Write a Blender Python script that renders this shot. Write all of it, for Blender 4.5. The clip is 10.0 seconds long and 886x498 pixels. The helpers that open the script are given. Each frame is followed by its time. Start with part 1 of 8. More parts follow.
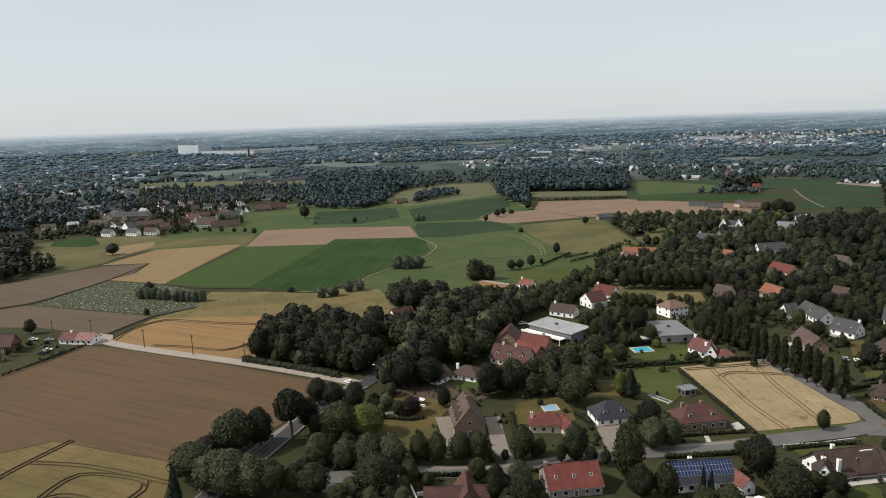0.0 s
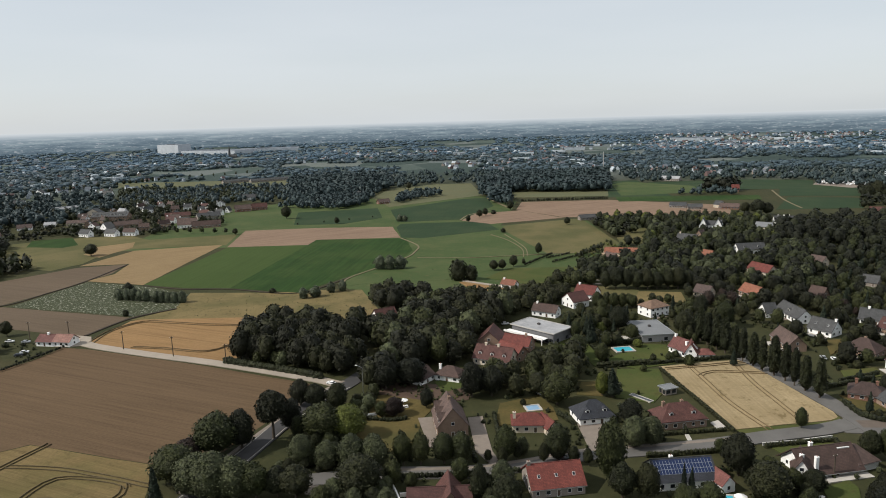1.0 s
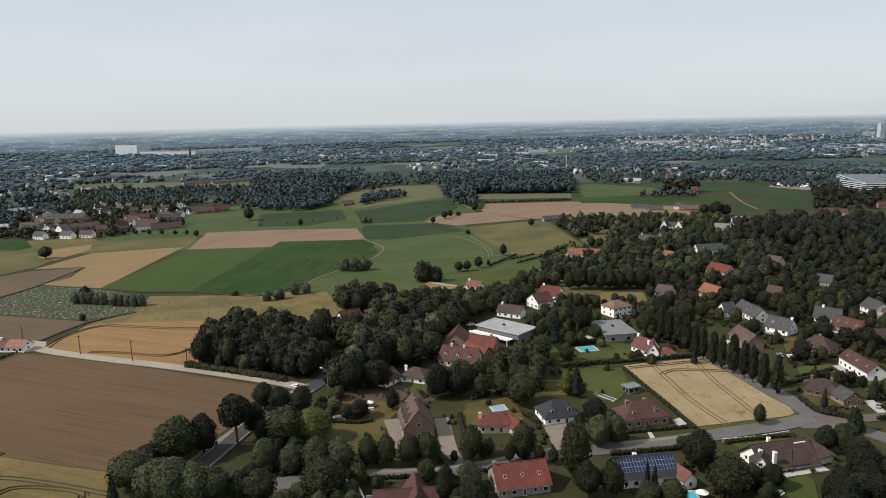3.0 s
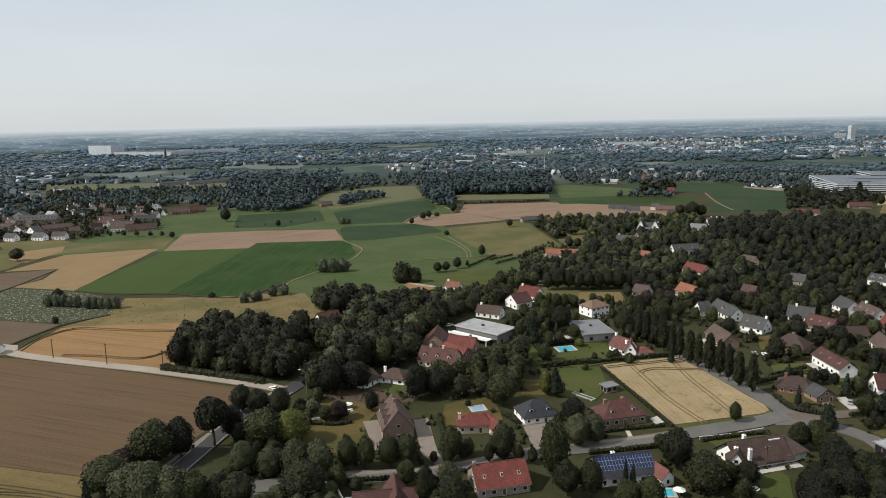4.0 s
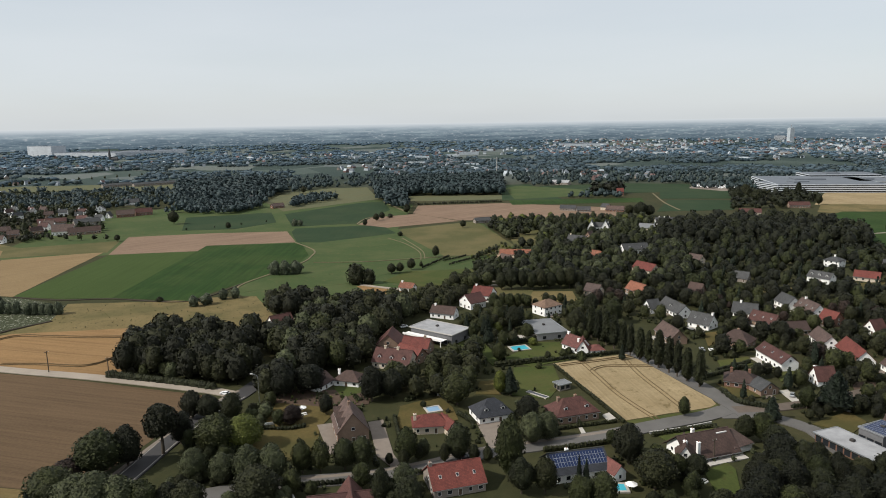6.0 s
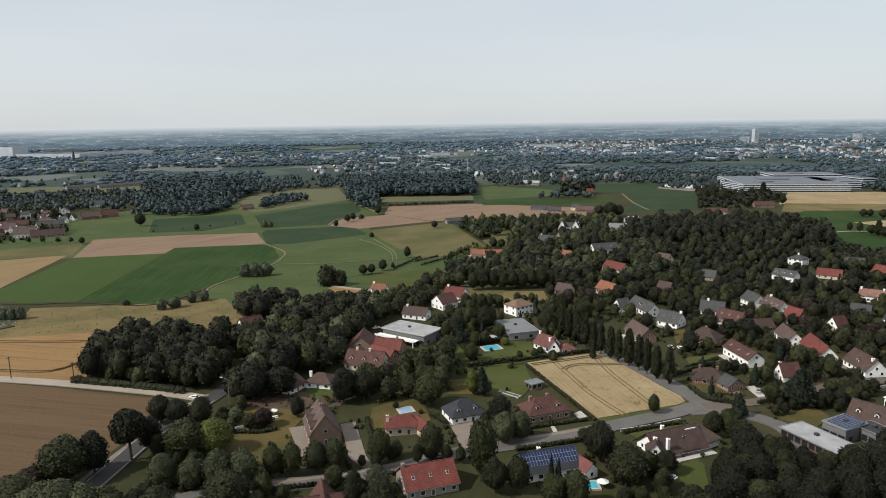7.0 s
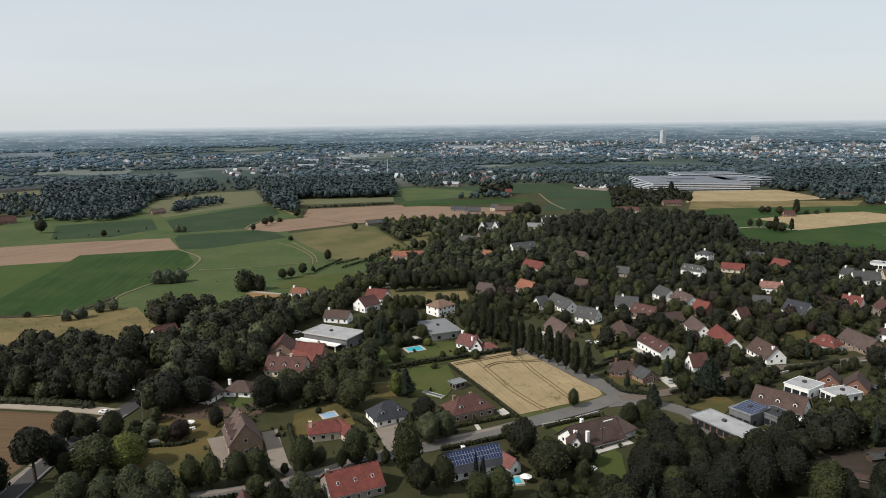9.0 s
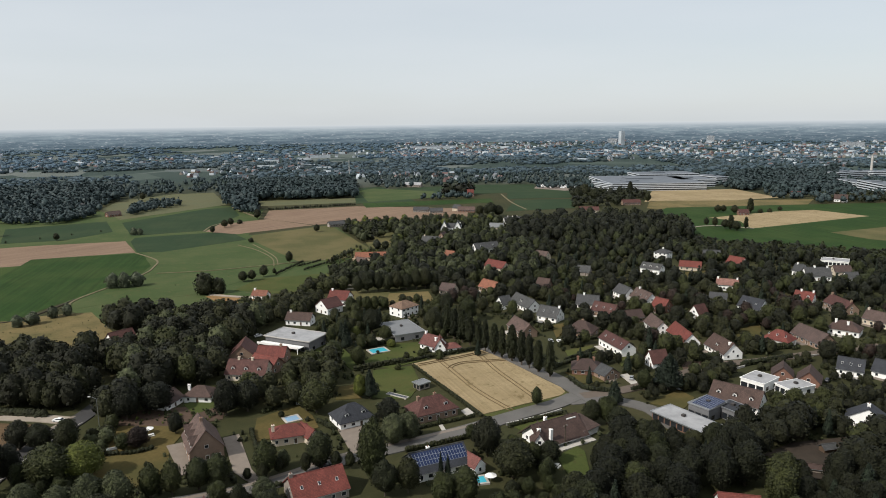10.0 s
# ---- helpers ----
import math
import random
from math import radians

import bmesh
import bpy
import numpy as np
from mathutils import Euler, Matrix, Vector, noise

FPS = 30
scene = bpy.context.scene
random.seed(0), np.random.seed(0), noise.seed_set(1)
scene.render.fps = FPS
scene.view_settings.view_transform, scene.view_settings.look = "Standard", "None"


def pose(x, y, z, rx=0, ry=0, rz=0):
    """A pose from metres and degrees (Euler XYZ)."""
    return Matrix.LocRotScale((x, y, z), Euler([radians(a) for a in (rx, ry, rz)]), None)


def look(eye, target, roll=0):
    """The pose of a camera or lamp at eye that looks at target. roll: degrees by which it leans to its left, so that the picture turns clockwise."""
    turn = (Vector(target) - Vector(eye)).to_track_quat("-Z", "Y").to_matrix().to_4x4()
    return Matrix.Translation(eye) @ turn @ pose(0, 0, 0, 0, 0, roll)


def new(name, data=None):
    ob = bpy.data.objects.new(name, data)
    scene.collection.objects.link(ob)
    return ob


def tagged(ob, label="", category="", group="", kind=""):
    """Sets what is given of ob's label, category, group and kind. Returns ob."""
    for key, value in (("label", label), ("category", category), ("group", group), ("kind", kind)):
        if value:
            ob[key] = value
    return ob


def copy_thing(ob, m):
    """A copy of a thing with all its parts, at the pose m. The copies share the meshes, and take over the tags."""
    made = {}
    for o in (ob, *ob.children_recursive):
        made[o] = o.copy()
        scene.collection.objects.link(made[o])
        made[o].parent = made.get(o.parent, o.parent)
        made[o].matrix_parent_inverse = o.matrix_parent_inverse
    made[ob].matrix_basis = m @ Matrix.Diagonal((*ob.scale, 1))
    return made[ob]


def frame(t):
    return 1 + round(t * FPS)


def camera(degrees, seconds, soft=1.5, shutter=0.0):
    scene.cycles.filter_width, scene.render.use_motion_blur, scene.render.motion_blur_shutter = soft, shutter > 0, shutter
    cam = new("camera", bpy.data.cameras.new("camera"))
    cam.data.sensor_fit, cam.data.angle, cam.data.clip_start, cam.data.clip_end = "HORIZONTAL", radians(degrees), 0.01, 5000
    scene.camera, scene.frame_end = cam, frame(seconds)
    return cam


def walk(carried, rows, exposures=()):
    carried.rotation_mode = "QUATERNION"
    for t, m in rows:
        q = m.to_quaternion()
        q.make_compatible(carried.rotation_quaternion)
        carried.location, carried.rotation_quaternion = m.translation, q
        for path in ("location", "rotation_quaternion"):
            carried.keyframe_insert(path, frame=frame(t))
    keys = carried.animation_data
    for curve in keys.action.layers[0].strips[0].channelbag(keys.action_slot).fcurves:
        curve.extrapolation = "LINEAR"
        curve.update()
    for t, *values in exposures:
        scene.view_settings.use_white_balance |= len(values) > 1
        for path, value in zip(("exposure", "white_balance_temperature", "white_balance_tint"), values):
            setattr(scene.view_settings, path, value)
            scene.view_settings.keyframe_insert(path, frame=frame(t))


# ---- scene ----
cam = camera(64.80, 10.0, soft=0.95)
ROWS = [
    (0.0, 0.00, 0.00, 112.00, 79.397, 1.873, 0.000),
    (0.5, -0.09, 0.03, 112.01, 79.399, 1.770, -0.734),
    (1.0, -0.18, 0.06, 111.99, 79.389, 1.652, -1.442),
    (1.5, -0.27, 0.11, 111.94, 79.414, 1.543, -2.144),
    (2.0, -0.35, 0.16, 111.87, 79.442, 1.449, -2.848),
    (2.5, -0.43, 0.21, 111.79, 79.449, 1.362, -3.540),
    (4.0, -0.60, 0.36, 111.54, 79.505, 1.119, -6.074),
    (4.5, -0.63, 0.40, 111.46, 79.516, 1.044, -6.961),
    (5.0, -0.66, 0.43, 111.39, 79.528, 0.991, -7.915),
    (5.5, -0.66, 0.46, 111.34, 79.539, 0.939, -8.916),
    (7.0, -0.64, 0.53, 111.23, 79.575, 0.816, -12.248),
    (7.5, -0.62, 0.55, 111.21, 79.589, 0.769, -13.818),
    (8.0, -0.60, 0.57, 111.20, 79.594, 0.756, -15.479),
    (8.5, -0.59, 0.61, 111.19, 79.602, 0.723, -17.139),
    (9.0, -0.58, 0.65, 111.18, 79.611, 0.700, -18.787),
    (9.5, -0.59, 0.71, 111.16, 79.618, 0.696, -20.395),
    (10.0, -0.61, 0.79, 111.12, 79.630, 0.650, -21.892),
]
walk(cam, [(t, pose(x, y, z, a, b, c)) for t, x, y, z, a, b, c in ROWS],
     exposures=[(0.0, 0.0), (10.0, 0.0)])

# ---------------------------------------------------------------- light
SUN_AZ, SUN_EL = radians(-98), radians(42)   # compass bearing from +y, height
world = bpy.data.worlds.new("world")
scene.world = world
world.use_nodes = True
wn, wl = world.node_tree.nodes, world.node_tree.links
sky = wn.new("ShaderNodeTexSky")
sky.sky_type, sky.sun_disc = "NISHITA", False
sky.sun_elevation, sky.sun_rotation = SUN_EL, SUN_AZ
sky.altitude, sky.air_density, sky.dust_density, sky.ozone_density = 110, 1.0, 1.0, 1.0
bg = wn["Background"]
bg.inputs["Strength"].default_value = 0.1
# a thin white summer veil over the blue, with faint streaks
veil, coord, vmap = wn.new("ShaderNodeMix"), wn.new("ShaderNodeTexCoord"), wn.new("ShaderNodeMapping")
veil.data_type = "RGBA"
vmap.inputs["Scale"].default_value = (1.2, 1.2, 7.0)
wl.new(coord.outputs["Generated"], vmap.inputs["Vector"])
streak, amount = wn.new("ShaderNodeTexNoise"), wn.new("ShaderNodeMapRange")
streak.inputs["Scale"].default_value, streak.inputs["Detail"].default_value = 1.6, 6
wl.new(vmap.outputs["Vector"], streak.inputs["Vector"])
amount.inputs["From Min"].default_value, amount.inputs["From Max"].default_value = 0.3, 0.7
amount.inputs["To Min"].default_value, amount.inputs["To Max"].default_value = 0.72, 0.86
wl.new(streak.outputs["Fac"], amount.inputs["Value"])
wl.new(amount.outputs["Result"], veil.inputs["Factor"])
wl.new(sky.outputs["Color"], veil.inputs["A"])
veil.inputs["B"].default_value = (7.3, 7.75, 8.15, 1)
wl.new(veil.outputs["Result"], bg.inputs["Color"])
sun_data = bpy.data.lights.new("sun", "SUN")
sun_data.energy, sun_data.angle, sun_data.color = 4.0, radians(0.6), (1.0, 0.95, 0.87)
sun = new("sun", sun_data)
sun_dir = Vector((math.sin(SUN_AZ) * math.cos(SUN_EL), math.cos(SUN_AZ) * math.cos(SUN_EL), math.sin(SUN_EL)))
sun.matrix_world = look(sun_dir * 300, (0, 0, 0))

# ---------------------------------------------------------------- materials
MATS = {}


def shader(name, rough=0.8, metal=0.0, spec=0.3):
    m = bpy.data.materials.new(name)
    m.use_nodes = True
    n, l = m.node_tree.nodes, m.node_tree.links
    b = n["Principled BSDF"]
    b.inputs["Roughness"].default_value, b.inputs["Metallic"].default_value = rough, metal
    b.inputs["Specular IOR Level"].default_value = spec
    MATS[name] = m
    return m, n, l, b


def noise_node(n, l, scale, detail=4, vec=None, rough=0.6):
    t = n.new("ShaderNodeTexNoise")
    t.inputs["Scale"].default_value, t.inputs["Detail"].default_value, t.inputs["Roughness"].default_value = scale, detail, rough
    if vec is not None:
        l.new(vec, t.inputs["Vector"])
    return t


def place(n):
    return n.new("ShaderNodeNewGeometry").outputs["Position"]


def ramp(n, l, fac, stops):
    r = n.new("ShaderNodeValToRGB")
    while len(r.color_ramp.elements) < len(stops):
        r.color_ramp.elements.new(0.5)
    for e, (p, c) in zip(r.color_ramp.elements, stops):
        e.position, e.color = p, (*c, 1)
    l.new(fac, r.inputs["Fac"])
    return r.outputs["Color"]


def mix(n, l, fac, a, b, mode="MIX"):
    m = n.new("ShaderNodeMix")
    m.data_type, m.blend_type = "RGBA", mode
    for sock, v in ((m.inputs["Factor"], fac), (m.inputs["A"], a), (m.inputs["B"], b)):
        if isinstance(v, (int, float)):
            sock.default_value = v
        elif isinstance(v, tuple):
            sock.default_value = (*v, 1)
        else:
            l.new(v, sock)
    return m.outputs["Result"]


def bump(n, l, b, height, strength, distance):
    u = n.new("ShaderNodeBump")
    u.inputs["Strength"].default_value, u.inputs["Distance"].default_value = strength, distance
    l.new(height, u.inputs["Height"])
    l.new(u.outputs["Normal"], b.inputs["Normal"])


def tone(c, k):
    return tuple(min(1, v * k) for v in c)


def plain(name, colour, rough=0.8, metal=0.0, vary=0.25, scale=0.6, grain=6.0, relief=0.02):
    """A surface of one colour with stains and fine grain."""
    m, n, l, b = shader(name, rough, metal)
    p = place(n)
    big, fine = noise_node(n, l, scale, 5, p), noise_node(n, l, grain, 3, p)
    c = ramp(n, l, big.outputs["Fac"], [(0.3, tone(colour, 1 - vary)), (0.7, tone(colour, 1 + vary * 0.6))])
    c = mix(n, l, 0.35, c, ramp(n, l, fine.outputs["Fac"], [(0.3, tone(colour, 0.75)), (0.7, tone(colour, 1.2))]))
    l.new(c, b.inputs["Base Color"])
    bump(n, l, b, fine.outputs["Fac"], 0.5, relief)
    return m


def mid_of(a, b, u):
    return tuple(x + (y - x) * u for x, y in zip(a, b))


def leafy(name, dark, light, warm=None, soft=False):
    """Foliage that varies from leaf to leaf and from plant to plant."""
    m, n, l, b = shader(name, 0.6, 0, 0.2)
    geo, info = n.new("ShaderNodeNewGeometry"), n.new("ShaderNodeObjectInfo")
    leaf = ramp(n, l, geo.outputs["Random Per Island"], [(0.0, mid_of(dark, light, 0.3)), (1.0, mid_of(dark, light, 0.9))])
    # flattened tones for the far foliage that has haze painted in
    if soft:
        broad = noise_node(n, l, 0.02, 4, geo.outputs["Position"])
        l.new(mix(n, l, 1.0, leaf, ramp(n, l, broad.outputs["Fac"], [(0.3, (0.8, 0.82, 0.84)), (0.7, (1.15, 1.15, 1.1))]), "MULTIPLY"), b.inputs["Base Color"])
        return m
    whole = ramp(n, l, info.outputs["Random"], [(0.0, tone(dark, 0.8)), (0.55, light), (1.0, warm or tone(light, 1.2))])
    c = mix(n, l, 0.45, leaf, whole)
    t = noise_node(n, l, 0.3, 3, geo.outputs["Position"])
    f = noise_node(n, l, 1.9, 4, geo.outputs["Position"], 0.7)
    g = noise_node(n, l, 0.62, 3, geo.outputs["Position"], 0.6)
    c = mix(n, l, 1.0, c, ramp(n, l, g.outputs["Fac"], [(0.36, (0.66, 0.66, 0.68)), (0.62, (1.2, 1.18, 1.12))]), "MULTIPLY")
    c = mix(n, l, 1.0, c, ramp(n, l, t.outputs["Fac"], [(0.3, (0.7, 0.7, 0.7)), (0.7, (1.1, 1.1, 1.05))]), "MULTIPLY")
    c = mix(n, l, 1.0, c, ramp(n, l, f.outputs["Fac"], [(0.32, (0.78, 0.78, 0.78)), (0.6, (1.03, 1.03, 1.0)), (0.75, (1.25, 1.25, 1.15))]), "MULTIPLY")
    l.new(c, b.inputs["Base Color"])
    bump(n, l, b, f.outputs["Fac"], 0.9, 0.6)
    return m


def crop(name, low, high, angle=0.0, rows=0.0, patch=0.05, grain=1.5, patchy=None, relief=0.06, flecks=None, streak=0.5, spots=None):
    """A field: broad patches, fine grain and, where rows is given, drills of that width along the bearing."""
    m, n, l, b = shader(name, 0.95, 0, 0.1)
    mp = n.new("ShaderNodeMapping")
    mp.inputs["Rotation"].default_value[2] = radians(angle)
    l.new(place(n), mp.inputs["Vector"])
    v = mp.outputs["Vector"]
    big, fine = noise_node(n, l, patch, 5, v), noise_node(n, l, grain, 4, v, 0.7)
    c = ramp(n, l, big.outputs["Fac"], [(0.25, low), (0.75, high)])
    c = mix(n, l, 0.4, c, ramp(n, l, fine.outputs["Fac"], [(0.3, tone(low, 0.7)), (0.7, tone(high, 1.2))]))
    if patchy:
        mid = noise_node(n, l, 0.02, 6, v, 0.65)
        c = mix(n, l, ramp(n, l, mid.outputs["Fac"], [(0.45, (0, 0, 0)), (0.6, (0.8, 0.8, 0.8))]), c, patchy)
    if flecks:
        spot = noise_node(n, l, 0.55, 3, v, 0.8)
        c = mix(n, l, ramp(n, l, spot.outputs["Fac"], [(0.56, (0, 0, 0)), (0.64, (1, 1, 1))]), c, flecks)
    if spots:
        # lodged and trampled stalks
        lodged = noise_node(n, l, 0.16, 5, v, 0.75)
        c = mix(n, l, ramp(n, l, lodged.outputs["Fac"], [(0.57, (0, 0, 0)), (0.66, (0.75, 0.75, 0.75))]), c, spots)
    if rows:
        st = n.new("ShaderNodeMapping")
        st.inputs["Scale"].default_value = (1 / rows, 0.012, 1)
        l.new(v, st.inputs["Vector"])
        w = noise_node(n, l, 1.0, 4, st.outputs["Vector"], 0.7)
        c = mix(n, l, streak, c, mix(n, l, 1.0, c, ramp(n, l, w.outputs["Fac"], [(0.34, (0.55, 0.54, 0.53)), (0.5, (0.95, 0.95, 0.95)), (0.66, (1.28, 1.27, 1.25))]), "MULTIPLY"))
    l.new(c, b.inputs["Base Color"])
    bump(n, l, b, fine.outputs["Fac"], 0.6, relief)
    return m


def tiled(name, colour, course=0.35, rough=0.75):
    """Roof tiles: courses down the slope, tile to tile tints, moss."""
    m, n, l, b = shader(name, rough, 0, 0.3)
    p = n.new("ShaderNodeTexCoord").outputs["Object"]
    br = n.new("ShaderNodeTexBrick")
    br.inputs["Scale"].default_value = 1
    br.inputs["Brick Width"].default_value, br.inputs["Row Height"].default_value = 0.3, course
    br.inputs["Mortar Size"].default_value = 0.03
    br.inputs["Color1"].default_value, br.inputs["Color2"].default_value = (*tone(colour, 0.8), 1), (*tone(colour, 1.15), 1)
    br.inputs["Mortar"].default_value = (*tone(colour, 0.55), 1)
    l.new(p, br.inputs["Vector"])
    big = noise_node(n, l, 0.35, 6, p, 0.7)
    info = n.new("ShaderNodeObjectInfo")
    c = mix(n, l, 1.0, br.outputs["Color"], ramp(n, l, big.outputs["Fac"], [(0.3, (0.62, 0.64, 0.62)), (0.65, (1.1, 1.1, 1.1))]), "MULTIPLY")
    c = mix(n, l, 0.6, c, mix(n, l, 1.0, c, ramp(n, l, info.outputs["Random"], [(0, (0.75, 0.75, 0.78)), (1, (1.2, 1.15, 1.1))]), "MULTIPLY"))
    l.new(c, b.inputs["Base Color"])
    bump(n, l, b, br.outputs["Fac"], 0.4, 0.03)
    return m


# ground: dry lawn, rough grass and bare earth; far off a patchwork of fields with haze painted in
m, n, l, b = shader("ground", 0.95, 0, 0.1)
p = place(n)
a1, a2, a3 = noise_node(n, l, 0.02, 6, p), noise_node(n, l, 0.25, 5, p, 0.7), noise_node(n, l, 2.5, 3, p)
c = ramp(n, l, a1.outputs["Fac"], [(0.3, (0.027, 0.032, 0.013)), (0.5, (0.045, 0.045, 0.018)), (0.72, (0.086, 0.066, 0.034))])
c = mix(n, l, 0.5, c, ramp(n, l, a2.outputs["Fac"], [(0.3, (0.018, 0.024, 0.010)), (0.55, (0.042, 0.046, 0.018)), (0.75, (0.085, 0.068, 0.036))]))
c = mix(n, l, 0.3, c, ramp(n, l, a3.outputs["Fac"], [(0.3, (0.012, 0.013, 0.008)), (0.7, (0.06, 0.055, 0.03))]))
vo = n.new("ShaderNodeTexVoronoi")
vo.inputs["Scale"].default_value, vo.inputs["Randomness"].default_value = 0.006, 0.9
l.new(p, vo.inputs["Vector"])
sep = n.new("ShaderNodeSeparateColor")
l.new(vo.outputs["Color"], sep.inputs["Color"])
# field colours shifted to blue-grey, standing in for haze
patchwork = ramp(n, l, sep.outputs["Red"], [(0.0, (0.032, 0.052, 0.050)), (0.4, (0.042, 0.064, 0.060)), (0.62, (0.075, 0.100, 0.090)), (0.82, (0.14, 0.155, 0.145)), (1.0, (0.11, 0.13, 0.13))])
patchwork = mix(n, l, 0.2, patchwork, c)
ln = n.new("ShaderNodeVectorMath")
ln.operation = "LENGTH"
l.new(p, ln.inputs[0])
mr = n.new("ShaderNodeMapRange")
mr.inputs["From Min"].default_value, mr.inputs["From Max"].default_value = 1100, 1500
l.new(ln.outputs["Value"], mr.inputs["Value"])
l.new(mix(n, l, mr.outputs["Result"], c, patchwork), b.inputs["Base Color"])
bump(n, l, b, a3.outputs["Fac"], 0.7, 0.15)

crop("stubble_brown", (0.092, 0.060, 0.034), (0.116, 0.077, 0.045), 115.6, 1.7, 0.012, 1.0, streak=0.42)
crop("soil_brown", (0.092, 0.068, 0.046), (0.122, 0.090, 0.062), 115.6, 2.2, 0.02, 1.0, streak=0.3)
crop("soil_pink", (0.175, 0.118, 0.082), (0.220, 0.152, 0.106), 60, 4.0, 0.02, 0.6)
crop("wheat_gold", (0.200, 0.118, 0.052), (0.255, 0.158, 0.075), 115.6, 2.2, 0.03, 1.0, streak=0.5)
crop("wheat_tan", (0.180, 0.122, 0.062), (0.228, 0.162, 0.086), 60, 2.2, 0.03, 0.9, streak=0.4)
crop("wheat_pale", (0.245, 0.188, 0.104), (0.335, 0.260, 0.154), 0, 1.3, 0.05, 0.8, (0.235, 0.178, 0.098), streak=0.3, spots=(0.125, 0.092, 0.042))
crop("wheat_olive", (0.118, 0.084, 0.036), (0.165, 0.120, 0.056), 115.6, 2.0, 0.05, 0.9, (0.100, 0.088, 0.034), spots=(0.085, 0.062, 0.028))
crop("beet_green", (0.034, 0.056, 0.014), (0.049, 0.074, 0.020), 9, 2.6, 0.02, 0.9, streak=0.25)
crop("beet_dark", (0.016, 0.039, 0.009), (0.027, 0.054, 0.012), 9, 2.6, 0.02, 0.9, (0.033, 0.055, 0.014), streak=0.5)
crop("maize_green", (0.019, 0.037, 0.017), (0.028, 0.048, 0.022), 10, 3.0, 0.03, 0.9, (0.034, 0.050, 0.023), streak=0.15)
crop("meadow_green", (0.036, 0.058, 0.020), (0.062, 0.086, 0.031), 0, 0, 0.03, 0.9, (0.070, 0.086, 0.034), spots=(0.085, 0.080, 0.036))
crop("meadow_dry", (0.118, 0.092, 0.040), (0.180, 0.138, 0.064), 0, 0, 0.06, 0.9, (0.088, 0.080, 0.033), spots=(0.070, 0.060, 0.026))
crop("meadow_olive", (0.064, 0.066, 0.026), (0.108, 0.098, 0.042), 0, 0, 0.02, 0.9, (0.125, 0.104, 0.048), spots=(0.060, 0.066, 0.026))
crop("meadow_pale", (0.080, 0.086, 0.046), (0.122, 0.122, 0.068), 0, 0, 0.02, 0.9, (0.100, 0.096, 0.050), spots=(0.060, 0.068, 0.034))
crop("potato_flower", (0.032, 0.040, 0.020), (0.055, 0.060, 0.032), 35, 0, 0.06, 0.5, flecks=(0.34, 0.33, 0.28))
crop("lawn", (0.040, 0.054, 0.015), (0.064, 0.078, 0.023), 0, 0, 0.08, 1.2, (0.078, 0.076, 0.026), spots=(0.050, 0.048, 0.018))
crop("lawn_dry", (0.078, 0.060, 0.022), (0.118, 0.088, 0.034), 0, 0, 0.1, 0.8, (0.056, 0.054, 0.020))
plain("earth", (0.075, 0.048, 0.033), 0.95, 0, 0.4, 0.3, 3, 0.05)
plain("dark_earth", (0.038, 0.028, 0.020), 0.95, 0, 0.4, 0.3, 3, 0.05)
plain("asphalt", (0.115, 0.108, 0.100), 0.85, 0, 0.25, 0.15, 8)
plain("asphalt_dark", (0.048, 0.046, 0.046), 0.85, 0, 0.2, 0.15, 8)
plain("concrete_road", (0.30, 0.255, 0.205), 0.85, 0, 0.2, 0.12, 5)
plain("paving", (0.20, 0.165, 0.135), 0.85, 0, 0.2, 0.4, 8)
plain("paving_pale", (0.42, 0.39, 0.35), 0.85, 0, 0.2, 0.4, 8)
plain("track", (0.145, 0.122, 0.068), 0.95, 0, 0.4, 0.3, 3)
plain("tramline", (0.100, 0.076, 0.038), 0.95, 0, 0.45, 0.5, 3)
plain("tramline_pale", (0.150, 0.106, 0.056), 0.95, 0, 0.5, 0.5, 3)
plain("sand", (0.33, 0.24, 0.16), 0.95, 0, 0.3, 0.3, 3)
plain("white_render", (0.85, 0.84, 0.81), 0.85, 0, 0.06, 0.5, 8, 0.01)
plain("cream_render", (0.55, 0.47, 0.37), 0.85, 0, 0.12, 0.5, 8, 0.01)
plain("grey_render", (0.33, 0.32, 0.31), 0.85, 0, 0.12, 0.5, 8, 0.01)
plain("slat_grey", (0.15, 0.15, 0.155), 0.7, 0, 0.2, 0.8, 8, 0.02)
plain("worn_road", (0.115, 0.09, 0.072), 0.9, 0, 0.3, 0.25, 5)
plain("brick_brown", (0.24, 0.165, 0.12), 0.9, 0, 0.25, 0.5, 7, 0.02)
plain("brick_red", (0.185, 0.098, 0.07), 0.9, 0, 0.25, 0.5, 7, 0.02)
plain("brick_grey", (0.25, 0.215, 0.185), 0.9, 0, 0.2, 0.5, 7, 0.02)
tiled("tile_red", (0.165, 0.046, 0.036))
tiled("tile_orange", (0.26, 0.105, 0.066))
tiled("tile_tan", (0.22, 0.140, 0.098))
tiled("tile_brown", (0.080, 0.050, 0.042))
tiled("tile_mauve", (0.112, 0.076, 0.066))
tiled("tile_wine", (0.095, 0.042, 0.036))
tiled("slate_grey", (0.072, 0.073, 0.075))
tiled("slate_blue", (0.040, 0.043, 0.052))
tiled("tile_rose", (0.175, 0.068, 0.058))
tiled("tile_pink", (0.27, 0.14, 0.115))
plain("flat_grey", (0.17, 0.175, 0.18), 0.9, 0, 0.15, 0.2, 5)
plain("flat_pale", (0.31, 0.31, 0.315), 0.9, 0, 0.35, 0.25, 5)
# far walls and roofs: haze painted in as a blue-grey tint
plain("hazed_wall", (0.47, 0.50, 0.53), 0.9, 0, 0.2, 0.05, 1)
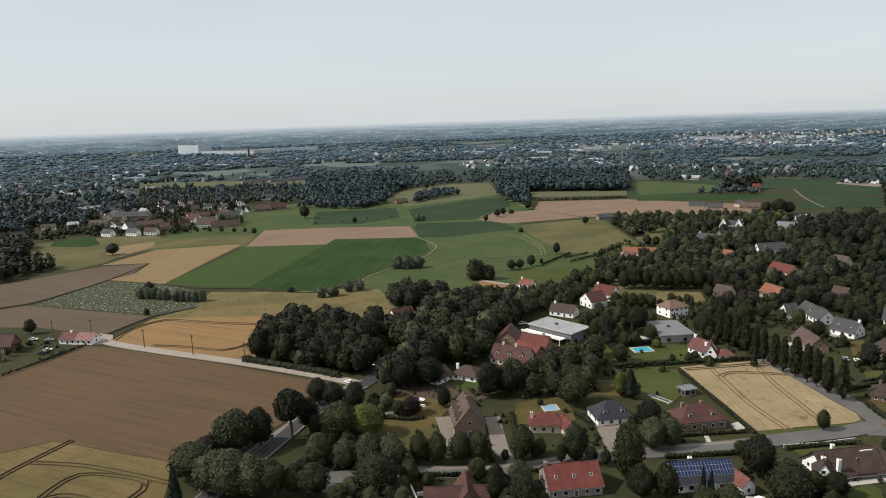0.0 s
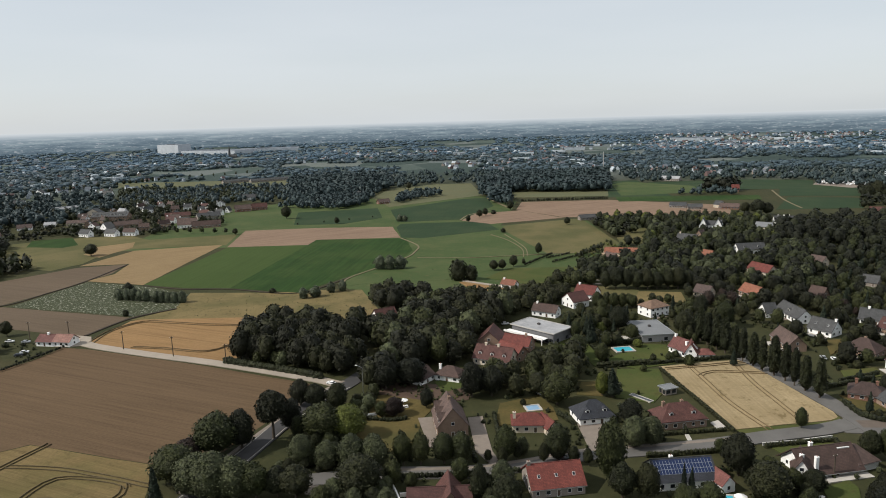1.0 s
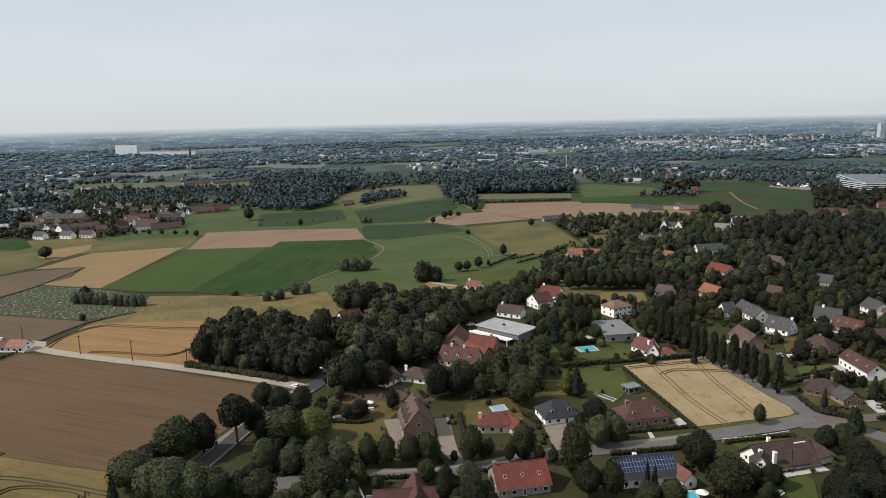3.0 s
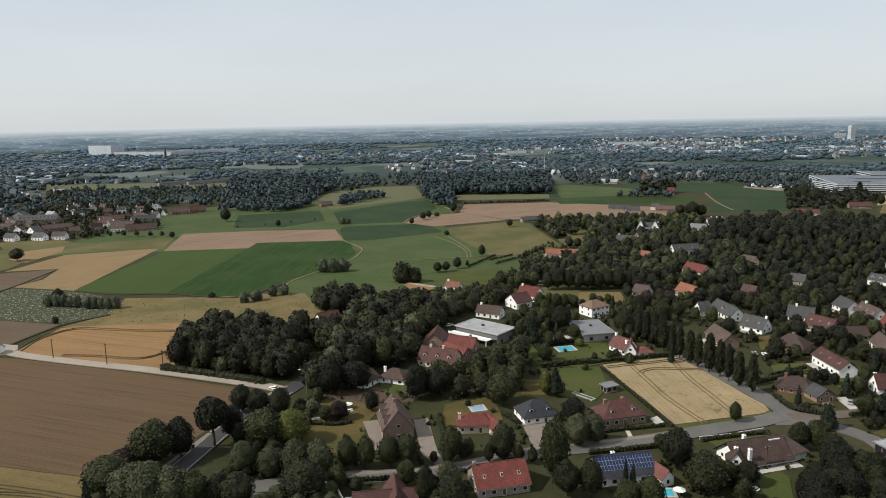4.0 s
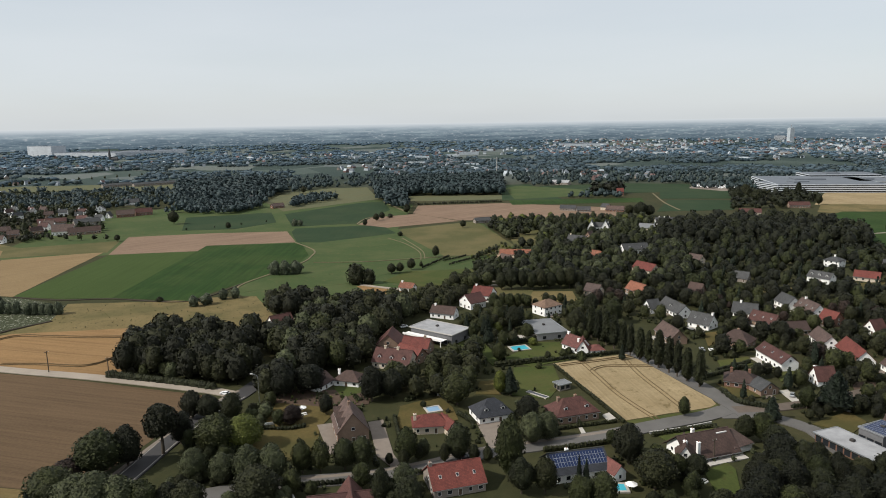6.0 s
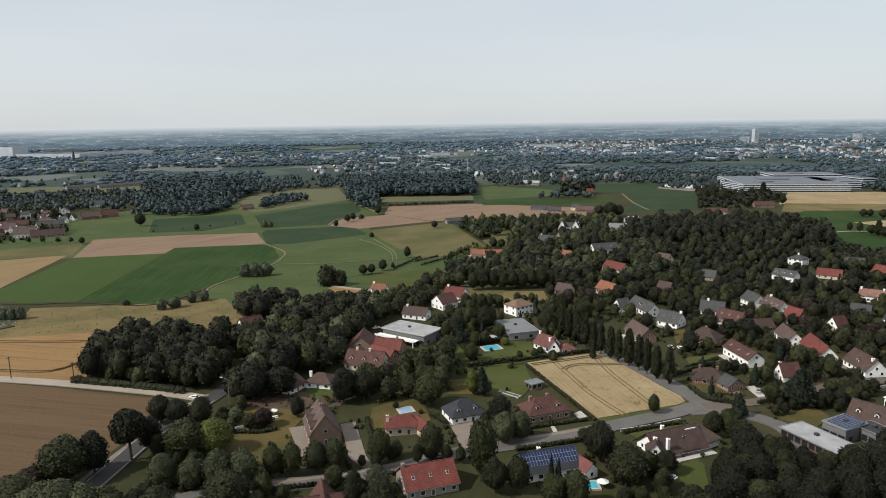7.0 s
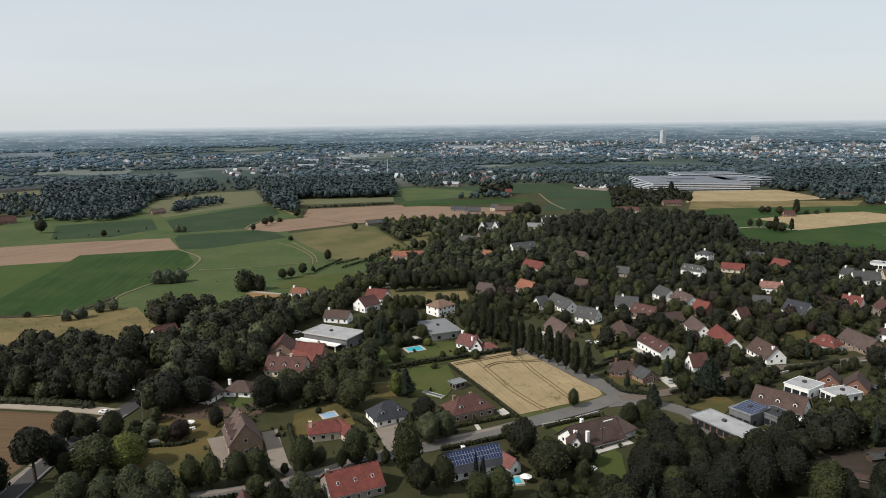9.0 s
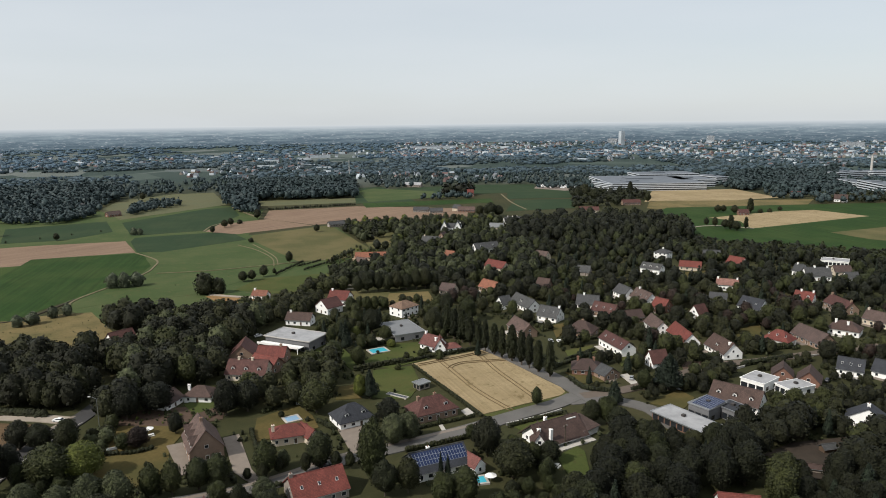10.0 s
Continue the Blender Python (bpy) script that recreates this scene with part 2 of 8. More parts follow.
plain("hazed_house_wall", (0.40, 0.44, 0.47), 0.9, 0, 0.25, 0.05, 1)
plain("hazed_roof_red", (0.150, 0.098, 0.092), 0.9, 0, 0.2, 0.05, 1)
plain("hazed_roof_grey", (0.13, 0.145, 0.165), 0.9, 0, 0.2, 0.05, 1)
plain("frame_white", (0.75, 0.74, 0.71), 0.5, 0, 0.05)
plain("frame_dark", (0.045, 0.04, 0.038), 0.5, 0, 0.1)
plain("wood_dark", (0.09, 0.06, 0.04), 0.8, 0, 0.3, 1.0, 9)
plain("bark", (0.075, 0.06, 0.045), 0.95, 0, 0.3, 1.0, 6, 0.05)
plain("steel", (0.45, 0.46, 0.47), 0.4, 0.8, 0.1)
plain("concrete", (0.42, 0.40, 0.37), 0.85, 0, 0.2, 0.3, 6)
plain("pool_cover", (0.23, 0.36, 0.50), 0.4, 0, 0.1, 0.4, 4)
plain("rubber", (0.02, 0.02, 0.02), 0.8)
plain("car_white", (0.75, 0.75, 0.74), 0.25, 0, 0.03)
plain("car_dark", (0.03, 0.032, 0.036), 0.25, 0, 0.05)
plain("car_silver", (0.42, 0.43, 0.44), 0.3, 0.5, 0.05)
m, n, l, b = shader("glass_dark", 0.08, 0, 0.6)
b.inputs["Base Color"].default_value = (0.018, 0.021, 0.025, 1)
m, n, l, b = shader("pool_water", 0.04, 0, 0.5)
b.inputs["Base Color"].default_value = (0.06, 0.40, 0.50, 1)
bump(n, l, b, noise_node(n, l, 1.5, 3, place(n)).outputs["Fac"], 0.15, 0.05)
m, n, l, b = shader("solar_cell", 0.12, 0.3, 0.6)
b.inputs["Base Color"].default_value = (0.012, 0.024, 0.075, 1)
leafy("leaf_oak", (0.0130, 0.0157, 0.0073), (0.0282, 0.0326, 0.0132), (0.0407, 0.0398, 0.0153))
# oak foliage again, darkened in colour to stand for the woods' shade
leafy("leaf_oak_shaded", (0.0075, 0.0091, 0.0053), (0.0163, 0.0186, 0.0087), (0.0218, 0.0220, 0.0097))
leafy("leaf_green", (0.0171, 0.0222, 0.0091), (0.0411, 0.0486, 0.0158), (0.0571, 0.0603, 0.0212))
leafy("leaf_willow", (0.0371, 0.0454, 0.0221), (0.0784, 0.0880, 0.0440))
leafy("leaf_poplar", (0.0138, 0.0171, 0.0086), (0.0308, 0.0357, 0.0156))
leafy("leaf_conifer", (0.0103, 0.0161, 0.0115), (0.0252, 0.0356, 0.0229))
leafy("leaf_grey", (0.0480, 0.0600, 0.0360), (0.1020, 0.1200, 0.0792))
leafy("leaf_lime", (0.0636, 0.0785, 0.0165), (0.1197, 0.1346, 0.0299))
leafy("leaf_copper", (0.0168, 0.0108, 0.0096), (0.0360, 0.0240, 0.0192))
# foliage copies with haze painted in, bluer and paler for greater distance
leafy("leaf_haze_thin", (0.0190, 0.0315, 0.0325), (0.0400, 0.0570, 0.0585), (0.0450, 0.0620, 0.0610), soft=True)
leafy("leaf_haze_mid", (0.0350, 0.0570, 0.0700), (0.0680, 0.0980, 0.1180), (0.0740, 0.1040, 0.1220), soft=True)
leafy("leaf_haze_deep", (0.0560, 0.0930, 0.1300), (0.0960, 0.1460, 0.1920), (0.1020, 0.1520, 0.1980), soft=True)

# ---------------------------------------------------------------- mesh helpers


def mesh_of(name, verts, faces, mats, index=None, smooth=False):
    me = bpy.data.meshes.new(name)
    me.from_pydata([tuple(v) for v in verts], [], [tuple(f) for f in faces])
    for k in mats:
        me.materials.append(MATS[k])
    if index is not None:
        me.polygons.foreach_set("material_index", index)
    if smooth:
        me.polygons.foreach_set("use_smooth", [True] * len(me.polygons))
    me.update()
    return me


def thing(name, label, category, m=None, group="", kind=""):
    ob = new(name)
    if m is not None:
        ob.matrix_basis = m
    return tagged(ob, label, category, group, kind)


def sub(name, me, parent, m=None, label=""):
    ob = new(name, me)
    ob.parent = parent
    if m is not None:
        ob.matrix_basis = m
    return tagged(ob, label)


class Solid:
    """Boxes and prisms gathered into one mesh."""

    def __init__(self):
        self.v, self.f, self.i = [], [], []

    def box(self, x0, y0, z0, x1, y1, z1, mat=0):
        k = len(self.v)
        self.v += [(x, y, z) for z in (z0, z1) for x, y in ((x0, y0), (x1, y0), (x1, y1), (x0, y1))]
        for f in ((0, 3, 2, 1), (4, 5, 6, 7), (0, 1, 5, 4), (1, 2, 6, 5), (2, 3, 7, 6), (3, 0, 4, 7)):
            self.f.append(tuple(k + j for j in f))
            self.i.append(mat)
        return self

    def prism(self, profile, lo, hi, axis="x", mat=0):
        """A profile in (u, z), swept along x (u is y) or along y (u is x)."""
        k, n = len(self.v), len(profile)
        for w in (lo, hi):
            self.v += [(w, u, z) if axis == "x" else (u, w, z) for u, z in profile]
        self.f += [tuple(range(k, k + n))[::-1], tuple(range(k + n, k + 2 * n))]
        self.f += [(k + j, k + (j + 1) % n, k + n + (j + 1) % n, k + n + j) for j in range(n)]
        self.i += [mat] * (n + 2)
        return self

    def tube(self, x, y, z0, z1, r0, r1, sides=8, mat=0, x1=None, y1=None):
        k = len(self.v)
        for z, r, cx, cy in ((z0, r0, x, y), (z1, r1, x if x1 is None else x1, y if y1 is None else y1)):
            self.v += [(cx + r * math.cos(2 * math.pi * j / sides), cy + r * math.sin(2 * math.pi * j / sides), z) for j in range(sides)]
        self.f += [tuple(range(k, k + sides))[::-1], tuple(range(k + sides, k + 2 * sides))]
        self.f += [(k + j, k + (j + 1) % sides, k + sides + (j + 1) % sides, k + sides + j) for j in range(sides)]
        self.i += [mat] * (sides + 2)
        return self

    def loft(self, rings, mats=None, caps=True):
        """Rectangular rings (x0, y0, x1, y1, z) joined one to the next into one skin."""
        k = len(self.v)
        for x0, y0, x1, y1, z in rings:
            self.v += [(x0, y0, z), (x1, y0, z), (x1, y1, z), (x0, y1, z)]
        for r in range(len(rings) - 1):
            o = k + 4 * r
            self.f += [(o + j, o + (j + 1) % 4, o + 4 + (j + 1) % 4, o + 4 + j) for j in range(4)]
            self.i += [mats[r] if mats else 0] * 4
        if caps:
            e = k + 4 * len(rings) - 4
            self.f += [(k + 3, k + 2, k + 1, k), (e, e + 1, e + 2, e + 3)]
            self.i += [0, 0]
        return self

    def ring(self, w, h, bar, y0, y1):
        """An upright frame w by h of the given bar, from y0 to y1, standing on the origin."""
        k = len(self.v)
        for y in (y0, y1):
            for a, b in ((0, 0), (bar, bar)):
                self.v += [(-w / 2 + a, y, b), (w / 2 - a, y, b), (w / 2 - a, y, h - b), (-w / 2 + a, y, h - b)]
        for j in range(4):
            i = (j + 1) % 4
            self.f += [(k + j, k + i, k + 4 + i, k + 4 + j), (k + 8 + i, k + 8 + j, k + 12 + j, k + 12 + i), (k + i, k + j, k + 8 + j, k + 8 + i), (k + 4 + j, k + 4 + i, k + 12 + i, k + 12 + j)]
            self.i += [0] * 4
        return self

    def mesh(self, name, *mats):
        me = mesh_of(name, self.v, self.f, mats, self.i)
        bm = bmesh.new()
        bm.from_mesh(me)
        bmesh.ops.recalc_face_normals(bm, faces=bm.faces)
        bm.to_mesh(me)
        bm.free()
        return me


# ---------------------------------------------------------------- ground and fields


def rise(x, y):
    """Lifts the far ground so that its edge nears the camera's horizon."""
    r = math.hypot(x, y)
    return 0.0 if r < 2600 else 70.0 * ((r - 2600) / 2300.0) ** 1.4


def build_ground():
    radii = [0, 60, 120, 200, 300, 420, 560, 720, 900, 1150, 1450, 1800, 2200, 2600, 2800, 3000, 3320]
    sides, verts, faces = 96, [(0, 0, 0)], []
    for r in radii[1:]:
        for j in range(sides):
            a = 2 * math.pi * j / sides
            verts.append((r * math.sin(a), r * math.cos(a), rise(r, 0)))
    for j in range(sides):
        faces.append((0, 1 + (j + 1) % sides, 1 + j))
    for k in range(len(radii) - 2):
        o = 1 + k * sides
        for j in range(sides):
            i = (j + 1) % sides
            faces.append((o + j, o + i, o + sides + i, o + sides + j))
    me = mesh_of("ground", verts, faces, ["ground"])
    bm = bmesh.new()
    bm.from_mesh(me)
    bmesh.ops.recalc_face_normals(bm, faces=bm.faces)
    if sum(f.normal.z for f in bm.faces) < 0:
        bmesh.ops.reverse_faces(bm, faces=bm.faces)
    bm.to_mesh(me)
    bm.free()
    tagged(new("ground", me), "dry grass and earth reaching to the horizon", "ground", kind="structure")


build_ground()


def build_distance():
    """Glowing backdrop painted as hazy land beyond the last woods, merging with the sky: thin streaks of wood, field
    and roofs, paler as they rise.
    """
    m, n, l, b = shader("distance", 1.0, 0, 0.0)
    p = place(n)
    z = n.new("ShaderNodeSeparateXYZ")
    l.new(p, z.inputs["Vector"])
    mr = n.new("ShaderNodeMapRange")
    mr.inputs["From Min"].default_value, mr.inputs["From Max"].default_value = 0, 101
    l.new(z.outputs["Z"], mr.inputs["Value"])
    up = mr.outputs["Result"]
    # haze painted as emission: land colour pales to the sky with height
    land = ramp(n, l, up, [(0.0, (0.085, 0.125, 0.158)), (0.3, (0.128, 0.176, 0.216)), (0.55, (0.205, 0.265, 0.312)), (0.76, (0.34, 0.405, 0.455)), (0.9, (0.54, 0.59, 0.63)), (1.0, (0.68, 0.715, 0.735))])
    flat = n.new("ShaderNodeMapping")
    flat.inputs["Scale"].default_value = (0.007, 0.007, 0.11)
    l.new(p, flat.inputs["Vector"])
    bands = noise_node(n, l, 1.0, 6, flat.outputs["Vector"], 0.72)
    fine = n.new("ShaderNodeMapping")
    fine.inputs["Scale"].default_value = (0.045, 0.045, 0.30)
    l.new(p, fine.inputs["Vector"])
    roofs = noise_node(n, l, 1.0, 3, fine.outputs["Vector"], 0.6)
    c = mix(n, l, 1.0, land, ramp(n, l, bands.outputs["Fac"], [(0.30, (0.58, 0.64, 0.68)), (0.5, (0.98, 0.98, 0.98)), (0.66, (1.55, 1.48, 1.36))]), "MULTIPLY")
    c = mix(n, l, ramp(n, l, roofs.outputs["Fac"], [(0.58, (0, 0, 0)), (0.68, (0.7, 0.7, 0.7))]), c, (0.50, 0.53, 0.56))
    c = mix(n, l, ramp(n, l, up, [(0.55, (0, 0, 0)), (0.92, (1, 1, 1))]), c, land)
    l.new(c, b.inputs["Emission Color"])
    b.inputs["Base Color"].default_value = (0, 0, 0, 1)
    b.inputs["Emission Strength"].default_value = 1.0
    verts, faces, sides, far = [], [], 120, 3310
    for k in range(sides + 1):
        a = radians(-60 + 140 * k / sides)
        top = 99 + 2.0 * noise.noise((a * 6, 0, 0)) + 1.2 * noise.noise((a * 25, 3, 0))
        verts += [(far * math.sin(a), far * math.cos(a), -20), (far * math.sin(a), far * math.cos(a), top)]
        if k:
            faces.append((2 * k - 2, 2 * k, 2 * k + 1, 2 * k - 1))
    tagged(new("backdrop", mesh_of("backdrop", verts, faces, ["distance"])), "glowing backdrop of distant land painted pale blue with haze", "backdrop", kind="structure")


build_distance()
FIELDS, YARDS, LINES = [], [], []
LIFT = [0.03]


def inside(x, y, poly):
    hit, k = False, len(poly)
    for i in range(k):
        (x0, y0), (x1, y1) = poly[i], poly[i - 1]
        if (y0 > y) != (y1 > y) and x < (x1 - x0) * (y - y0) / (y1 - y0) + x0:
            hit = not hit
    return hit


def open_land(x, y):
    return any(inside(x, y, f) for f in FIELDS)


def field(name, label, mat, *corners, keep=True, category="field", edge=0.25):
    """A parcel of land: a low slab with a slightly uneven edge."""
    pts = []
    for k, (x, y) in enumerate(corners):
        x1, y1 = corners[(k + 1) % len(corners)]
        d = math.hypot(x1 - x, y1 - y)
        cuts = max(1, min(24, int(d / 9)))
        for j in range(cuts):
            u = j / cuts
            s = 0 if j == 0 else edge * min(1.0, d / 40) * 2.2 * noise.noise((x * 0.1 + u * 9, y * 0.1, k * 3.1))
            pts.append((x + (x1 - x) * u - (y1 - y) / d * s, y + (y1 - y) * u + (x1 - x) / d * s))
    bm = bmesh.new()
    LIFT[0] += 0.004
    top = bm.faces.new([bm.verts.new((x, y, LIFT[0])) for x, y in pts])
    bm.normal_update()
    if top.normal.z < 0:
        top.normal_flip()
    r = bmesh.ops.extrude_face_region(bm, geom=[top])
    bmesh.ops.translate(bm, vec=(0, 0, -LIFT[0] - 0.1), verts=[g for g in r["geom"] if isinstance(g, bmesh.types.BMVert)])
    bmesh.ops.recalc_face_normals(bm, faces=bm.faces)
    bmesh.ops.triangulate(bm, faces=bm.faces)
    me = bpy.data.meshes.new(name)
    bm.to_mesh(me)
    bm.free()
    me.materials.append(MATS[mat])
    (FIELDS if keep else YARDS).append(list(corners))
    return tagged(new(name, me), label, category, kind="structure")


def spline(points, step=4.0):
    """A smooth line through the points."""
    out, k = [], len(points)
    for i in range(k - 1):
        p0, p1, p2, p3 = points[max(i - 1, 0)], points[i], points[i + 1], points[min(i + 2, k - 1)]
        m = max(2, int(math.hypot(p2[0] - p1[0], p2[1] - p1[1]) / step))
        for j in range(m):
            u = j / m
            out.append(tuple(0.5 * (2 * b + (c - a) * u + (2 * a - 5 * b + 4 * c - d) * u * u + (3 * b - a - 3 * c + d) * u ** 3) for a, b, c, d in zip(p0, p1, p2, p3)))
    return out + [tuple(points[-1])]


def ribbon(name, label, mat, width, *points, lift=None, category="road", thick=0.0, wobble=0.0):
    line = spline(points)
    LINES.append((np.array(line), width / 2))
    LIFT[0] += 0.004
    z = LIFT[0] if lift is None else lift
    verts, faces = [], []
    for k, (x, y) in enumerate(line):
        a, b = line[max(k - 1, 0)], line[min(k + 1, len(line) - 1)]
        d = math.hypot(b[0] - a[0], b[1] - a[1]) or 1
        nx, ny = -(b[1] - a[1]) / d, (b[0] - a[0]) / d
        w = width / 2 * (1 + wobble * noise.noise((x * 0.15, y * 0.15, 2)))
        for s, h in ((-1, -0.15), (-1, z), (1, z), (1, -0.15)):
            verts.append((x + nx * w * s, y + ny * w * s, h))
        if k:
            o = 4 * (k - 1)
            faces += [(o + j, o + j + 1, o + j + 5, o + j + 4) for j in range(3)]
    me = mesh_of(name, verts, faces, [mat])
    bm = bmesh.new()
    bm.from_mesh(me)
    bmesh.ops.recalc_face_normals(bm, faces=bm.faces)
    up = sum(f.normal.z * f.calc_area() for f in bm.faces)
    if up < 0:
        bmesh.ops.reverse_faces(bm, faces=bm.faces)
    bm.to_mesh(me)
    bm.free()
    return tagged(new(name, me), label, category, kind="structure")


# the wide fields
field("meadow", "grassy land between the crops", "meadow_green",
      (-290.0, 640.0), (-300.0, 905.0), (-180.0, 1010.0), (-85.0, 1020.0), (90.0, 1000.0), (120.0, 930.0), (75.0, 720.0), (170.0, 755.0), (165.0, 590.0), (85.0, 470.0), (10.0, 440.0), (-30.0, 412.0), (-60.0, 470.0), (-100.0, 640.0), keep=False)
field("ploughed_field", "bare brown harvested field with faint drill lines", "stubble_brown",
      (-222.0, 281.2), (-212.5, 312.4), (-198.0, 334.7), (-192.8, 353.7), (-175.9, 348.4), (-107.1, 316.8), (-48.8, 286.8), (-58.8, 268.6), (-64.9, 249.6), (-74.1, 228.5), (-94.9, 220.3), (-147.0, 239.5), (-161.3, 230.7), (-180.1, 217.8))
field("wheat_field", "yellow-green ripening wheat with tractor lines", "wheat_olive",
      (-182.9, 216.4), (-161.1, 230.3), (-146.7, 239.0), (-94.8, 219.9), (-89.6, 197.0), (-85.2, 174.1), (-142.2, 164.5))
field("wheat_field", "golden orange ripe wheat beside a concrete lane", "wheat_gold",
      (-183.6, 358.5), (-177.2, 400.5), (-156.4, 410.4), (-106.8, 404.7), (-88.1, 380.5), (-95.5, 346.1), (-95.5, 318.8), (-143.0, 339.9))
field("meadow", "dry yellow meadow with scattered tufts", "meadow_dry",
      (-178.3, 403.0), (-159.8, 424.9), (-163.7, 466.2), (-104.5, 458.5), (-70.6, 461.9), (-46.5, 458.7), (-32.5, 409.8), (-33.3, 374.5), (-61.3, 372.2), (-105.6, 399.7))
field("potato_field", "flowering potato field, dark green flecked white", "potato_flower",
      (-272.5, 443.9), (-255.1, 511.0), (-200.7, 489.3), (-162.9, 461.3), (-160.2, 425.0), (-180.7, 410.6))
field("ploughed_field", "brown harvested strip", "soil_brown",
      (-338.8, 453.3), (-335.9, 509.3), (-289.5, 566.9), (-251.9, 574.8), (-249.2, 539.5), (-268.3, 478.1), (-280.1, 450.5), (-317.9, 423.7))
field("ploughed_field", "brown harvested field near a small farm", "soil_brown",
      (-313.1, 416.9), (-277.3, 444.4), (-181.4, 408.3), (-191.4, 372.2), (-242.2, 391.5), (-299.5, 397.6))
field("wheat_field", "pale gold wheat field", "wheat_tan",
      (-257.0, 515.0), (-245.9, 536.9), (-250.3, 576.9), (-290.5, 573.9), (-272.0, 639.8), (-195.5, 658.6), (-207.2, 495.4))
field("meadow", "rough olive grass before the village", "meadow_olive",
      (-364.0, 585.2), (-420.4, 699.5), (-359.3, 729.0), (-312.0, 730.6), (-282.3, 700.4), (-275.5, 654.9), (-294.3, 618.8), (-292.8, 583.5), (-306.3, 558.5))
field("beet_field", "green beet field before the village", "beet_dark",
      (-392.6, 678.7), (-408.2, 717.3), (-373.9, 731.8), (-344.0, 682.4), (-352.7, 668.5))
field("wheat_field", "pale wheat patch by the lane", "wheat_tan",
      (-313.2, 627.4), (-318.5, 668.5), (-291.4, 688.9), (-281.5, 658.9), (-291.0, 610.4))
field("beet_field", "fresh green beet field", "beet_green",
      (-207.2, 495.4), (-186.6, 642.0), (-112.8, 640.6), (-140.0, 476.0), (-173.9, 482.3))
field("beet_field", "deep green beet field", "beet_dark",
      (-140.0, 476.0), (-109.0, 667.7), (-21.0, 660.6), (-10.7, 613.6), (-23.1, 559.3), (-59.5, 502.0), (-88.9, 456.4))
field("ploughed_field", "pinkish brown ploughed strip between green fields", "soil_pink",
      (-187.7, 642.2), (-195.6, 741.0), (-115.8, 744.0), (-38.6, 735.6), (-27.7, 665.1), (-109.0, 667.7), (-112.8, 640.6))
field("meadow", "grassy strip along the field edge", "meadow_olive",
      (-281.6, 650.1), (-282.2, 700.4), (-197.8, 719.0), (-192.3, 655.0))
field("meadow", "light green meadow", "meadow_green",
      (-10.1, 552.6), (-22.1, 660.8), (63.6, 677.4), (89.2, 682.7), (96.5, 605.5), (84.0, 555.9), (31.2, 555.2))
field("meadow", "light green pasture with worn tracks", "meadow_green",
      (-56.2, 471.4), (-57.0, 497.9), (-19.4, 558.7), (30.9, 550.6), (76.3, 550.1), (45.0, 505.9), (10.7, 479.3), (-41.0, 477.8))
field("maize_field", "dark green maize field", "maize_green",
      (-48.1, 878.8), (48.4, 971.2), (83.3, 982.3), (83.5, 884.8), (36.8, 773.6), (-34.4, 767.7))
field("maize_field", "dark green maize field", "maize_green",
      (-34.2, 730.7), (-30.8, 754.2), (60.6, 755.1), (70.8, 693.7), (-5.8, 657.7), (-26.6, 664.9))
field("ploughed_field", "pinkish bare field", "soil_pink",
      (36.4, 764.9), (55.0, 816.4), (109.2, 833.7), (149.3, 761.0), (65.9, 733.1))
field("ploughed_field", "brown bare field behind the villas", "soil_pink",
      (106.5, 839.6), (123.8, 916.6), (237.6, 910.2), (361.7, 822.0), (323.4, 733.5), (220.2, 748.9), (150.1, 765.3))
field("meadow", "yellowed olive meadow", "meadow_olive",
      (72.9, 696.9), (79.3, 718.3), (166.1, 752.7), (166.6, 598.3), (146.8, 559.8), (96.7, 563.4))
field("meadow", "green meadow", "meadow_green",
      (-220.2, 746.1), (-263.2, 893.5), (-180.3, 906.5), (-149.9, 763.4))
field("maize_field", "dark green maize field", "maize_green",
      (-150.2, 771.8), (-164.5, 880.3), (-65.3, 900.3), (-53.8, 808.2), (-94.2, 768.0))
field("meadow", "pale dry meadow on the rise", "meadow_pale",
      (-81.8, 1023.4), (-62.9, 1142.3), (12.0, 1205.9), (75.3, 1204.5), (79.4, 1013.1), (-51.0, 908.3))
field("meadow", "pale grass strip", "meadow_pale",
      (99.6, 970.4), (119.6, 1040.2), (263.6, 1010.6), (249.1, 954.6))
field("maize_field", "green maize field", "maize_green",
      (245.7, 941.5), (301.6, 1164.6), (351.4, 1167.5), (328.6, 916.9))
field("maize_field", "green maize field", "maize_green",
      (356.4, 1123.5), (496.8, 1133.6), (605.0, 1081.3), (542.2, 967.7), (371.2, 992.0))
field("meadow", "light green field strip", "meadow_green",
      (295.7, 1118.1), (331.2, 1146.2), (403.0, 1051.6), (387.9, 965.6), (266.1, 951.1))
field("maize_field", "dark green maize strip", "beet_dark",
      (254.9, 940.5), (438.2, 911.9), (421.1, 865.8), (245.2, 887.9))
field("meadow", "dull green field before the works", "maize_green",
      (457.3, 895.0), (547.6, 1073.6), (581.2, 1003.4), (605.3, 959.6), (548.0, 867.7))
field("maize_field", "dark green maize field", "maize_green",
      (391.6, 772.1), (461.6, 879.6), (537.1, 850.2), (485.7, 762.0))
field("meadow", "mown meadow in front of the allotments", "meadow_pale",
      (-588.1, 1325.0), (-635.2, 1447.2), (-281.5, 1408.0), (-246.4, 1253.3))
field("lawn", "bright green paddock", "lawn",
      (38.6, 480.7), (58.0, 509.9), (109.1, 508.1), (105.1, 474.7), (68.8, 456.1))
field("wheat_field", "small pale wheat patch", "wheat_gold",
      (19.4, 470.7), (29.7, 472.6), (60.9, 431.6), (35.5, 414.1), (30.2, 437.4))
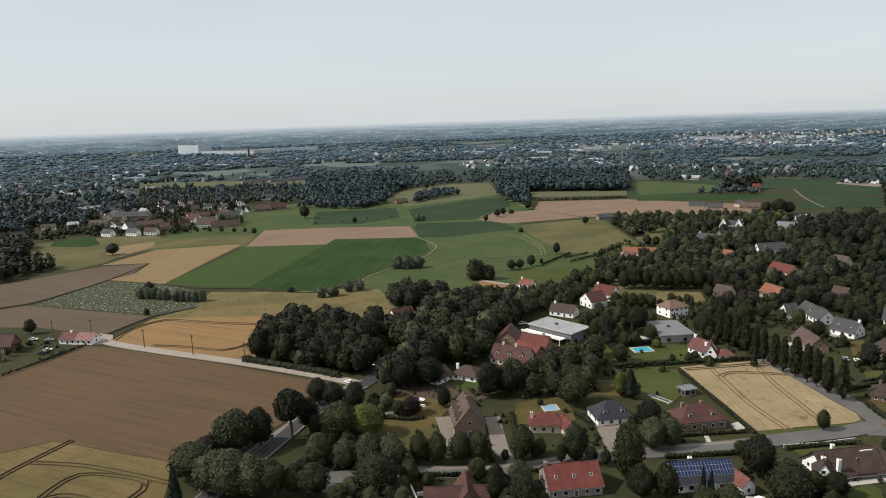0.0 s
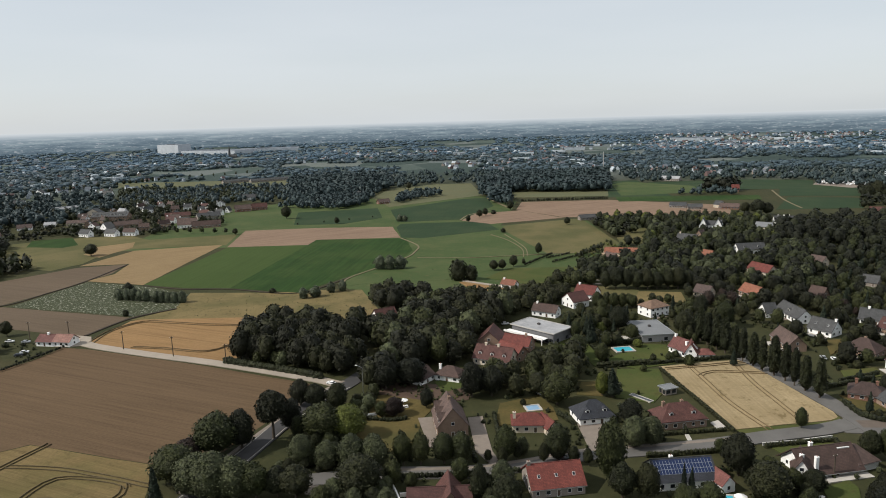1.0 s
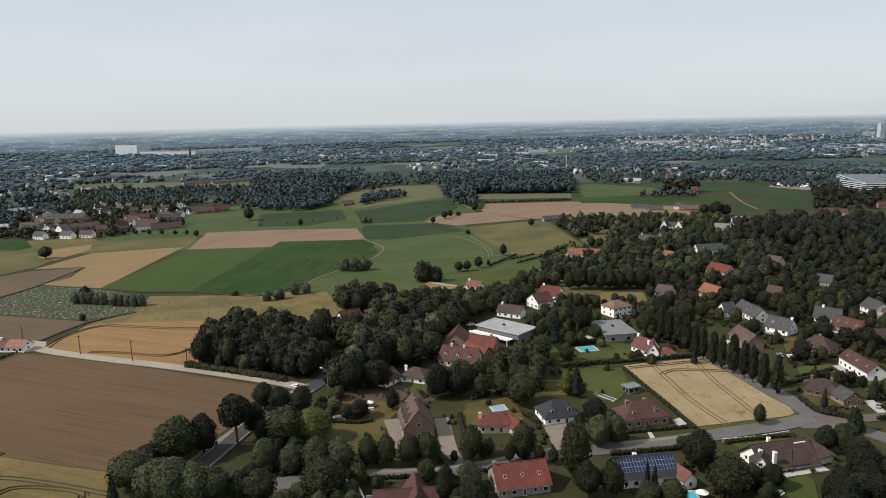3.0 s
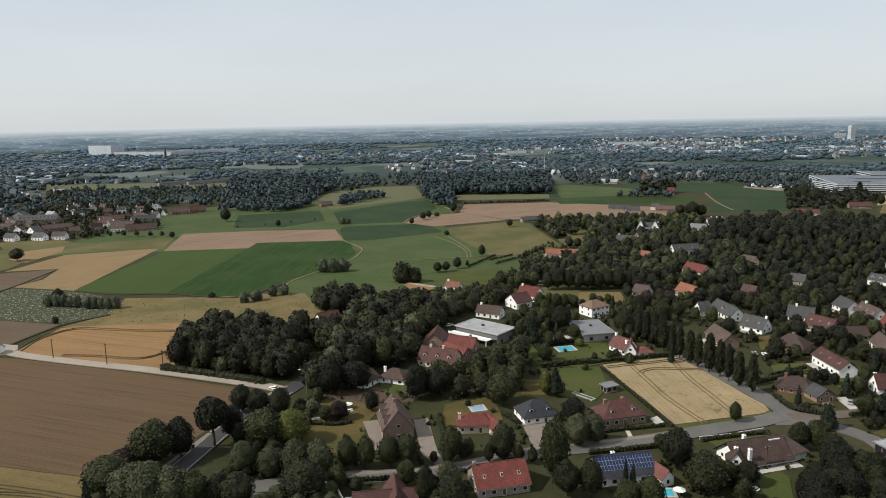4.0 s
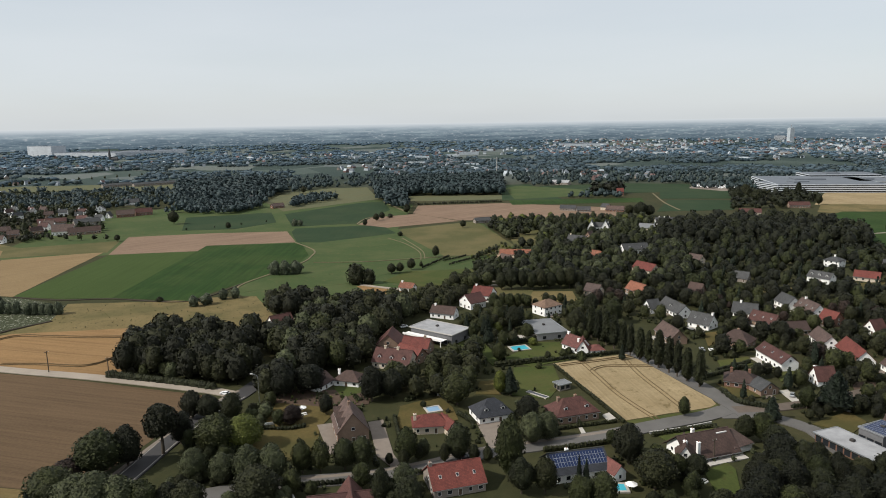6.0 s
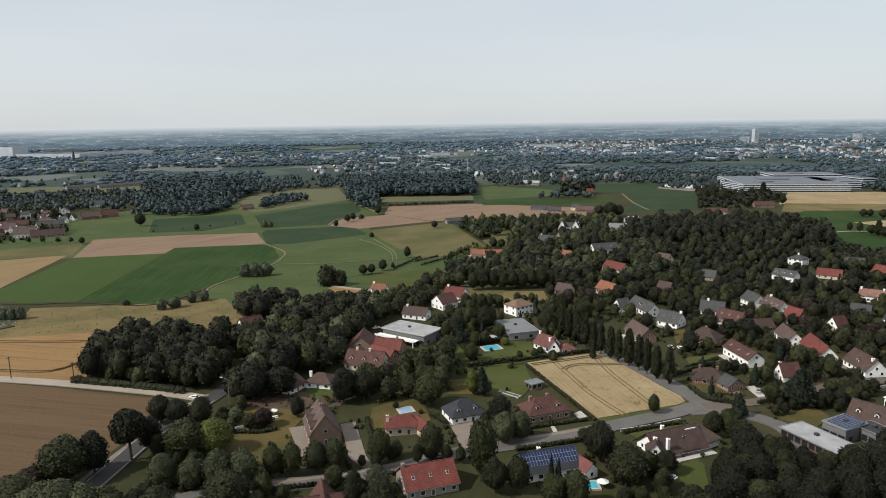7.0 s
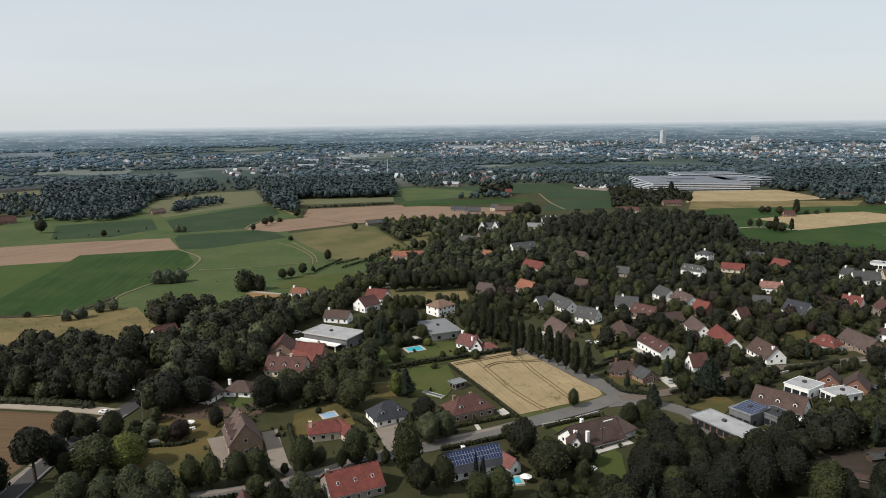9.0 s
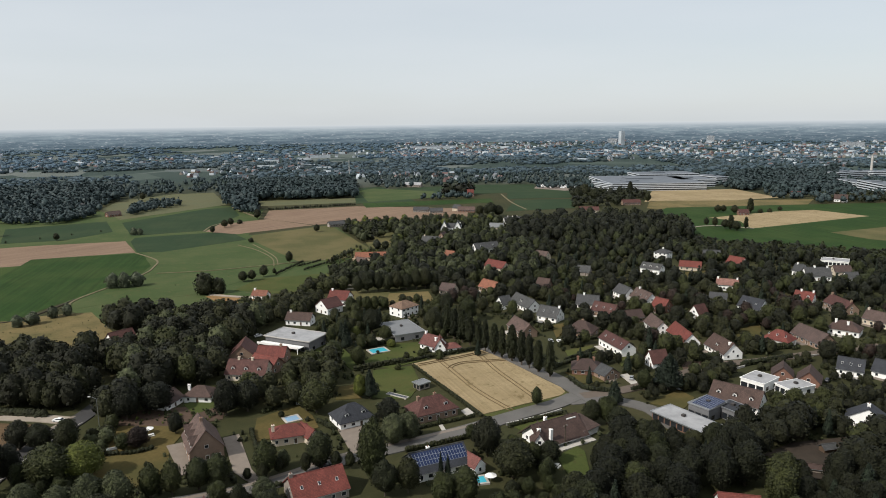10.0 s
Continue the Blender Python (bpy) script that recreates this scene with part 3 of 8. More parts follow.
# fields beyond the villas
field("wheat_field", "golden wheat field by the long office block", "wheat_pale",
      (603.9, 775.6), (711.7, 894.1), (840.0, 855.5), (803.8, 733.9), (705.5, 737.7))
field("wheat_field", "dry yellow stubble field", "meadow_dry",
      (564.3, 718.8), (619.0, 783.0), (717.0, 739.4), (826.4, 697.6), (771.6, 659.2), (600.0, 663.1))
field("beet_field", "wide dark green beet field", "beet_dark",
      (523.7, 661.5), (589.8, 712.3), (777.8, 656.0), (923.7, 608.7), (568.6, 370.3), (517.9, 422.3), (465.3, 505.3), (493.9, 586.6))
field("wheat_field", "long pale wheat field between green crops", "wheat_pale",
      (570.3, 616.5), (676.3, 624.4), (730.0, 615.1), (737.4, 548.4), (551.8, 536.3), (580.8, 580.9))
field("meadow", "dry olive pasture", "meadow_olive",
      (599.8, 484.4), (680.8, 485.7), (722.7, 473.7), (619.5, 404.5), (597.7, 441.4))
# the pale wheat field among the houses
field("wheat_field", "pale ripe wheat field with crossing tractor lines", "wheat_pale",
      (100.6, 294.5), (116.7, 297.4), (140.4, 299.7), (143.1, 279.2), (148.6, 241.6), (147.4, 236.3), (143.3, 234.3), (107.1, 229.9), (105.9, 246.3))
field("verge", "green grass verge along the wheat", "lawn",
      (106.9, 229.4), (143.1, 233.8), (148.3, 237.2), (146.0, 232.7), (138.1, 228.6), (106.1, 223.4))

# lawns and yards
field("lawn", "dry garden lawn, half yellow", "lawn_dry", (-29.1, 236.5), (-26.3, 251.9), (-23.3, 272.9), (-4.6, 277.5), (-0.1, 259.6), (-5.6, 246.9), (-6.5, 230.5), (-16.1, 222.6), keep=False)
field("garden_bed", "bare reddish garden bed", "earth", (-25.9, 276.1), (-19.4, 287.7), (0.2, 283.4), (15.5, 275.8), (13.6, 265.3), (-0.0, 264.0), keep=False)
field("lawn", "dry orange-brown lawn", "lawn_dry", (21.5, 240.1), (25.7, 260.4), (42.5, 267.7), (45.9, 255.0), (45.9, 243.2), keep=False)
field("lawn", "dry ochre lawn", "lawn_dry", (57.6, 266.5), (62.3, 279.6), (70.1, 280.2), (67.9, 263.9), keep=False)
field("lawn", "green garden lawn", "lawn", (72.0, 262.4), (81.5, 293.4), (99.7, 291.8), (95.7, 269.3), (85.4, 255.3), keep=False)
field("lawn", "green garden lawn", "lawn", (90.0, 292.6), (78.1, 304.6), (102.9, 326.5), (114.3, 323.7), (109.4, 298.1), keep=False)
field("lawn", "striped green lawn by the flat-roofed villa", "lawn", (58.3, 339.9), (68.2, 346.5), (72.9, 327.8), (68.7, 321.4), keep=False)
field("lawn", "green lawn", "lawn", (70.1, 321.2), (77.7, 330.8), (79.4, 304.5), (72.6, 297.7), keep=False)
field("lawn", "green lawn of the white cottage", "lawn", (0.2, 286.0), (13.0, 295.8), (14.0, 279.7), (3.6, 273.7), keep=False)
field("lawn", "green lawn", "lawn", (114.5, 188.7), (125.1, 193.1), (125.4, 188.4), (118.5, 174.6), (111.2, 174.6), keep=False)
field("lawn", "front garden lawn", "lawn", (111.5, 217.9), (129.3, 219.6), (138.1, 221.6), (135.4, 211.4), (115.0, 207.1), keep=False)
field("lawn", "dry lawn", "lawn_dry", (159.5, 256.3), (175.3, 253.3), (168.4, 239.0), (158.9, 241.7), keep=False)
field("lawn", "dry lawn by the street", "lawn_dry", (171.7, 213.1), (191.8, 220.4), (192.0, 210.5), (180.2, 203.4), keep=False)
field("lawn", "dry parkland grass under tall trees", "meadow_dry", (98.7, 407.0), (107.0, 434.0), (157.1, 423.0), (151.9, 399.2), (122.2, 400.3), keep=False)
field("lawn", "dry parkland grass", "meadow_olive", (96.4, 436.5), (110.4, 447.0), (133.2, 431.4), (120.3, 402.4), (101.1, 411.0), keep=False)
field("paved_yard", "pale pinkish paved drive", "paving", (-6.7, 249.5), (-1.3, 250.1), (1.8, 225.6), (-2.5, 225.0), keep=False, category="yard")
field("paved_yard", "pale pinkish paved drive", "paving", (12.2, 248.1), (18.0, 249.2), (19.0, 220.3), (21.1, 211.5), (17.7, 211.0), (13.3, 220.7), keep=False, category="yard")
field("paved_yard", "beige paved forecourt", "paving", (52.0, 240.3), (62.4, 242.0), (53.5, 218.1), (51.8, 216.2), keep=False, category="yard")
field("paved_yard", "pale paved yard", "paving_pale", (179.6, 243.7), (176.8, 227.0), (179.8, 227.0), (183.9, 244.1), keep=False, category="yard")
field("paved_yard", "pale terrace", "paving_pale", (83.6, 335.6), (87.6, 342.6), (106.1, 336.9), (102.6, 330.1), keep=False, category="yard")
field("paved_yard", "beige paved drive beside the villa", "paving", (52.5, 243.3), (58.0, 242.0), (56.6, 222.5), (53.1, 223.1), keep=False, category="yard")
field("paved_yard", "asphalt turning area", "asphalt", (140.9, 229.3), (147.5, 234.4), (154.0, 240.2), (165.0, 227.7), (157.1, 221.6), (143.1, 223.9), keep=False, category="yard")
field("paved_yard", "concrete farm yard", "concrete_road", (-212.5, 361.4), (-201.6, 376.4), (-186.2, 370.7), (-179.5, 356.2), (-193.4, 353.8), keep=False, category="yard")
field("paved_yard", "grey sandy yard", "paving", (-40.9, 197.5), (-42.0, 209.4), (-32.8, 208.9), (-30.9, 194.3), keep=False, category="yard")
field("sandy_plot", "pale sandy plot", "sand", (129.6, 530.5), (142.7, 563.0), (163.6, 567.1), (136.9, 515.2), keep=False, category="plot")

field("lawn", "dry lawn between villas", "lawn_dry", (190.9, 321.8), (199.6, 322.7), (190.8, 307.1), (182.1, 301.3), keep=False)
field("lawn", "yellowed lawn behind the villas", "meadow_dry", (266.8, 404.5), (301.5, 398.3), (291.9, 385.4), (258.4, 391.7), keep=False)
field("lawn", "yellowed lawn before a white house", "lawn_dry", (337.0, 398.1), (369.8, 400.1), (354.0, 376.0), (328.4, 382.0), keep=False)
field("lawn", "green villa lawn", "lawn", (256.9, 310.7), (283.0, 316.1), (275.8, 306.0), (255.3, 303.9), keep=False)
field("lawn", "green villa lawn", "lawn", (296.2, 300.8), (311.1, 302.1), (308.6, 290.0), (290.5, 290.6), keep=False)
field("lawn", "green villa lawn", "lawn", (175.1, 281.8), (192.1, 283.8), (188.2, 274.1), (169.8, 268.1), keep=False)
field("lawn", "green villa lawn", "lawn", (194.9, 270.3), (208.9, 273.5), (202.5, 260.6), (186.8, 252.3), keep=False)
field("lawn", "dry villa lawn", "lawn_dry", (275.3, 275.0), (295.5, 277.4), (277.4, 258.0), (263.5, 259.1), keep=False)
field("garden_bed", "bare brown ground at the crossing", "earth", (215.4, 246.4), (224.8, 243.9), (219.8, 236.2), (207.0, 234.0), keep=False)
field("meadow", "olive garden meadow in the villa park", "meadow_olive", (178.3, 666.0), (216.6, 675.2), (190.5, 590.4), (165.9, 592.7), keep=False)
field("garden_bed", "bare dark ground about the sheds", "dark_earth", (178.9, 162.9), (194.3, 165.8), (215.9, 161.3), (205.9, 148.7), (187.2, 141.4), (174.2, 147.7), keep=False)
# tree-free plots, most of them opening the camera's view to a house or pool
YARDS.append([(108.7, 195.6), (138.6, 199.5), (130.5, 186.2), (113.4, 162.0), (103.0, 164.7), (108.3, 182.9)])
YARDS.append([(141.1, 143.5), (159.0, 135.9), (164.0, 144.7), (154.0, 152.6)])
YARDS.append([(-38.0, 358.0), (-14.0, 362.0), (-17.0, 386.0), (-36.0, 381.0)])
YARDS.append([(83.5, 311.5), (100.0, 312.5), (102.0, 326.0), (84.0, 325.0)])
YARDS.append([(83.0, 189.0), (92.7, 187.2), (87.0, 173.2), (79.2, 161.9), (72.6, 164.6)])
field("paved_yard", "pale front path", "paving_pale", (87.4, 227.2), (88.8, 227.1), (88.1, 220.8), (86.5, 220.4), keep=False, category="yard")
field("paved_yard", "pale side terrace", "paving_pale", (100.0, 235.9), (103.5, 237.6), (104.0, 231.0), (100.5, 229.4), keep=False, category="yard")

# roads and lanes
ribbon("lane", "pale concrete farm lane", "concrete_road", 6.2, (-187.8, 362.8), (-177.0, 354.1), (-142.0, 337.2), (-99.5, 318.4), (-49.7, 292.9), (-38.6, 283.4))
ribbon("road", "dark asphalt road along the trees", "asphalt_dark", 8.0, (-24.7, 314.0), (-38.7, 284.7), (-48.7, 270.1), (-58.1, 248.1), (-65.4, 225.8), (-74.9, 200.1), (-81.0, 179.2))
for side in (-3.2, 3.2):
    ribbon("road_marking", "white edge line on dark asphalt", "paving_pale", 0.22, (-38.7 + side * 0.85, 284.7 - side * 0.5), (-48.7 + side * 0.88, 270.1 - side * 0.46), (-58.1 + side * 0.93, 248.1 - side * 0.36), (-65.4 + side * 0.94, 225.8 - side * 0.33), (-74.9 + side * 0.94, 200.1 - side * 0.33), (-81.0 + side * 0.95, 179.2 - side * 0.3))
    LINES.pop()
ribbon("pavement", "grey concrete cycle path beside the road", "paving", 1.6, (-39.4, 290.7), (-50.6, 275.0), (-61.6, 249.4), (-71.2, 225.3), (-80.3, 200.4))
ribbon("road", "village street of worn asphalt", "asphalt", 7.8, (-44.0, 205.2), (-19.0, 208.0), (10.1, 207.0), (28.7, 209.9), (48.2, 215.2), (71.2, 216.9), (94.9, 219.5), (115.9, 223.6), (137.4, 227.3), (148.5, 231.1))
ribbon("pavement", "pale concrete pavement", "paving", 1.7, (-19.1, 210.2), (10.3, 209.6), (29.1, 212.9), (48.8, 218.0), (72.1, 219.7), (95.9, 221.9), (105.9, 222.9))
ribbon("road", "asphalt street curving past the wheat field", "asphalt", 8.4, (141.5, 304.9), (146.2, 285.6), (151.6, 252.4), (153.3, 234.0), (153.5, 221.9))
ribbon("road", "asphalt street", "asphalt", 7.2, (157.6, 227.4), (162.5, 218.9), (168.2, 208.6), (166.2, 190.1))
ribbon("road", "worn brownish village street", "worn_road", 6.0, (151.3, 230.1), (169.7, 228.7), (195.2, 231.6), (225.1, 237.1), (248.4, 233.5), (277.6, 231.1), (323.5, 225.7))
ribbon("track", "pale dirt track between fields", "track", 1.5, (-27.6, 661.9), (-10.8, 619.2), (-12.4, 589.6), (-21.7, 559.1), (-57.2, 499.8), (-61.2, 480.6))
ribbon("track", "pale dirt track across the pasture", "track", 1.1, (-10.2, 561.9), (31.2, 555.2), (91.4, 559.5), (146.8, 559.8))
ribbon("track", "tractor track in the grass", "track", 0.8, (59.6, 664.6), (72.0, 630.4), (79.0, 586.8), (75.4, 550.3))
ribbon("track", "tractor track in the grass", "track", 0.8, (72.9, 662.0), (78.8, 623.2), (82.3, 586.2), (79.2, 554.3))
ribbon("track", "field path", "track", 1.8, (34.5, 765.3), (47.8, 808.3), (76.0, 842.0))
ribbon("track", "farm track", "track", 3.6, (84.3, 974.9), (95.3, 893.5), (101.8, 857.2))
ribbon("track", "pale field track", "concrete_road", 3.1, (476.0, 565.1), (530.3, 568.6), (554.3, 535.1))
ribbon("track", "pale field track", "track", 2.2, (480.2, 961.1), (442.9, 853.9), (423.4, 775.3))
ribbon("track", "footpath in the park", "concrete_road", 2.4, (107.7, 451.7), (123.9, 453.3), (107.3, 466.4))
ribbon("lane", "pale lane to the red-roofed farm", "concrete_road", 3.6, (22.3, 474.2), (37.1, 462.1), (68.0, 439.0))
ribbon("ditch", "dark ditch and hedge line between fields", "dark_earth", 1.2, (-309.1, 431.8), (-278.3, 447.4), (-267.4, 476.4), (-256.9, 513.1), (-250.8, 572.3))
ribbon("ditch", "dark grassy ditch", "dark_earth", 1.6, (-190.6, 373.2), (-179.3, 405.6), (-158.7, 424.8))
ribbon("ditch", "dark grassy field edge", "dark_earth", 1.0, (-206.5, 493.5), (-172.1, 477.0), (-139.0, 472.6), (-88.6, 454.9), (-59.1, 498.2))

# ---------------------------------------------------------------- houses
HOUSES = []          # plan outlines, which the trees keep clear of
WINDOWS = {}


def window_mesh(w, h, dark=False):
    key = (round(w, 1), round(h, 1), dark)
    if key not in WINDOWS:
        frame_me = Solid().ring(w, h, 0.075, -0.08, 0.06).mesh("window", "frame_dark" if dark else "frame_white")
        pane_me = Solid().box(-w / 2 + 0.05, -0.03, 0.05, w / 2 - 0.05, 0.02, h - 0.05).mesh("pane", "glass_dark")
        WINDOWS[key] = (frame_me, pane_me)
    return WINDOWS[key]


def window(house, m, x, y, z, turn, w=1.2, h=1.2, dark=False):
    f, g = window_mesh(w, h, dark)
    ob = sub("window", f, house, m @ pose(x, y, z, 0, 0, turn))
    sub("pane", g, ob)


DOOR = [None]


def door(house, m, x, y, z=0.0, turn=0.0):
    if DOOR[0] is None:
        DOOR[0] = (Solid().box(-0.5, -0.05, 0, 0.5, 0.03, 2.1).mesh("door", "wood_dark"), Solid().ring(1.2, 2.2, 0.1, -0.09, 0.04).mesh("door_frame", "frame_white"))
    ob = sub("door", DOOR[0][0], house, m @ pose(x, y, z, 0, 0, turn))
    sub("door_frame", DOOR[0][1], ob)


def chimney(house, m, x, y, z0, z1, mat, w=1.0):
    q, c = w / 2, w / 2 + 0.09
    s = Solid().loft([(-q, -q, q, q, z0), (-q, -q, q, q, z1), (-c, -c, c, c, z1 + 0.02), (-c, -c, c, c, z1 + 0.16), (-q, -q, q, q, z1 + 0.2)])
    ob = sub("chimney", s.mesh("chimney", mat), house, m @ pose(x, y, 0))
    sub("chimney_pot", Solid().tube(0, 0, z1 + 0.18, z1 + 0.6, 0.17, 0.13, 8).mesh("chimney_pot", "tile_orange"), ob)


def frame_of(a, b):
    return pose(a[0], a[1], 0, 0, 0, math.degrees(math.atan2(b[1] - a[1], b[0] - a[0])))


def block(house, m, w, d, h, roof_h, kind, axis, wall, roof, chim=(), dorm=0, skylights=0, win=1, over=0.45, side_dorm=0, doors=True, wall_name="wall"):
    """Walls, roof and openings of one wing, its front wall from (0, 0) to (w, 0), its depth along y."""
    run, half = (w, d / 2) if axis == "along" else (d, w / 2)
    slope = roof_h / half
    s = Solid()
    if kind == "gable":
        prof = [(0, 0), (2 * half, 0), (2 * half, h), (half, h + roof_h - 0.12), (0, h)]
        s.prism(prof, 0, run, "x" if axis == "along" else "y")
    else:
        s.box(0, 0, 0, w, d, h)
    sub(wall_name, s.mesh("wall", wall), house, m)
    r = Solid()
    t, lip = 0.22, over * slope
    if kind == "gable":
        prof = [(-over, h - lip), (half, h + roof_h), (2 * half + over, h - lip), (2 * half + over, h - lip + t), (half, h + roof_h + t * 1.1), (-over, h - lip + t)]
        r.prism(prof, -over, run + over, "x" if axis == "along" else "y")
    else:
        k, o, inset = 0, over, min(half * 0.95, run / 2 - 0.4) if kind == "hip" else half * 0.45
        if axis == "along":
            top = [(inset, d / 2), (w - inset, d / 2)]
        else:
            top = [(w / 2, inset), (w / 2, d - inset)]
        r.v = [(-o, -o, h - 0.15), (w + o, -o, h - 0.15), (w + o, d + o, h - 0.15), (-o, d + o, h - 0.15)]
        r.v += [(-o, -o, h + 0.05), (w + o, -o, h + 0.05), (w + o, d + o, h + 0.05), (-o, d + o, h + 0.05)] + [(x, y, h + roof_h) for x, y in top]
        r.f = [(3, 2, 1, 0), (0, 1, 5, 4), (1, 2, 6, 5), (2, 3, 7, 6), (3, 0, 4, 7)]
        r.f += [(4, 5, 9, 8), (5, 6, 9), (6, 7, 8, 9), (7, 4, 8)] if axis == "along" else [(4, 5, 8), (5, 6, 9, 8), (6, 7, 9), (7, 4, 8, 9)]
        r.i = [0] * len(r.f)
    roof_ob = sub("roof", r.mesh("roof", roof), house, m)
    # ridge capping and gutters
    if kind == "gable":
        c = Solid()
        if axis == "along":
            c.box(-over, d / 2 - 0.16, h + roof_h + 0.1, w + over, d / 2 + 0.16, h + roof_h + 0.3)
        else:
            c.box(w / 2 - 0.16, -over, h + roof_h + 0.1, w / 2 + 0.16, d + over, h + roof_h + 0.3)
        sub("ridge_cap", c.mesh("ridge_cap", roof), roof_ob)
    g = Solid().box(-over, -over - 0.14, h - lip * 0.9 - 0.05 if axis == "along" else h - 0.1, w + over, -over - 0.01, h - lip * 0.9 + 0.09 if axis == "along" else h + 0.02)
    if not (kind == "gable" and axis == "across"):
        sub("gutter", g.mesh("gutter", "steel"), house, m)
    # openings
    if win:
        count = max(1, int(w / 3.1))
        floors = 2 if h > 4.6 else 1
        for fl in range(floors):
            for k in range(count):
                x = (k + 0.5) * w / count
                if doors and fl == 0 and k == count // 2 and count > 1:
                    door(house, m, x, -0.01)
                else:
                    window(house, m, x, 0, 0.85 + 2.75 * fl, 0, 1.5 if (k + fl) % 3 else 1.1, 1.35)
            for side, turn in ((0, -90), (w, 90)):
                for k in range(max(1, int(d / 4.5))):
                    window(house, m, side, (k + 0.5) * d / max(1, int(d / 4.5)), 0.9 + 2.75 * fl, turn, 1.2, 1.3)
        if kind == "gable" and roof_h > 2.4:
            if axis == "along":
                window(house, m, 0, d / 2, h + 0.3, -90, 1.1, 1.2)
                window(house, m, w, d / 2, h + 0.3, 90, 1.1, 1.2)
            else:
                window(house, m, w / 2, 0, h + 0.3, 0, 1.3, 1.2)
    for k in range(dorm):
        x = (k + 0.5) * w / dorm if dorm > 1 else w * 0.5
        y0, z0 = 0.28 * d / 2, h + 0.28 * roof_h
        dm = m @ pose(x, y0, z0)
        prof = [(-0.75, -0.3), (0.75, -0.3), (0.75, 1.15), (0, 1.6), (-0.75, 1.15)]
        ob = sub("dormer", Solid().prism(prof, 0, 2.4 / max(slope, 0.5), "y").mesh("dormer", "frame_white"), house, dm)
        cap = [(-0.9, 1.05), (0, 1.62), (0.9, 1.05), (0.9, 1.2), (0, 1.78), (-0.9, 1.2)]
        sub("dormer_roof", Solid().prism(cap, -0.15, 2.4 / max(slope, 0.5), "y").mesh("dormer_roof", roof), ob)
        sub("pane", window_mesh(1.0, 1.0)[1], ob, pose(0, -0.02, 0.1))
    for k in range(side_dorm):
        y = (k + 0.5) * d / side_dorm
        x0, z0 = 0.12 * w / 2, h + 0.12 * roof_h
        dm = m @ pose(x0, y, z0, 0, 0, -90)
        prof = [(-1.5, -0.3), (1.5, -0.3), (1.5, 1.3), (0, 3.4), (-1.5, 1.3)]
        ob = sub("dormer", Solid().prism(prof, 0, 3.0, "y").mesh("dormer", "white_render"), house, dm)
        cap = [(-1.8, 0.95), (0, 3.45), (1.8, 0.95), (1.8, 1.2), (0, 3.75), (-1.8, 1.2)]
        sub("dormer_roof", Solid().prism(cap, -0.25, 3.3, "y").mesh("dormer_roof", roof), ob)
        sub("pane", window_mesh(1.2, 1.2)[1], ob, pose(0, -0.02, 0.0))
    ang = math.degrees(math.atan2(roof_h, half))
    for k in range(skylights):
        x, y = (k + 0.5) * w / skylights, 0.45 * d / 2
        s = Solid().box(-0.42, -0.58, 0.02, 0.42, 0.58, 0.12).box(-0.36, -0.52, 0.1, 0.36, 0.52, 0.14, 1)
        if axis == "along":
            sub("skylight", s.mesh("skylight", "frame_white", "glass_dark"), roof_ob, pose(x, y, h + 0.45 * roof_h + t, ang, 0, 0))
        else:
            sub("skylight", s.mesh("skylight", "frame_white", "glass_dark"), roof_ob, pose(0.45 * w / 2, (k + 0.5) * d / skylights, h + 0.45 * roof_h + t, 0, -ang, 0))
    for u, v in chim:
        off = abs(v - 0.5) * 2 if axis == "along" else abs(u - 0.5) * 2
        z = h + roof_h * (1 - off)
        chimney(house, m, u * w, v * d, max(z - 1.2, 0.5), max(z + 1.0, h + roof_h * 0.75 + 0.8), wall)
    p = [m @ Vector(q) for q in ((-1, -1, 0), (w + 1, -1, 0), (w + 1, d + 1, 0), (-1, d + 1, 0))]
    HOUSES.append([(q.x, q.y) for q in p])
    return roof_ob


def house(label, a, b, d, h, roof_h, kind="gable", axis="along", wall="white_render", roof="tile_brown", category="house", name="house", **more):
    m = frame_of(a, b)
    near = math.hypot(*a) < 230
    d, roof_h = d * (1.2 if near else 0.88), roof_h * (1.06 if near else 0.92)
    ob = thing(name, label, category, m)
    block(ob, Matrix(), math.hypot(b[0] - a[0], b[1] - a[1]), d, h, roof_h, kind, axis, wall, roof, **more)
    HOUSES[-1] = [((m @ Vector(q).to_3d()).x, (m @ Vector(q).to_3d()).y) for q in HOUSES[-1]]
    w = math.hypot(b[0] - a[0], b[1] - a[1])
    if name == "house" and not near and math.hypot(*a) < 480 and a[0] > 100 and w > 8:
        u = (a[0] * 7.3 + a[1] * 3.1) % 1.0
        sub("terrace", Solid().loft([(w * 0.15 * u, -2.6 - 2.0 * u, w * (0.55 + 0.4 * u), -0.12, -0.1), (w * 0.15 * u, -2.6 - 2.0 * u, w * (0.55 + 0.4 * u), -0.12, 0.2)]).mesh("terrace", "paving_pale" if u > 0.4 else "paving"), ob)
    return ob


def wing(ob, a, b, d, h, roof_h, kind="gable", axis="along", wall="white_render", roof="tile_brown", **more):
    m, d, roof_h = ob.matrix_basis.inverted() @ frame_of(a, b), d * 1.25, roof_h * 1.08
    block(ob, m, math.hypot(b[0] - a[0], b[1] - a[1]), d, h, roof_h, kind, axis, wall, roof, **more)
    w = math.hypot(b[0] - a[0], b[1] - a[1])
    HOUSES[-1] = [((ob.matrix_basis @ m @ Vector(q)).x, (ob.matrix_basis @ m @ Vector(q)).y) for q in ((-1, -1, 0), (w + 1, -1, 0), (w + 1, d + 1, 0), (-1, d + 1, 0))]
    return ob


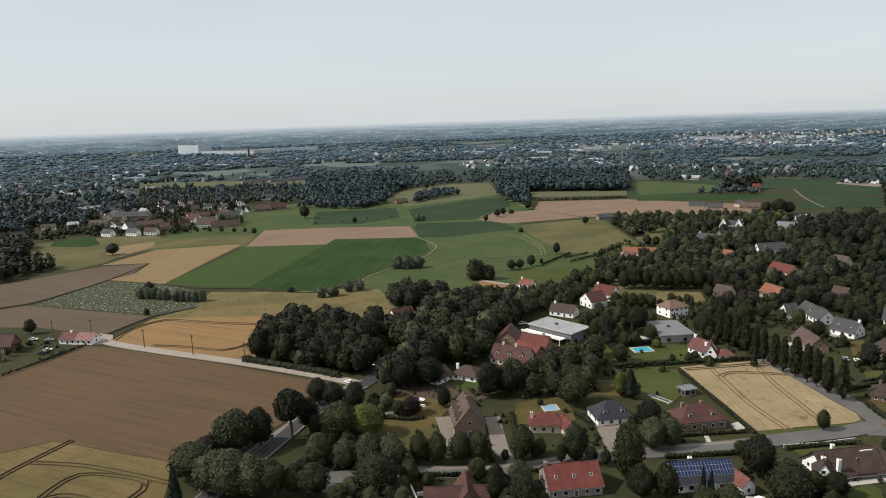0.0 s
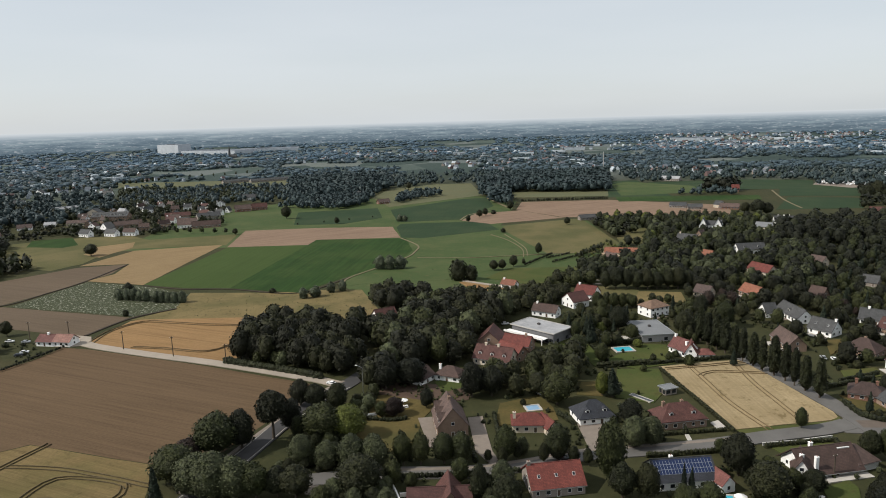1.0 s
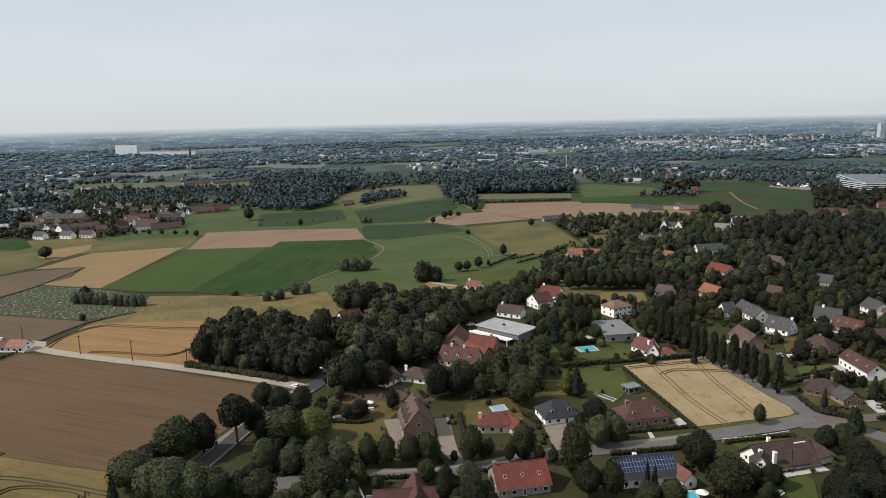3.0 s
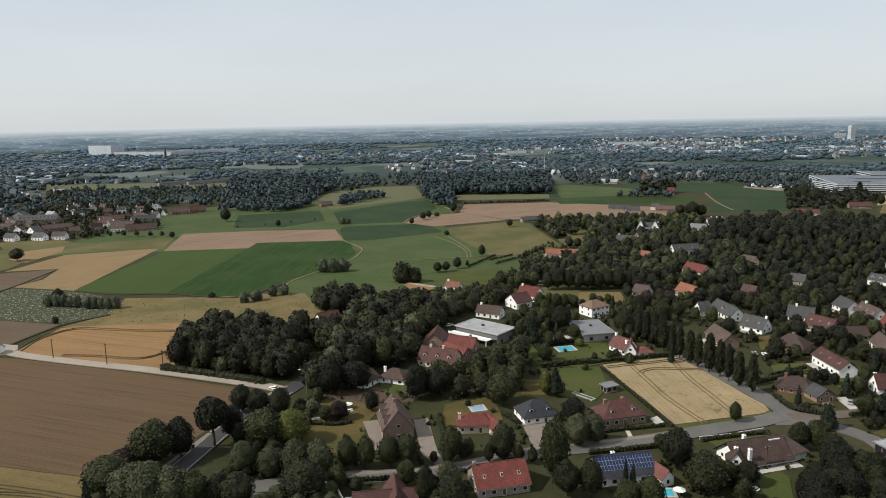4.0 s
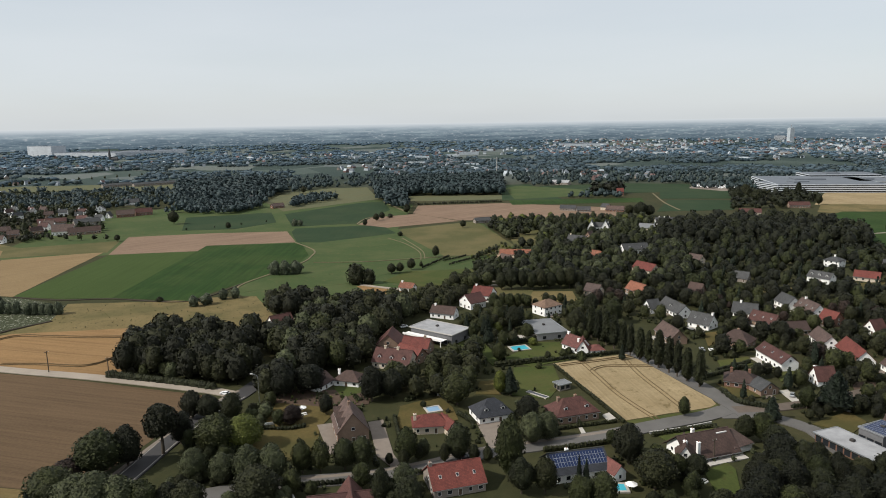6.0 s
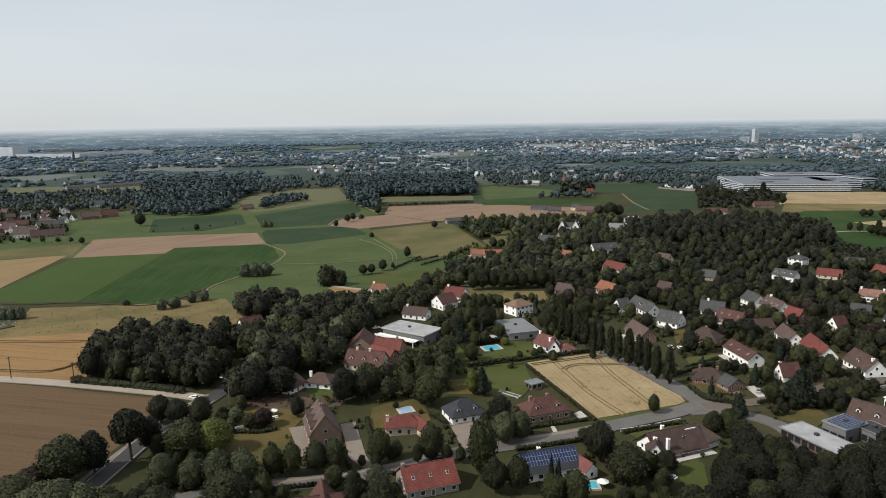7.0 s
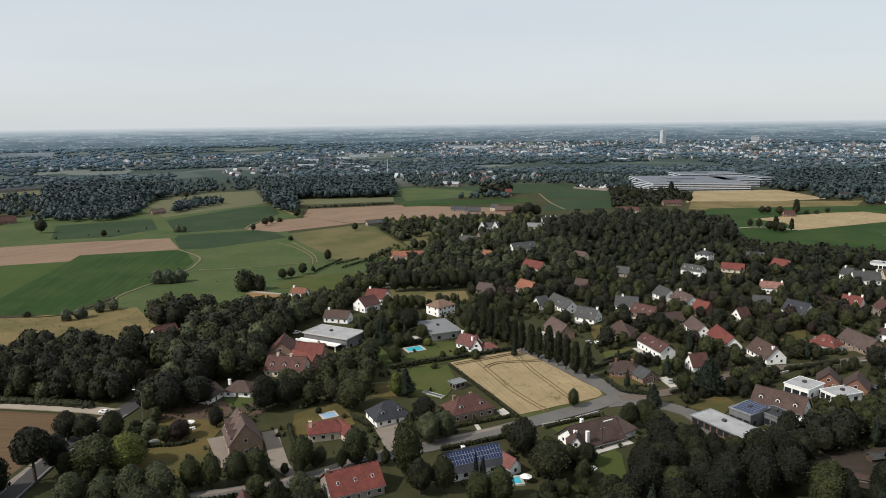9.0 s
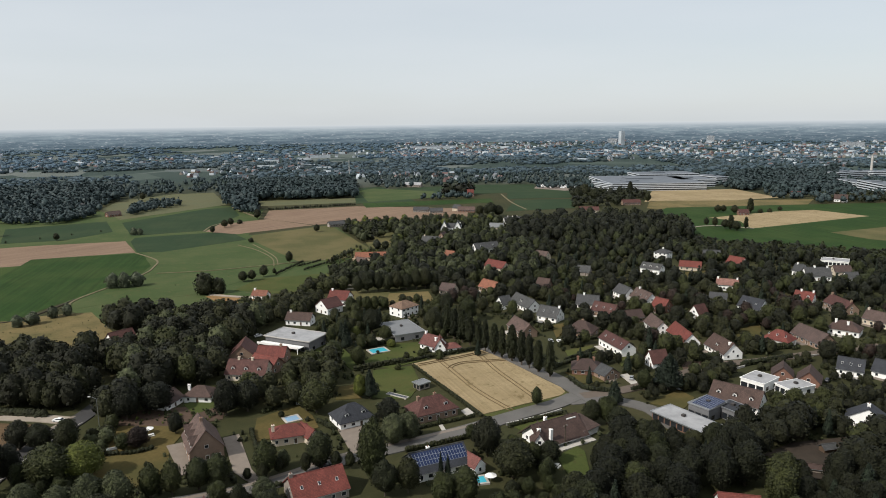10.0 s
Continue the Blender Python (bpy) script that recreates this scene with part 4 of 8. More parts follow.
def flat_block(ob, m, w, d, h, z0=0.0, wall="white_render", roof="flat_grey", over=0.3, glazed=True, name="wall", band=0.45, trim=""):
    sub(name, Solid().box(0, 0, z0, w, d, h - 0.02).mesh("wall", wall), ob, m)
    o, e = over, over - 0.25
    r = Solid().loft([(-o, -o, w + o, d + o, h - 0.02), (-o, -o, w + o, d + o, h + band), (-e, -e, w + e, d + e, h + band), (-e, -e, w + e, d + e, h + 0.25)], [1, 1, 1])
    roof_ob = sub("roof", r.mesh("roof", roof, trim or ("white_render" if wall == "white_render" else "steel")), ob, m)
    if w > 7:
        sub("roof_vent", Solid().loft([(w * 0.4, d * 0.5, w * 0.4 + 1.4, d * 0.5 + 1.2, h + 0.25), (w * 0.4, d * 0.5, w * 0.4 + 1.4, d * 0.5 + 1.2, h + 1.0), (w * 0.4 + 0.3, d * 0.5 + 0.3, w * 0.4 + 1.1, d * 0.5 + 0.9, h + 1.25)]).mesh("roof_vent", "frame_dark"), ob, m)
    if glazed:
        count = max(2, int(w / 2.6))
        for k in range(count):
            window(ob, m, (k + 0.5) * w / count, 0, z0 + 0.35, 0, w / count - 0.5, min(2.3, h - z0 - 0.7), True)
        for k in range(2):
            window(ob, m, 0, (k + 0.5) * d / 2, z0 + 0.6, -90, 1.8, 1.6, True)
            window(ob, m, w, (k + 0.5) * d / 2, z0 + 0.6, 90, 1.8, 1.6, True)
    p = [ob.matrix_basis @ m @ Vector(q) for q in ((-1, -1, 0), (w + 1, -1, 0), (w + 1, d + 1, 0), (-1, d + 1, 0))]
    HOUSES.append([(q.x, q.y) for q in p])
    return roof_ob


def flat_house(label, a, b, d, h, wall="white_render", roof="flat_grey", **more):
    ob = thing("flat_roofed_house", label, "house", frame_of(a, b))
    flat_block(ob, Matrix(), math.hypot(b[0] - a[0], b[1] - a[1]), d * 1.35, h, 0, wall, roof, **more)
    return ob


PANEL = []


def solar(parent, m, cols, rows, pw=1.0, ph=1.65):
    """A field of panels from the origin of m, columns along x, rows along y."""
    if not PANEL:
        s = Solid().box(0.01, 0.01, 0, pw - 0.02, ph - 0.02, 0.05, 1).box(0.05, 0.05, 0.05, pw - 0.06, ph - 0.06, 0.06)
        PANEL.append(s.mesh("solar_panel", "solar_cell", "steel"))
    for i in range(cols):
        for j in range(rows):
            sub("solar_panel", PANEL[0], parent, m @ pose(i * pw, j * ph, 0))


# the houses nearest to the eye
h1 = house("brown brick manor with steep mauve tiled roof and dormers", (0.6, 231.6), (11.6, 232.8), 18, 4.4, 7.2, axis="across", wall="brick_brown", roof="tile_mauve", side_dorm=3, chim=[(0.5, 0.55)])
h2 = house("cream bungalow with orange-red hipped roof", (27.6, 234.1), (40.6, 233.2), 10, 3, 3.2, "hip", wall="cream_render", roof="tile_red", chim=[(0.06, 0.4)])
wing(h2, (39.6, 230.6), (44.2, 232.2), 7, 2.6, 2.2, axis="across", wall="cream_render", roof="tile_red")
h3 = house("white villa with blue-grey slate hipped roof and dormer", (52.8, 237.5), (66.0, 239.5), 12.5, 2.6, 5.4, "hip", roof="slate_blue", dorm=2)
h4 = house("brown brick villa with wine-red hipped roof", (80.6, 231.2), (97.6, 233.4), 12, 3.2, 5.2, "hip", wall="brick_brown", roof="tile_wine", dorm=2, chim=[(0.65, 0.7), (0.2, 0.6)])
h5 = house("long farmhouse with worn red tiled roof", (28.0, 189.7), (44.2, 191.6), 10.5, 3, 4.4, wall="brick_grey", roof="tile_red", skylights=3, chim=[(0.03, 0.5)])
h6 = house("low house with wine-red tiled gables", (-8.8, 184.0), (9.6, 184.2), 8, 2.4, 3.0, wall="brick_brown", roof="tile_wine")
wing(h6, (0.2, 183.4), (7.0, 183.6), 10, 2.4, 4.0, axis="across", wall="brick_brown", roof="tile_wine")
h7 = house("white house with solar panels on a dark roof", (65.8, 191.0), (84.4, 191.9), 10, 3, 4.0, roof="slate_blue", chim=[(0.35, 0.55)])
wing(h7, (84.2, 188.2), (88.6, 189.5), 8, 2.8, 2.2, axis="across", roof="tile_rose")
h8 = house("white villa with long brown tiled roof and white chimneys", (112.6, 194.2), (131.0, 197.0), 10, 2.4, 4.6, over=1.2, roof="tile_brown", chim=[(0.02, 0.25), (0.2, 0.05), (0.45, 0.8)], win=1)
wing(h8, (108.6, 195.0), (113.2, 192.8), 8, 2.8, 3.6, axis="across", wall="white_render", roof="tile_brown", chim=[])
wing(h8, (130.5, 197.2), (138.6, 199.8), 9, 2.6, 3.6, "hip", roof="tile_mauve", wall="white_render", win=0)
sub("terrace", Solid().box(5.5, -3.4, 0, 21.0, -0.2, 0.35).mesh("terrace", "paving_pale"), h8)
sub("skylight", Solid().box(14.0, 4.6, 5.2, 18.2, 6.4, 6.7).mesh("skylight", "frame_white"), h8)
h9 = house("large red-roofed villa round a courtyard", (33.6, 325.5), (45.4, 318.6), 10, 3.5, 4.0, wall="brick_brown", roof="tile_red", chim=[(0.8, 0.5)])
wing(h9, (22.0, 330.0), (33.0, 327.0), 11, 3.5, 4.6, axis="across", wall="brick_brown", roof="tile_wine")
wing(h9, (18.2, 307.5), (33.8, 298.5), 8.5, 3.2, 4.6, wall="cream_render", roof="tile_wine", dorm=3, chim=[(0.25, 0.5), (0.6, 0.5)])
wing(h9, (38.0, 306.0), (45.0, 311.8), 11, 3, 3.6, axis="across", wall="brick_brown", roof="tile_red")
h12 = house("white villa with pale pink tiled roof", (111.8, 314.5), (116.5, 304.5), 9, 3, 4.4, roof="tile_rose", chim=[(0.05, 0.5), (0.8, 0.3)])
wing(h12, (115.5, 304.2), (120.5, 302.2), 6, 2.8, 4.0, axis="across", roof="tile_rose")
wing(h12, (121.8, 301.8), (128.4, 301.6), 6, 2.4, 1.6, "hip", roof="tile_rose")
h13 = house("low white cottage with grey-brown tiled roof", (0.4, 288.7), (10.5, 283.7), 10, 2.6, 3.6, "hip", roof="tile_brown", chim=[(0.1, 0.4)])
wing(h13, (-6.0, 281.7), (0.4, 289.9), 7, 2.4, 2.8, roof="tile_brown")
h14 = house("white house with red tiled roofs", (78.0, 404.0), (83.0, 393.5), 13, 4, 4.6, axis="across", roof="tile_wine")
wing(h14, (88.0, 416.0), (98.0, 408.5), 9, 4, 4, roof="tile_red", chim=[(0.1, 0.5)])
house("long white house with brown tiled roof", (57.0, 383.5), (69.0, 375.5), 9, 3.2, 3.6, roof="tile_brown", chim=[(0.12, 0.5)])
house("white two-storey house with orange hipped roof", (121.0, 370.0), (133.0, 375.5), 12, 5.2, 3.6, "hip", roof="tile_tan")
farm = house("small white farm with red and pale roofs beside the lane", (-209.0, 358.0), (-199.4, 356.0), 9, 2.6, 3.0, roof="tile_rose", chim=[(0.5, 0.5)])
wing(farm, (-199.2, 356.0), (-189.8, 354.1), 6.3, 2.8, 2.6, roof="tile_pink", doors=False)
house("house with dark red roof among the trees", (-30.2, 377.3), (-19.6, 383.0), 10, 3, 4.4, roof="tile_wine")
house("red-roofed farmhouse by the paddock", (46.5, 452.0), (54.5, 445.5), 7, 2.6, 3.0, roof="tile_orange", chim=[(0.1, 0.5)])
house("long low house with orange-red roof", (139.9, 545.3), (166.2, 536.1), 9, 3, 3.6, wall="cream_render", roof="tile_orange")
tg = house("white villa with two gables and pale roof", (263.6, 661.5), (277.7, 650.2), 9, 4, 4.0, roof="slate_grey", chim=[(0.05, 0.5), (0.95, 0.5)])
wing(tg, (258.6, 655.3), (264.8, 652.3), 9, 4, 6.5, axis="across", roof="slate_grey")
wing(tg, (270.5, 649.5), (277.2, 646.2), 9, 4, 6.5, axis="across", roof="slate_grey")
house("mauve gabled house behind garden trees", (235.3, 604.0), (239.4, 598.5), 8, 4, 5, axis="across", wall="brick_brown", roof="tile_mauve")
house("long pale grey-roofed house", (305.8, 640.7), (317.0, 630.9), 10, 4, 4, wall="cream_render", roof="flat_grey")
house("white gabled house at the wood's edge", (340.4, 669.3), (347.1, 661.1), 10, 4, 5, roof="slate_grey", chim=[(0.5, 0.5)])
house("small house with orange roof in the trees", (208.4, 523.0), (212.8, 515.6), 8, 3, 4, wall="brick_brown", roof="tile_orange")
house("brown house with steep roof by the plot", (133.3, 524.9), (137.9, 515.4), 8, 3, 4.5, wall="brick_brown", roof="tile_mauve")
house("brown outbuilding in a field corner", (162.5, 736.6), (181.6, 740.9), 8, 3, 3, wall="brick_grey", roof="slate_grey")

# villas beyond the street
house("brick bungalow with dark brown hipped roof", (160.8, 252.9), (171.4, 246.0), 11, 2.8, 3.8, "hip", wall="brick_red", roof="tile_brown", chim=[(0.2, 0.6), (0.75, 0.6)])
house("dark slate-roofed garage among garden trees", (169.2, 240.3), (177.6, 241.1), 8, 2.5, 3.0, axis="across", wall="brick_brown", roof="slate_grey")
house("long white terrace house with wine roof", (195.8, 283.6), (194.4, 263.0), 9, 4, 3.4, roof="tile_wine", skylights=3)
house("white gabled cottage with wine-brown roof", (199.0, 251.7), (198.1, 244.5), 9, 2.8, 5.0, axis="across", roof="tile_wine", chim=[(0.4, 0.1)])
house("brick house with mauve tiled roof", (166.0, 325.5), (165.5, 307.8), 10, 3, 4.6, wall="brick_brown", roof="tile_mauve")
house("white gabled villa with grey slate roof", (189.8, 335.6), (196.1, 325.2), 11, 3, 5.0, roof="slate_grey", skylights=2, chim=[(0.95, 0.5)])
house("brown hipped-roof brick house", (188.8, 304.0), (197.2, 292.6), 13, 3, 5.2, "hip", wall="brick_brown", roof="tile_brown", chim=[(0.5, 0.6)])
r7 = house("white villa with grey slate gables", (223.5, 347.7), (232.9, 339.1), 10, 3, 5.0, roof="slate_grey", chim=[(0.3, 0.5)])
house("house with wine-red roof and skylights", (223.6, 332.3), (229.2, 319.2), 10, 3, 4.6, wall="brick_brown", roof="tile_wine", skylights=3)
house("white gabled house with grey roof", (262.6, 365.7), (261.1, 351.8), 10, 3, 4.6, roof="slate_grey")
house("white gabled house with mauve roof and skylights", (264.3, 350.4), (262.1, 333.1), 11, 3, 5.2, roof="tile_mauve", skylights=3, chim=[(0.2, 0.5)])
house("red-roofed brick house among garden trees", (260.4, 325.3), (262.1, 316.3), 10, 3, 5.0, wall="brick_red", roof="tile_red")
house("low brown-roofed house among garden trees", (230.5, 308.5), (241.7, 307.3), 9, 3, 3.6, wall="brick_brown", roof="tile_brown")
house("white gabled house with mauve roof", (236.7, 300.9), (231.5, 284.9), 9, 3, 4.4, roof="tile_mauve")
house("white gabled house with bright red roof", (236.8, 282.5), (229.6, 262.0), 10, 3, 4.8, roof="tile_red")
house("white house with brown roof and white gable", (238.7, 257.0), (235.5, 241.0), 11, 3, 5.2, roof="tile_brown", dorm=1, chim=[(0.9, 0.4)])
house("house with bright red hipped roof and skylights", (272.0, 253.2), (275.9, 241.5), 11, 3, 4.8, "hip", roof="tile_red", skylights=3)
r17 = house("brick house with mauve-brown roofs", (291.7, 253.8), (288.0, 234.3), 11, 3, 4.8, wall="brick_brown", roof="tile_mauve")
house("white villa with brown hipped roof", (315.3, 251.9), (322.1, 239.2), 12, 3, 4.4, "hip", roof="tile_brown", chim=[(0.2, 0.4), (0.6, 0.3)])
house("cream house with mauve roof", (347.0, 256.8), (348.5, 243.2), 10, 3.5, 4.4, wall="cream_render", roof="tile_mauve", chim=[(0.05, 0.5)])
house("white gabled cottage with wine roof", (271.2, 305.5), (272.2, 298.6), 9, 3, 4.8, axis="across", roof="tile_wine")
house("white gabled house with blue-grey roof", (307.0, 305.7), (309.6, 292.2), 12, 3, 5.4, roof="slate_blue", skylights=2)
house("white house with pink roof and tall chimneys", (331.3, 348.7), (340.3, 339.3), 9, 4, 3.4, roof="tile_pink", chim=[(0.05, 0.5), (0.95, 0.5)])
house("house with bright red roof and white gable", (393.5, 405.4), (395.5, 392.7), 10, 3, 5.0, roof="tile_red")
house("long low house with red roof", (351.7, 408.6), (361.7, 397.2), 10, 3, 3.8, wall="cream_render", roof="tile_red", skylights=0)
house("white villa with grey roof and dormers", (320.2, 413.5), (326.4, 399.7), 10, 4, 3.6, roof="slate_grey", dorm=3)
house("white villa on the wood's edge", (363.8, 453.1), (368.3, 442.9), 11, 5.2, 3.0, "hip", roof="slate_grey", chim=[(0.5, 0.5)])
house("white house with dark roof", (412.9, 362.1), (414.3, 355.1), 10, 3.5, 4.4, roof="slate_grey", chim=[(0.2, 0.5)])
r28 = house("white villa with dark roof and three gables", (406.5, 344.5), (420.5, 336.1), 11, 3.5, 5.4, roof="slate_grey", chim=[(0.4, 0.5), (0.9, 0.5)])
house("house with mauve roof", (437.2, 347.0), (448.1, 342.0), 9, 3, 3.8, wall="cream_render", roof="tile_mauve")
house("small white house with grey roof", (425.9, 328.3), (433.4, 324.9), 9, 3, 3.8, roof="slate_grey")
house("house with red roof and white chimneys", (349.3, 304.0), (353.7, 294.6), 10, 3, 4.6, roof="tile_red", dorm=2, chim=[(0.3, 0.5), (0.95, 0.5)])
house("house with wine-red roof", (360.0, 291.7), (353.0, 272.6), 10, 3, 4.6, wall="brick_brown", roof="tile_wine", chim=[(0.05, 0.5), (0.95, 0.5)])
house("white gabled house with dark slate roof", (267.0, 207.3), (272.4, 198.9), 10, 3, 4.4, roof="slate_blue", skylights=3)
house("white gabled house with dark slate roof", (278.2, 199.4), (282.3, 187.9), 10, 3, 4.4, roof="slate_blue")
house("red brick gabled house", (238.6, 203.4), (244.0, 196.2), 12, 3, 4.6, axis="across", wall="brick_red", roof="tile_brown")
house("red brick gabled house", (234.7, 212.4), (240.3, 206.3), 10, 3, 4.0, axis="across", wall="brick_red", roof="tile_brown")
house("long house with brown roof and white dormers", (193.8, 204.9), (202.0, 188.1), 11, 3, 5.4, roof="tile_brown", dorm=3)
house("white gabled house with dark slate roof", (225.6, 170.0), (233.4, 158.7), 8, 2.8, 4.6, axis="across", roof="slate_blue", chim=[(0.5, 0.4)])
house("house with bright red roof under the trees", (134.4, 135.3), (143.1, 129.2), 10, 3, 4.2, roof="tile_red")
house("cream house with slate roof in the wood", (213.3, 590.2), (224.6, 578.1), 10, 4, 4.6, wall="cream_render", roof="slate_grey", chim=[(0.1, 0.5)])
house("white villa with pale grey roofs", (242.2, 532.3), (264.7, 533.5), 11, 4, 4.4, roof="slate_grey", dorm=2)
house("red-roofed villa in the wood", (219.1, 467.5), (225.5, 451.0), 11, 4, 4.6, wall="cream_render", roof="tile_red")
house("house with orange roof", (189.3, 413.1), (193.0, 399.2), 10, 3, 4.6, wall="brick_brown", roof="tile_orange")
house("pale gabled house among garden trees", (161.2, 413.7), (167.2, 406.0), 10, 3, 4.2, wall="cream_render", roof="tile_mauve")
house("white gabled cottage among garden trees", (180.7, 370.0), (181.8, 362.2), 8, 3, 4.6, axis="across", roof="slate_grey")
house("white gabled house with grey roof", (191.3, 371.2), (191.9, 349.3), 10, 3, 4.6, roof="slate_grey", dorm=1)
house("white country house among trees", (340.6, 672.4), (360.1, 668.0), 10, 4, 4, roof="slate_grey", chim=[(0.2, 0.5), (0.7, 0.5)])
house("house with red roof by the big tree", (465.2, 719.0), (485.5, 708.4), 10, 3.5, 4, wall="cream_render", roof="tile_wine")
house("farm with long red roof", (556.5, 757.6), (579.4, 751.0), 10, 3.5, 4, wall="brick_brown", roof="tile_wine")
house("brown-roofed house behind hedges", (224.5, 398.8), (228.9, 391.4), 9, 3, 5, wall="brick_brown", roof="tile_brown")
house("white house half hidden in trees", (275.1, 491.6), (279.7, 481.4), 9, 3, 4, wall="cream_render", roof="tile_mauve")
house("house half hidden in trees", (273.1, 425.3), (279.0, 418.3), 9, 3, 4, wall="brick_grey", roof="slate_grey")
house("grey house half hidden in trees", (397.4, 433.8), (407.7, 426.3), 9, 3, 4, wall="brick_grey", roof="slate_grey")
house("house half hidden in trees", (301.5, 322.7), (307.8, 315.4), 9, 3, 4, wall="brick_grey", roof="slate_grey")
house("small shed with dark grey roof", (175.3, 153.2), (180.4, 153.1), 3.2, 1.9, 1.2, wall="wood_dark", roof="slate_grey", name="garden_shed", category="shed", win=0)
house("small weathered shed among garden trees", (197.8, 155.5), (202.7, 154.7), 3.0, 1.9, 1.0, wall="wood_dark", roof="slate_grey", name="garden_shed", category="shed", win=0)
house("small brown shed among garden trees", (182.4, 148.8), (185.8, 145.8), 3.6, 1.6, 0.7, wall="brick_grey", roof="tile_brown", name="garden_shed", category="shed", win=0)

# solar panels on the white house by the street
d7, r7h = 12.5, 4.32
solar(h7, pose(0.3, 1.6, 3 + 1.6 * r7h / (d7 / 2) + 0.26, math.degrees(math.atan2(r7h, d7 / 2)), 0, 0), 9, 3)
solar(h7, pose(9.4, 1.6, 3 + 1.6 * r7h / (d7 / 2) + 0.26, math.degrees(math.atan2(r7h, d7 / 2)), 0, 0), 9, 3)

# flat-roofed villas
f10 = flat_house("white flat-roofed modern villa on a glazed plinth", (41.5, 349.6), (59.7, 330.3), 11, 5.4, wall="slat_grey", roof="flat_pale", over=0.8, trim="concrete", band=0.5)
sub("terrace", Solid().box(-1, -5.5, 2.9, 24, -0.85, 3.15).box(-1, -5.5, 3.15, 24, -5.3, 4.0).box(-0.6, -5.1, 0, -0.3, -4.8, 2.9).box(23, -5.1, 0, 23.3, -4.8, 2.9).mesh("terrace", "white_render"), f10)
f11 = flat_house("grey flat-roofed modern villa with columns", (102.1, 352.0), (103.5, 328.7), 12, 3.6, wall="grey_render", roof="flat_grey", over=0.7)
flat_house("pale flat-roofed pool house", (91.2, 266.3), (92.5, 262.3), 4, 2.4, wall="brick_grey", roof="flat_grey", over=0.5)
flat_house("white flat-roofed bungalow with glass front", (460.2, 378.1), (471.2, 363.4), 10, 3.6, roof="flat_pale")
f37 = flat_house("white cubic modern villa", (217.8, 212.8), (220.6, 203.2), 9, 4.0, roof="flat_pale", band=0.3)
flat_house("pale flat-roofed modern annex", (226.9, 203.4), (226.8, 195.4), 9.5, 3.4, wall="white_render", roof="flat_pale", band=0.3)
f39 = flat_house("grey concrete cube house with solar panels", (177.9, 198.4), (180.0, 190.0), 8.5, 4.9, wall="slat_grey", roof="flat_grey")
solar(f39, pose(0.8, 0.8, 5.22, 4, 0, 0), 8, 6)
f39b = flat_house("glazed grey cube house", (187.2, 194.0), (188.4, 186.1), 6, 4.3, wall="slat_grey", roof="slate_blue")
flat_house("long low brick house with pale flat roof", (163.2, 200.8), (167.5, 179.1), 7.5, 3, wall="brick_red", roof="flat_pale", over=0.7)
flat_house("white flat annex among garden trees", (188.6, 196.1), (193.0, 185.1), 4, 2.8, roof="flat_pale")


# ---------------------------------------------------------------- trees
T = (1 + 5 ** 0.5) / 2
ICO_V = np.array([(-1, T, 0), (1, T, 0), (-1, -T, 0), (1, -T, 0), (0, -1, T), (0, 1, T), (0, -1, -T), (0, 1, -T), (T, 0, -1), (T, 0, 1), (-T, 0, -1), (-T, 0, 1)]) / math.sqrt(1 + T * T)
ICO_F = np.array([(0, 11, 5), (0, 5, 1), (0, 1, 7), (0, 7, 10), (0, 10, 11), (1, 5, 9), (5, 11, 4), (11, 10, 2), (10, 7, 6), (7, 1, 8),
                  (3, 9, 4), (3, 4, 2), (3, 2, 6), (3, 6, 8), (3, 8, 9), (4, 9, 5), (2, 4, 11), (6, 2, 10), (8, 6, 7), (9, 8, 1)])


def split_once(v, f):
    """Each triangle into four, pushed back onto the unit ball."""
    v, seen, out = [tuple(p) for p in v], {}, []

    def mid(a, b):
        key = (min(a, b), max(a, b))
        if key not in seen:
            p = (np.array(v[a]) + np.array(v[b])) / 2
            v.append(tuple(p / np.linalg.norm(p)))
            seen[key] = len(v) - 1
        return seen[key]
    for a, b, c in f:
        ab, bc, ca = mid(a, b), mid(b, c), mid(c, a)
        out += [(a, ab, ca), (b, bc, ab), (c, ca, bc), (ab, bc, ca)]
    return np.array(v), np.array(out)


BALL_V, BALL_F = split_once(ICO_V, ICO_F)


FINE_V, FINE_F = split_once(BALL_V, BALL_F)
FINEST_V, FINEST_F = split_once(FINE_V, FINE_F)


def girth_of(shape, u):
    """How wide a crown is at the height u of its own, 0 to 1."""
    if shape == "column":
        return min(1.0, (u * 5 + 0.02) ** 0.5) * (1 - u) ** 0.33
    if shape == "cone":
        return min(1.0, (u * 14 + 0.02) ** 0.5) * (1 - u) ** 0.8
    if shape == "layers":
        return min(1.0, (u * 9 + 0.02) ** 0.5) * (1 - u) ** 0.7 * (0.72 + 0.34 * math.sin(u * 52) ** 2)
    return math.sqrt(max(0.0, 1 - (2 * u - 1) ** 2)) * (1.08 - 0.2 * u)


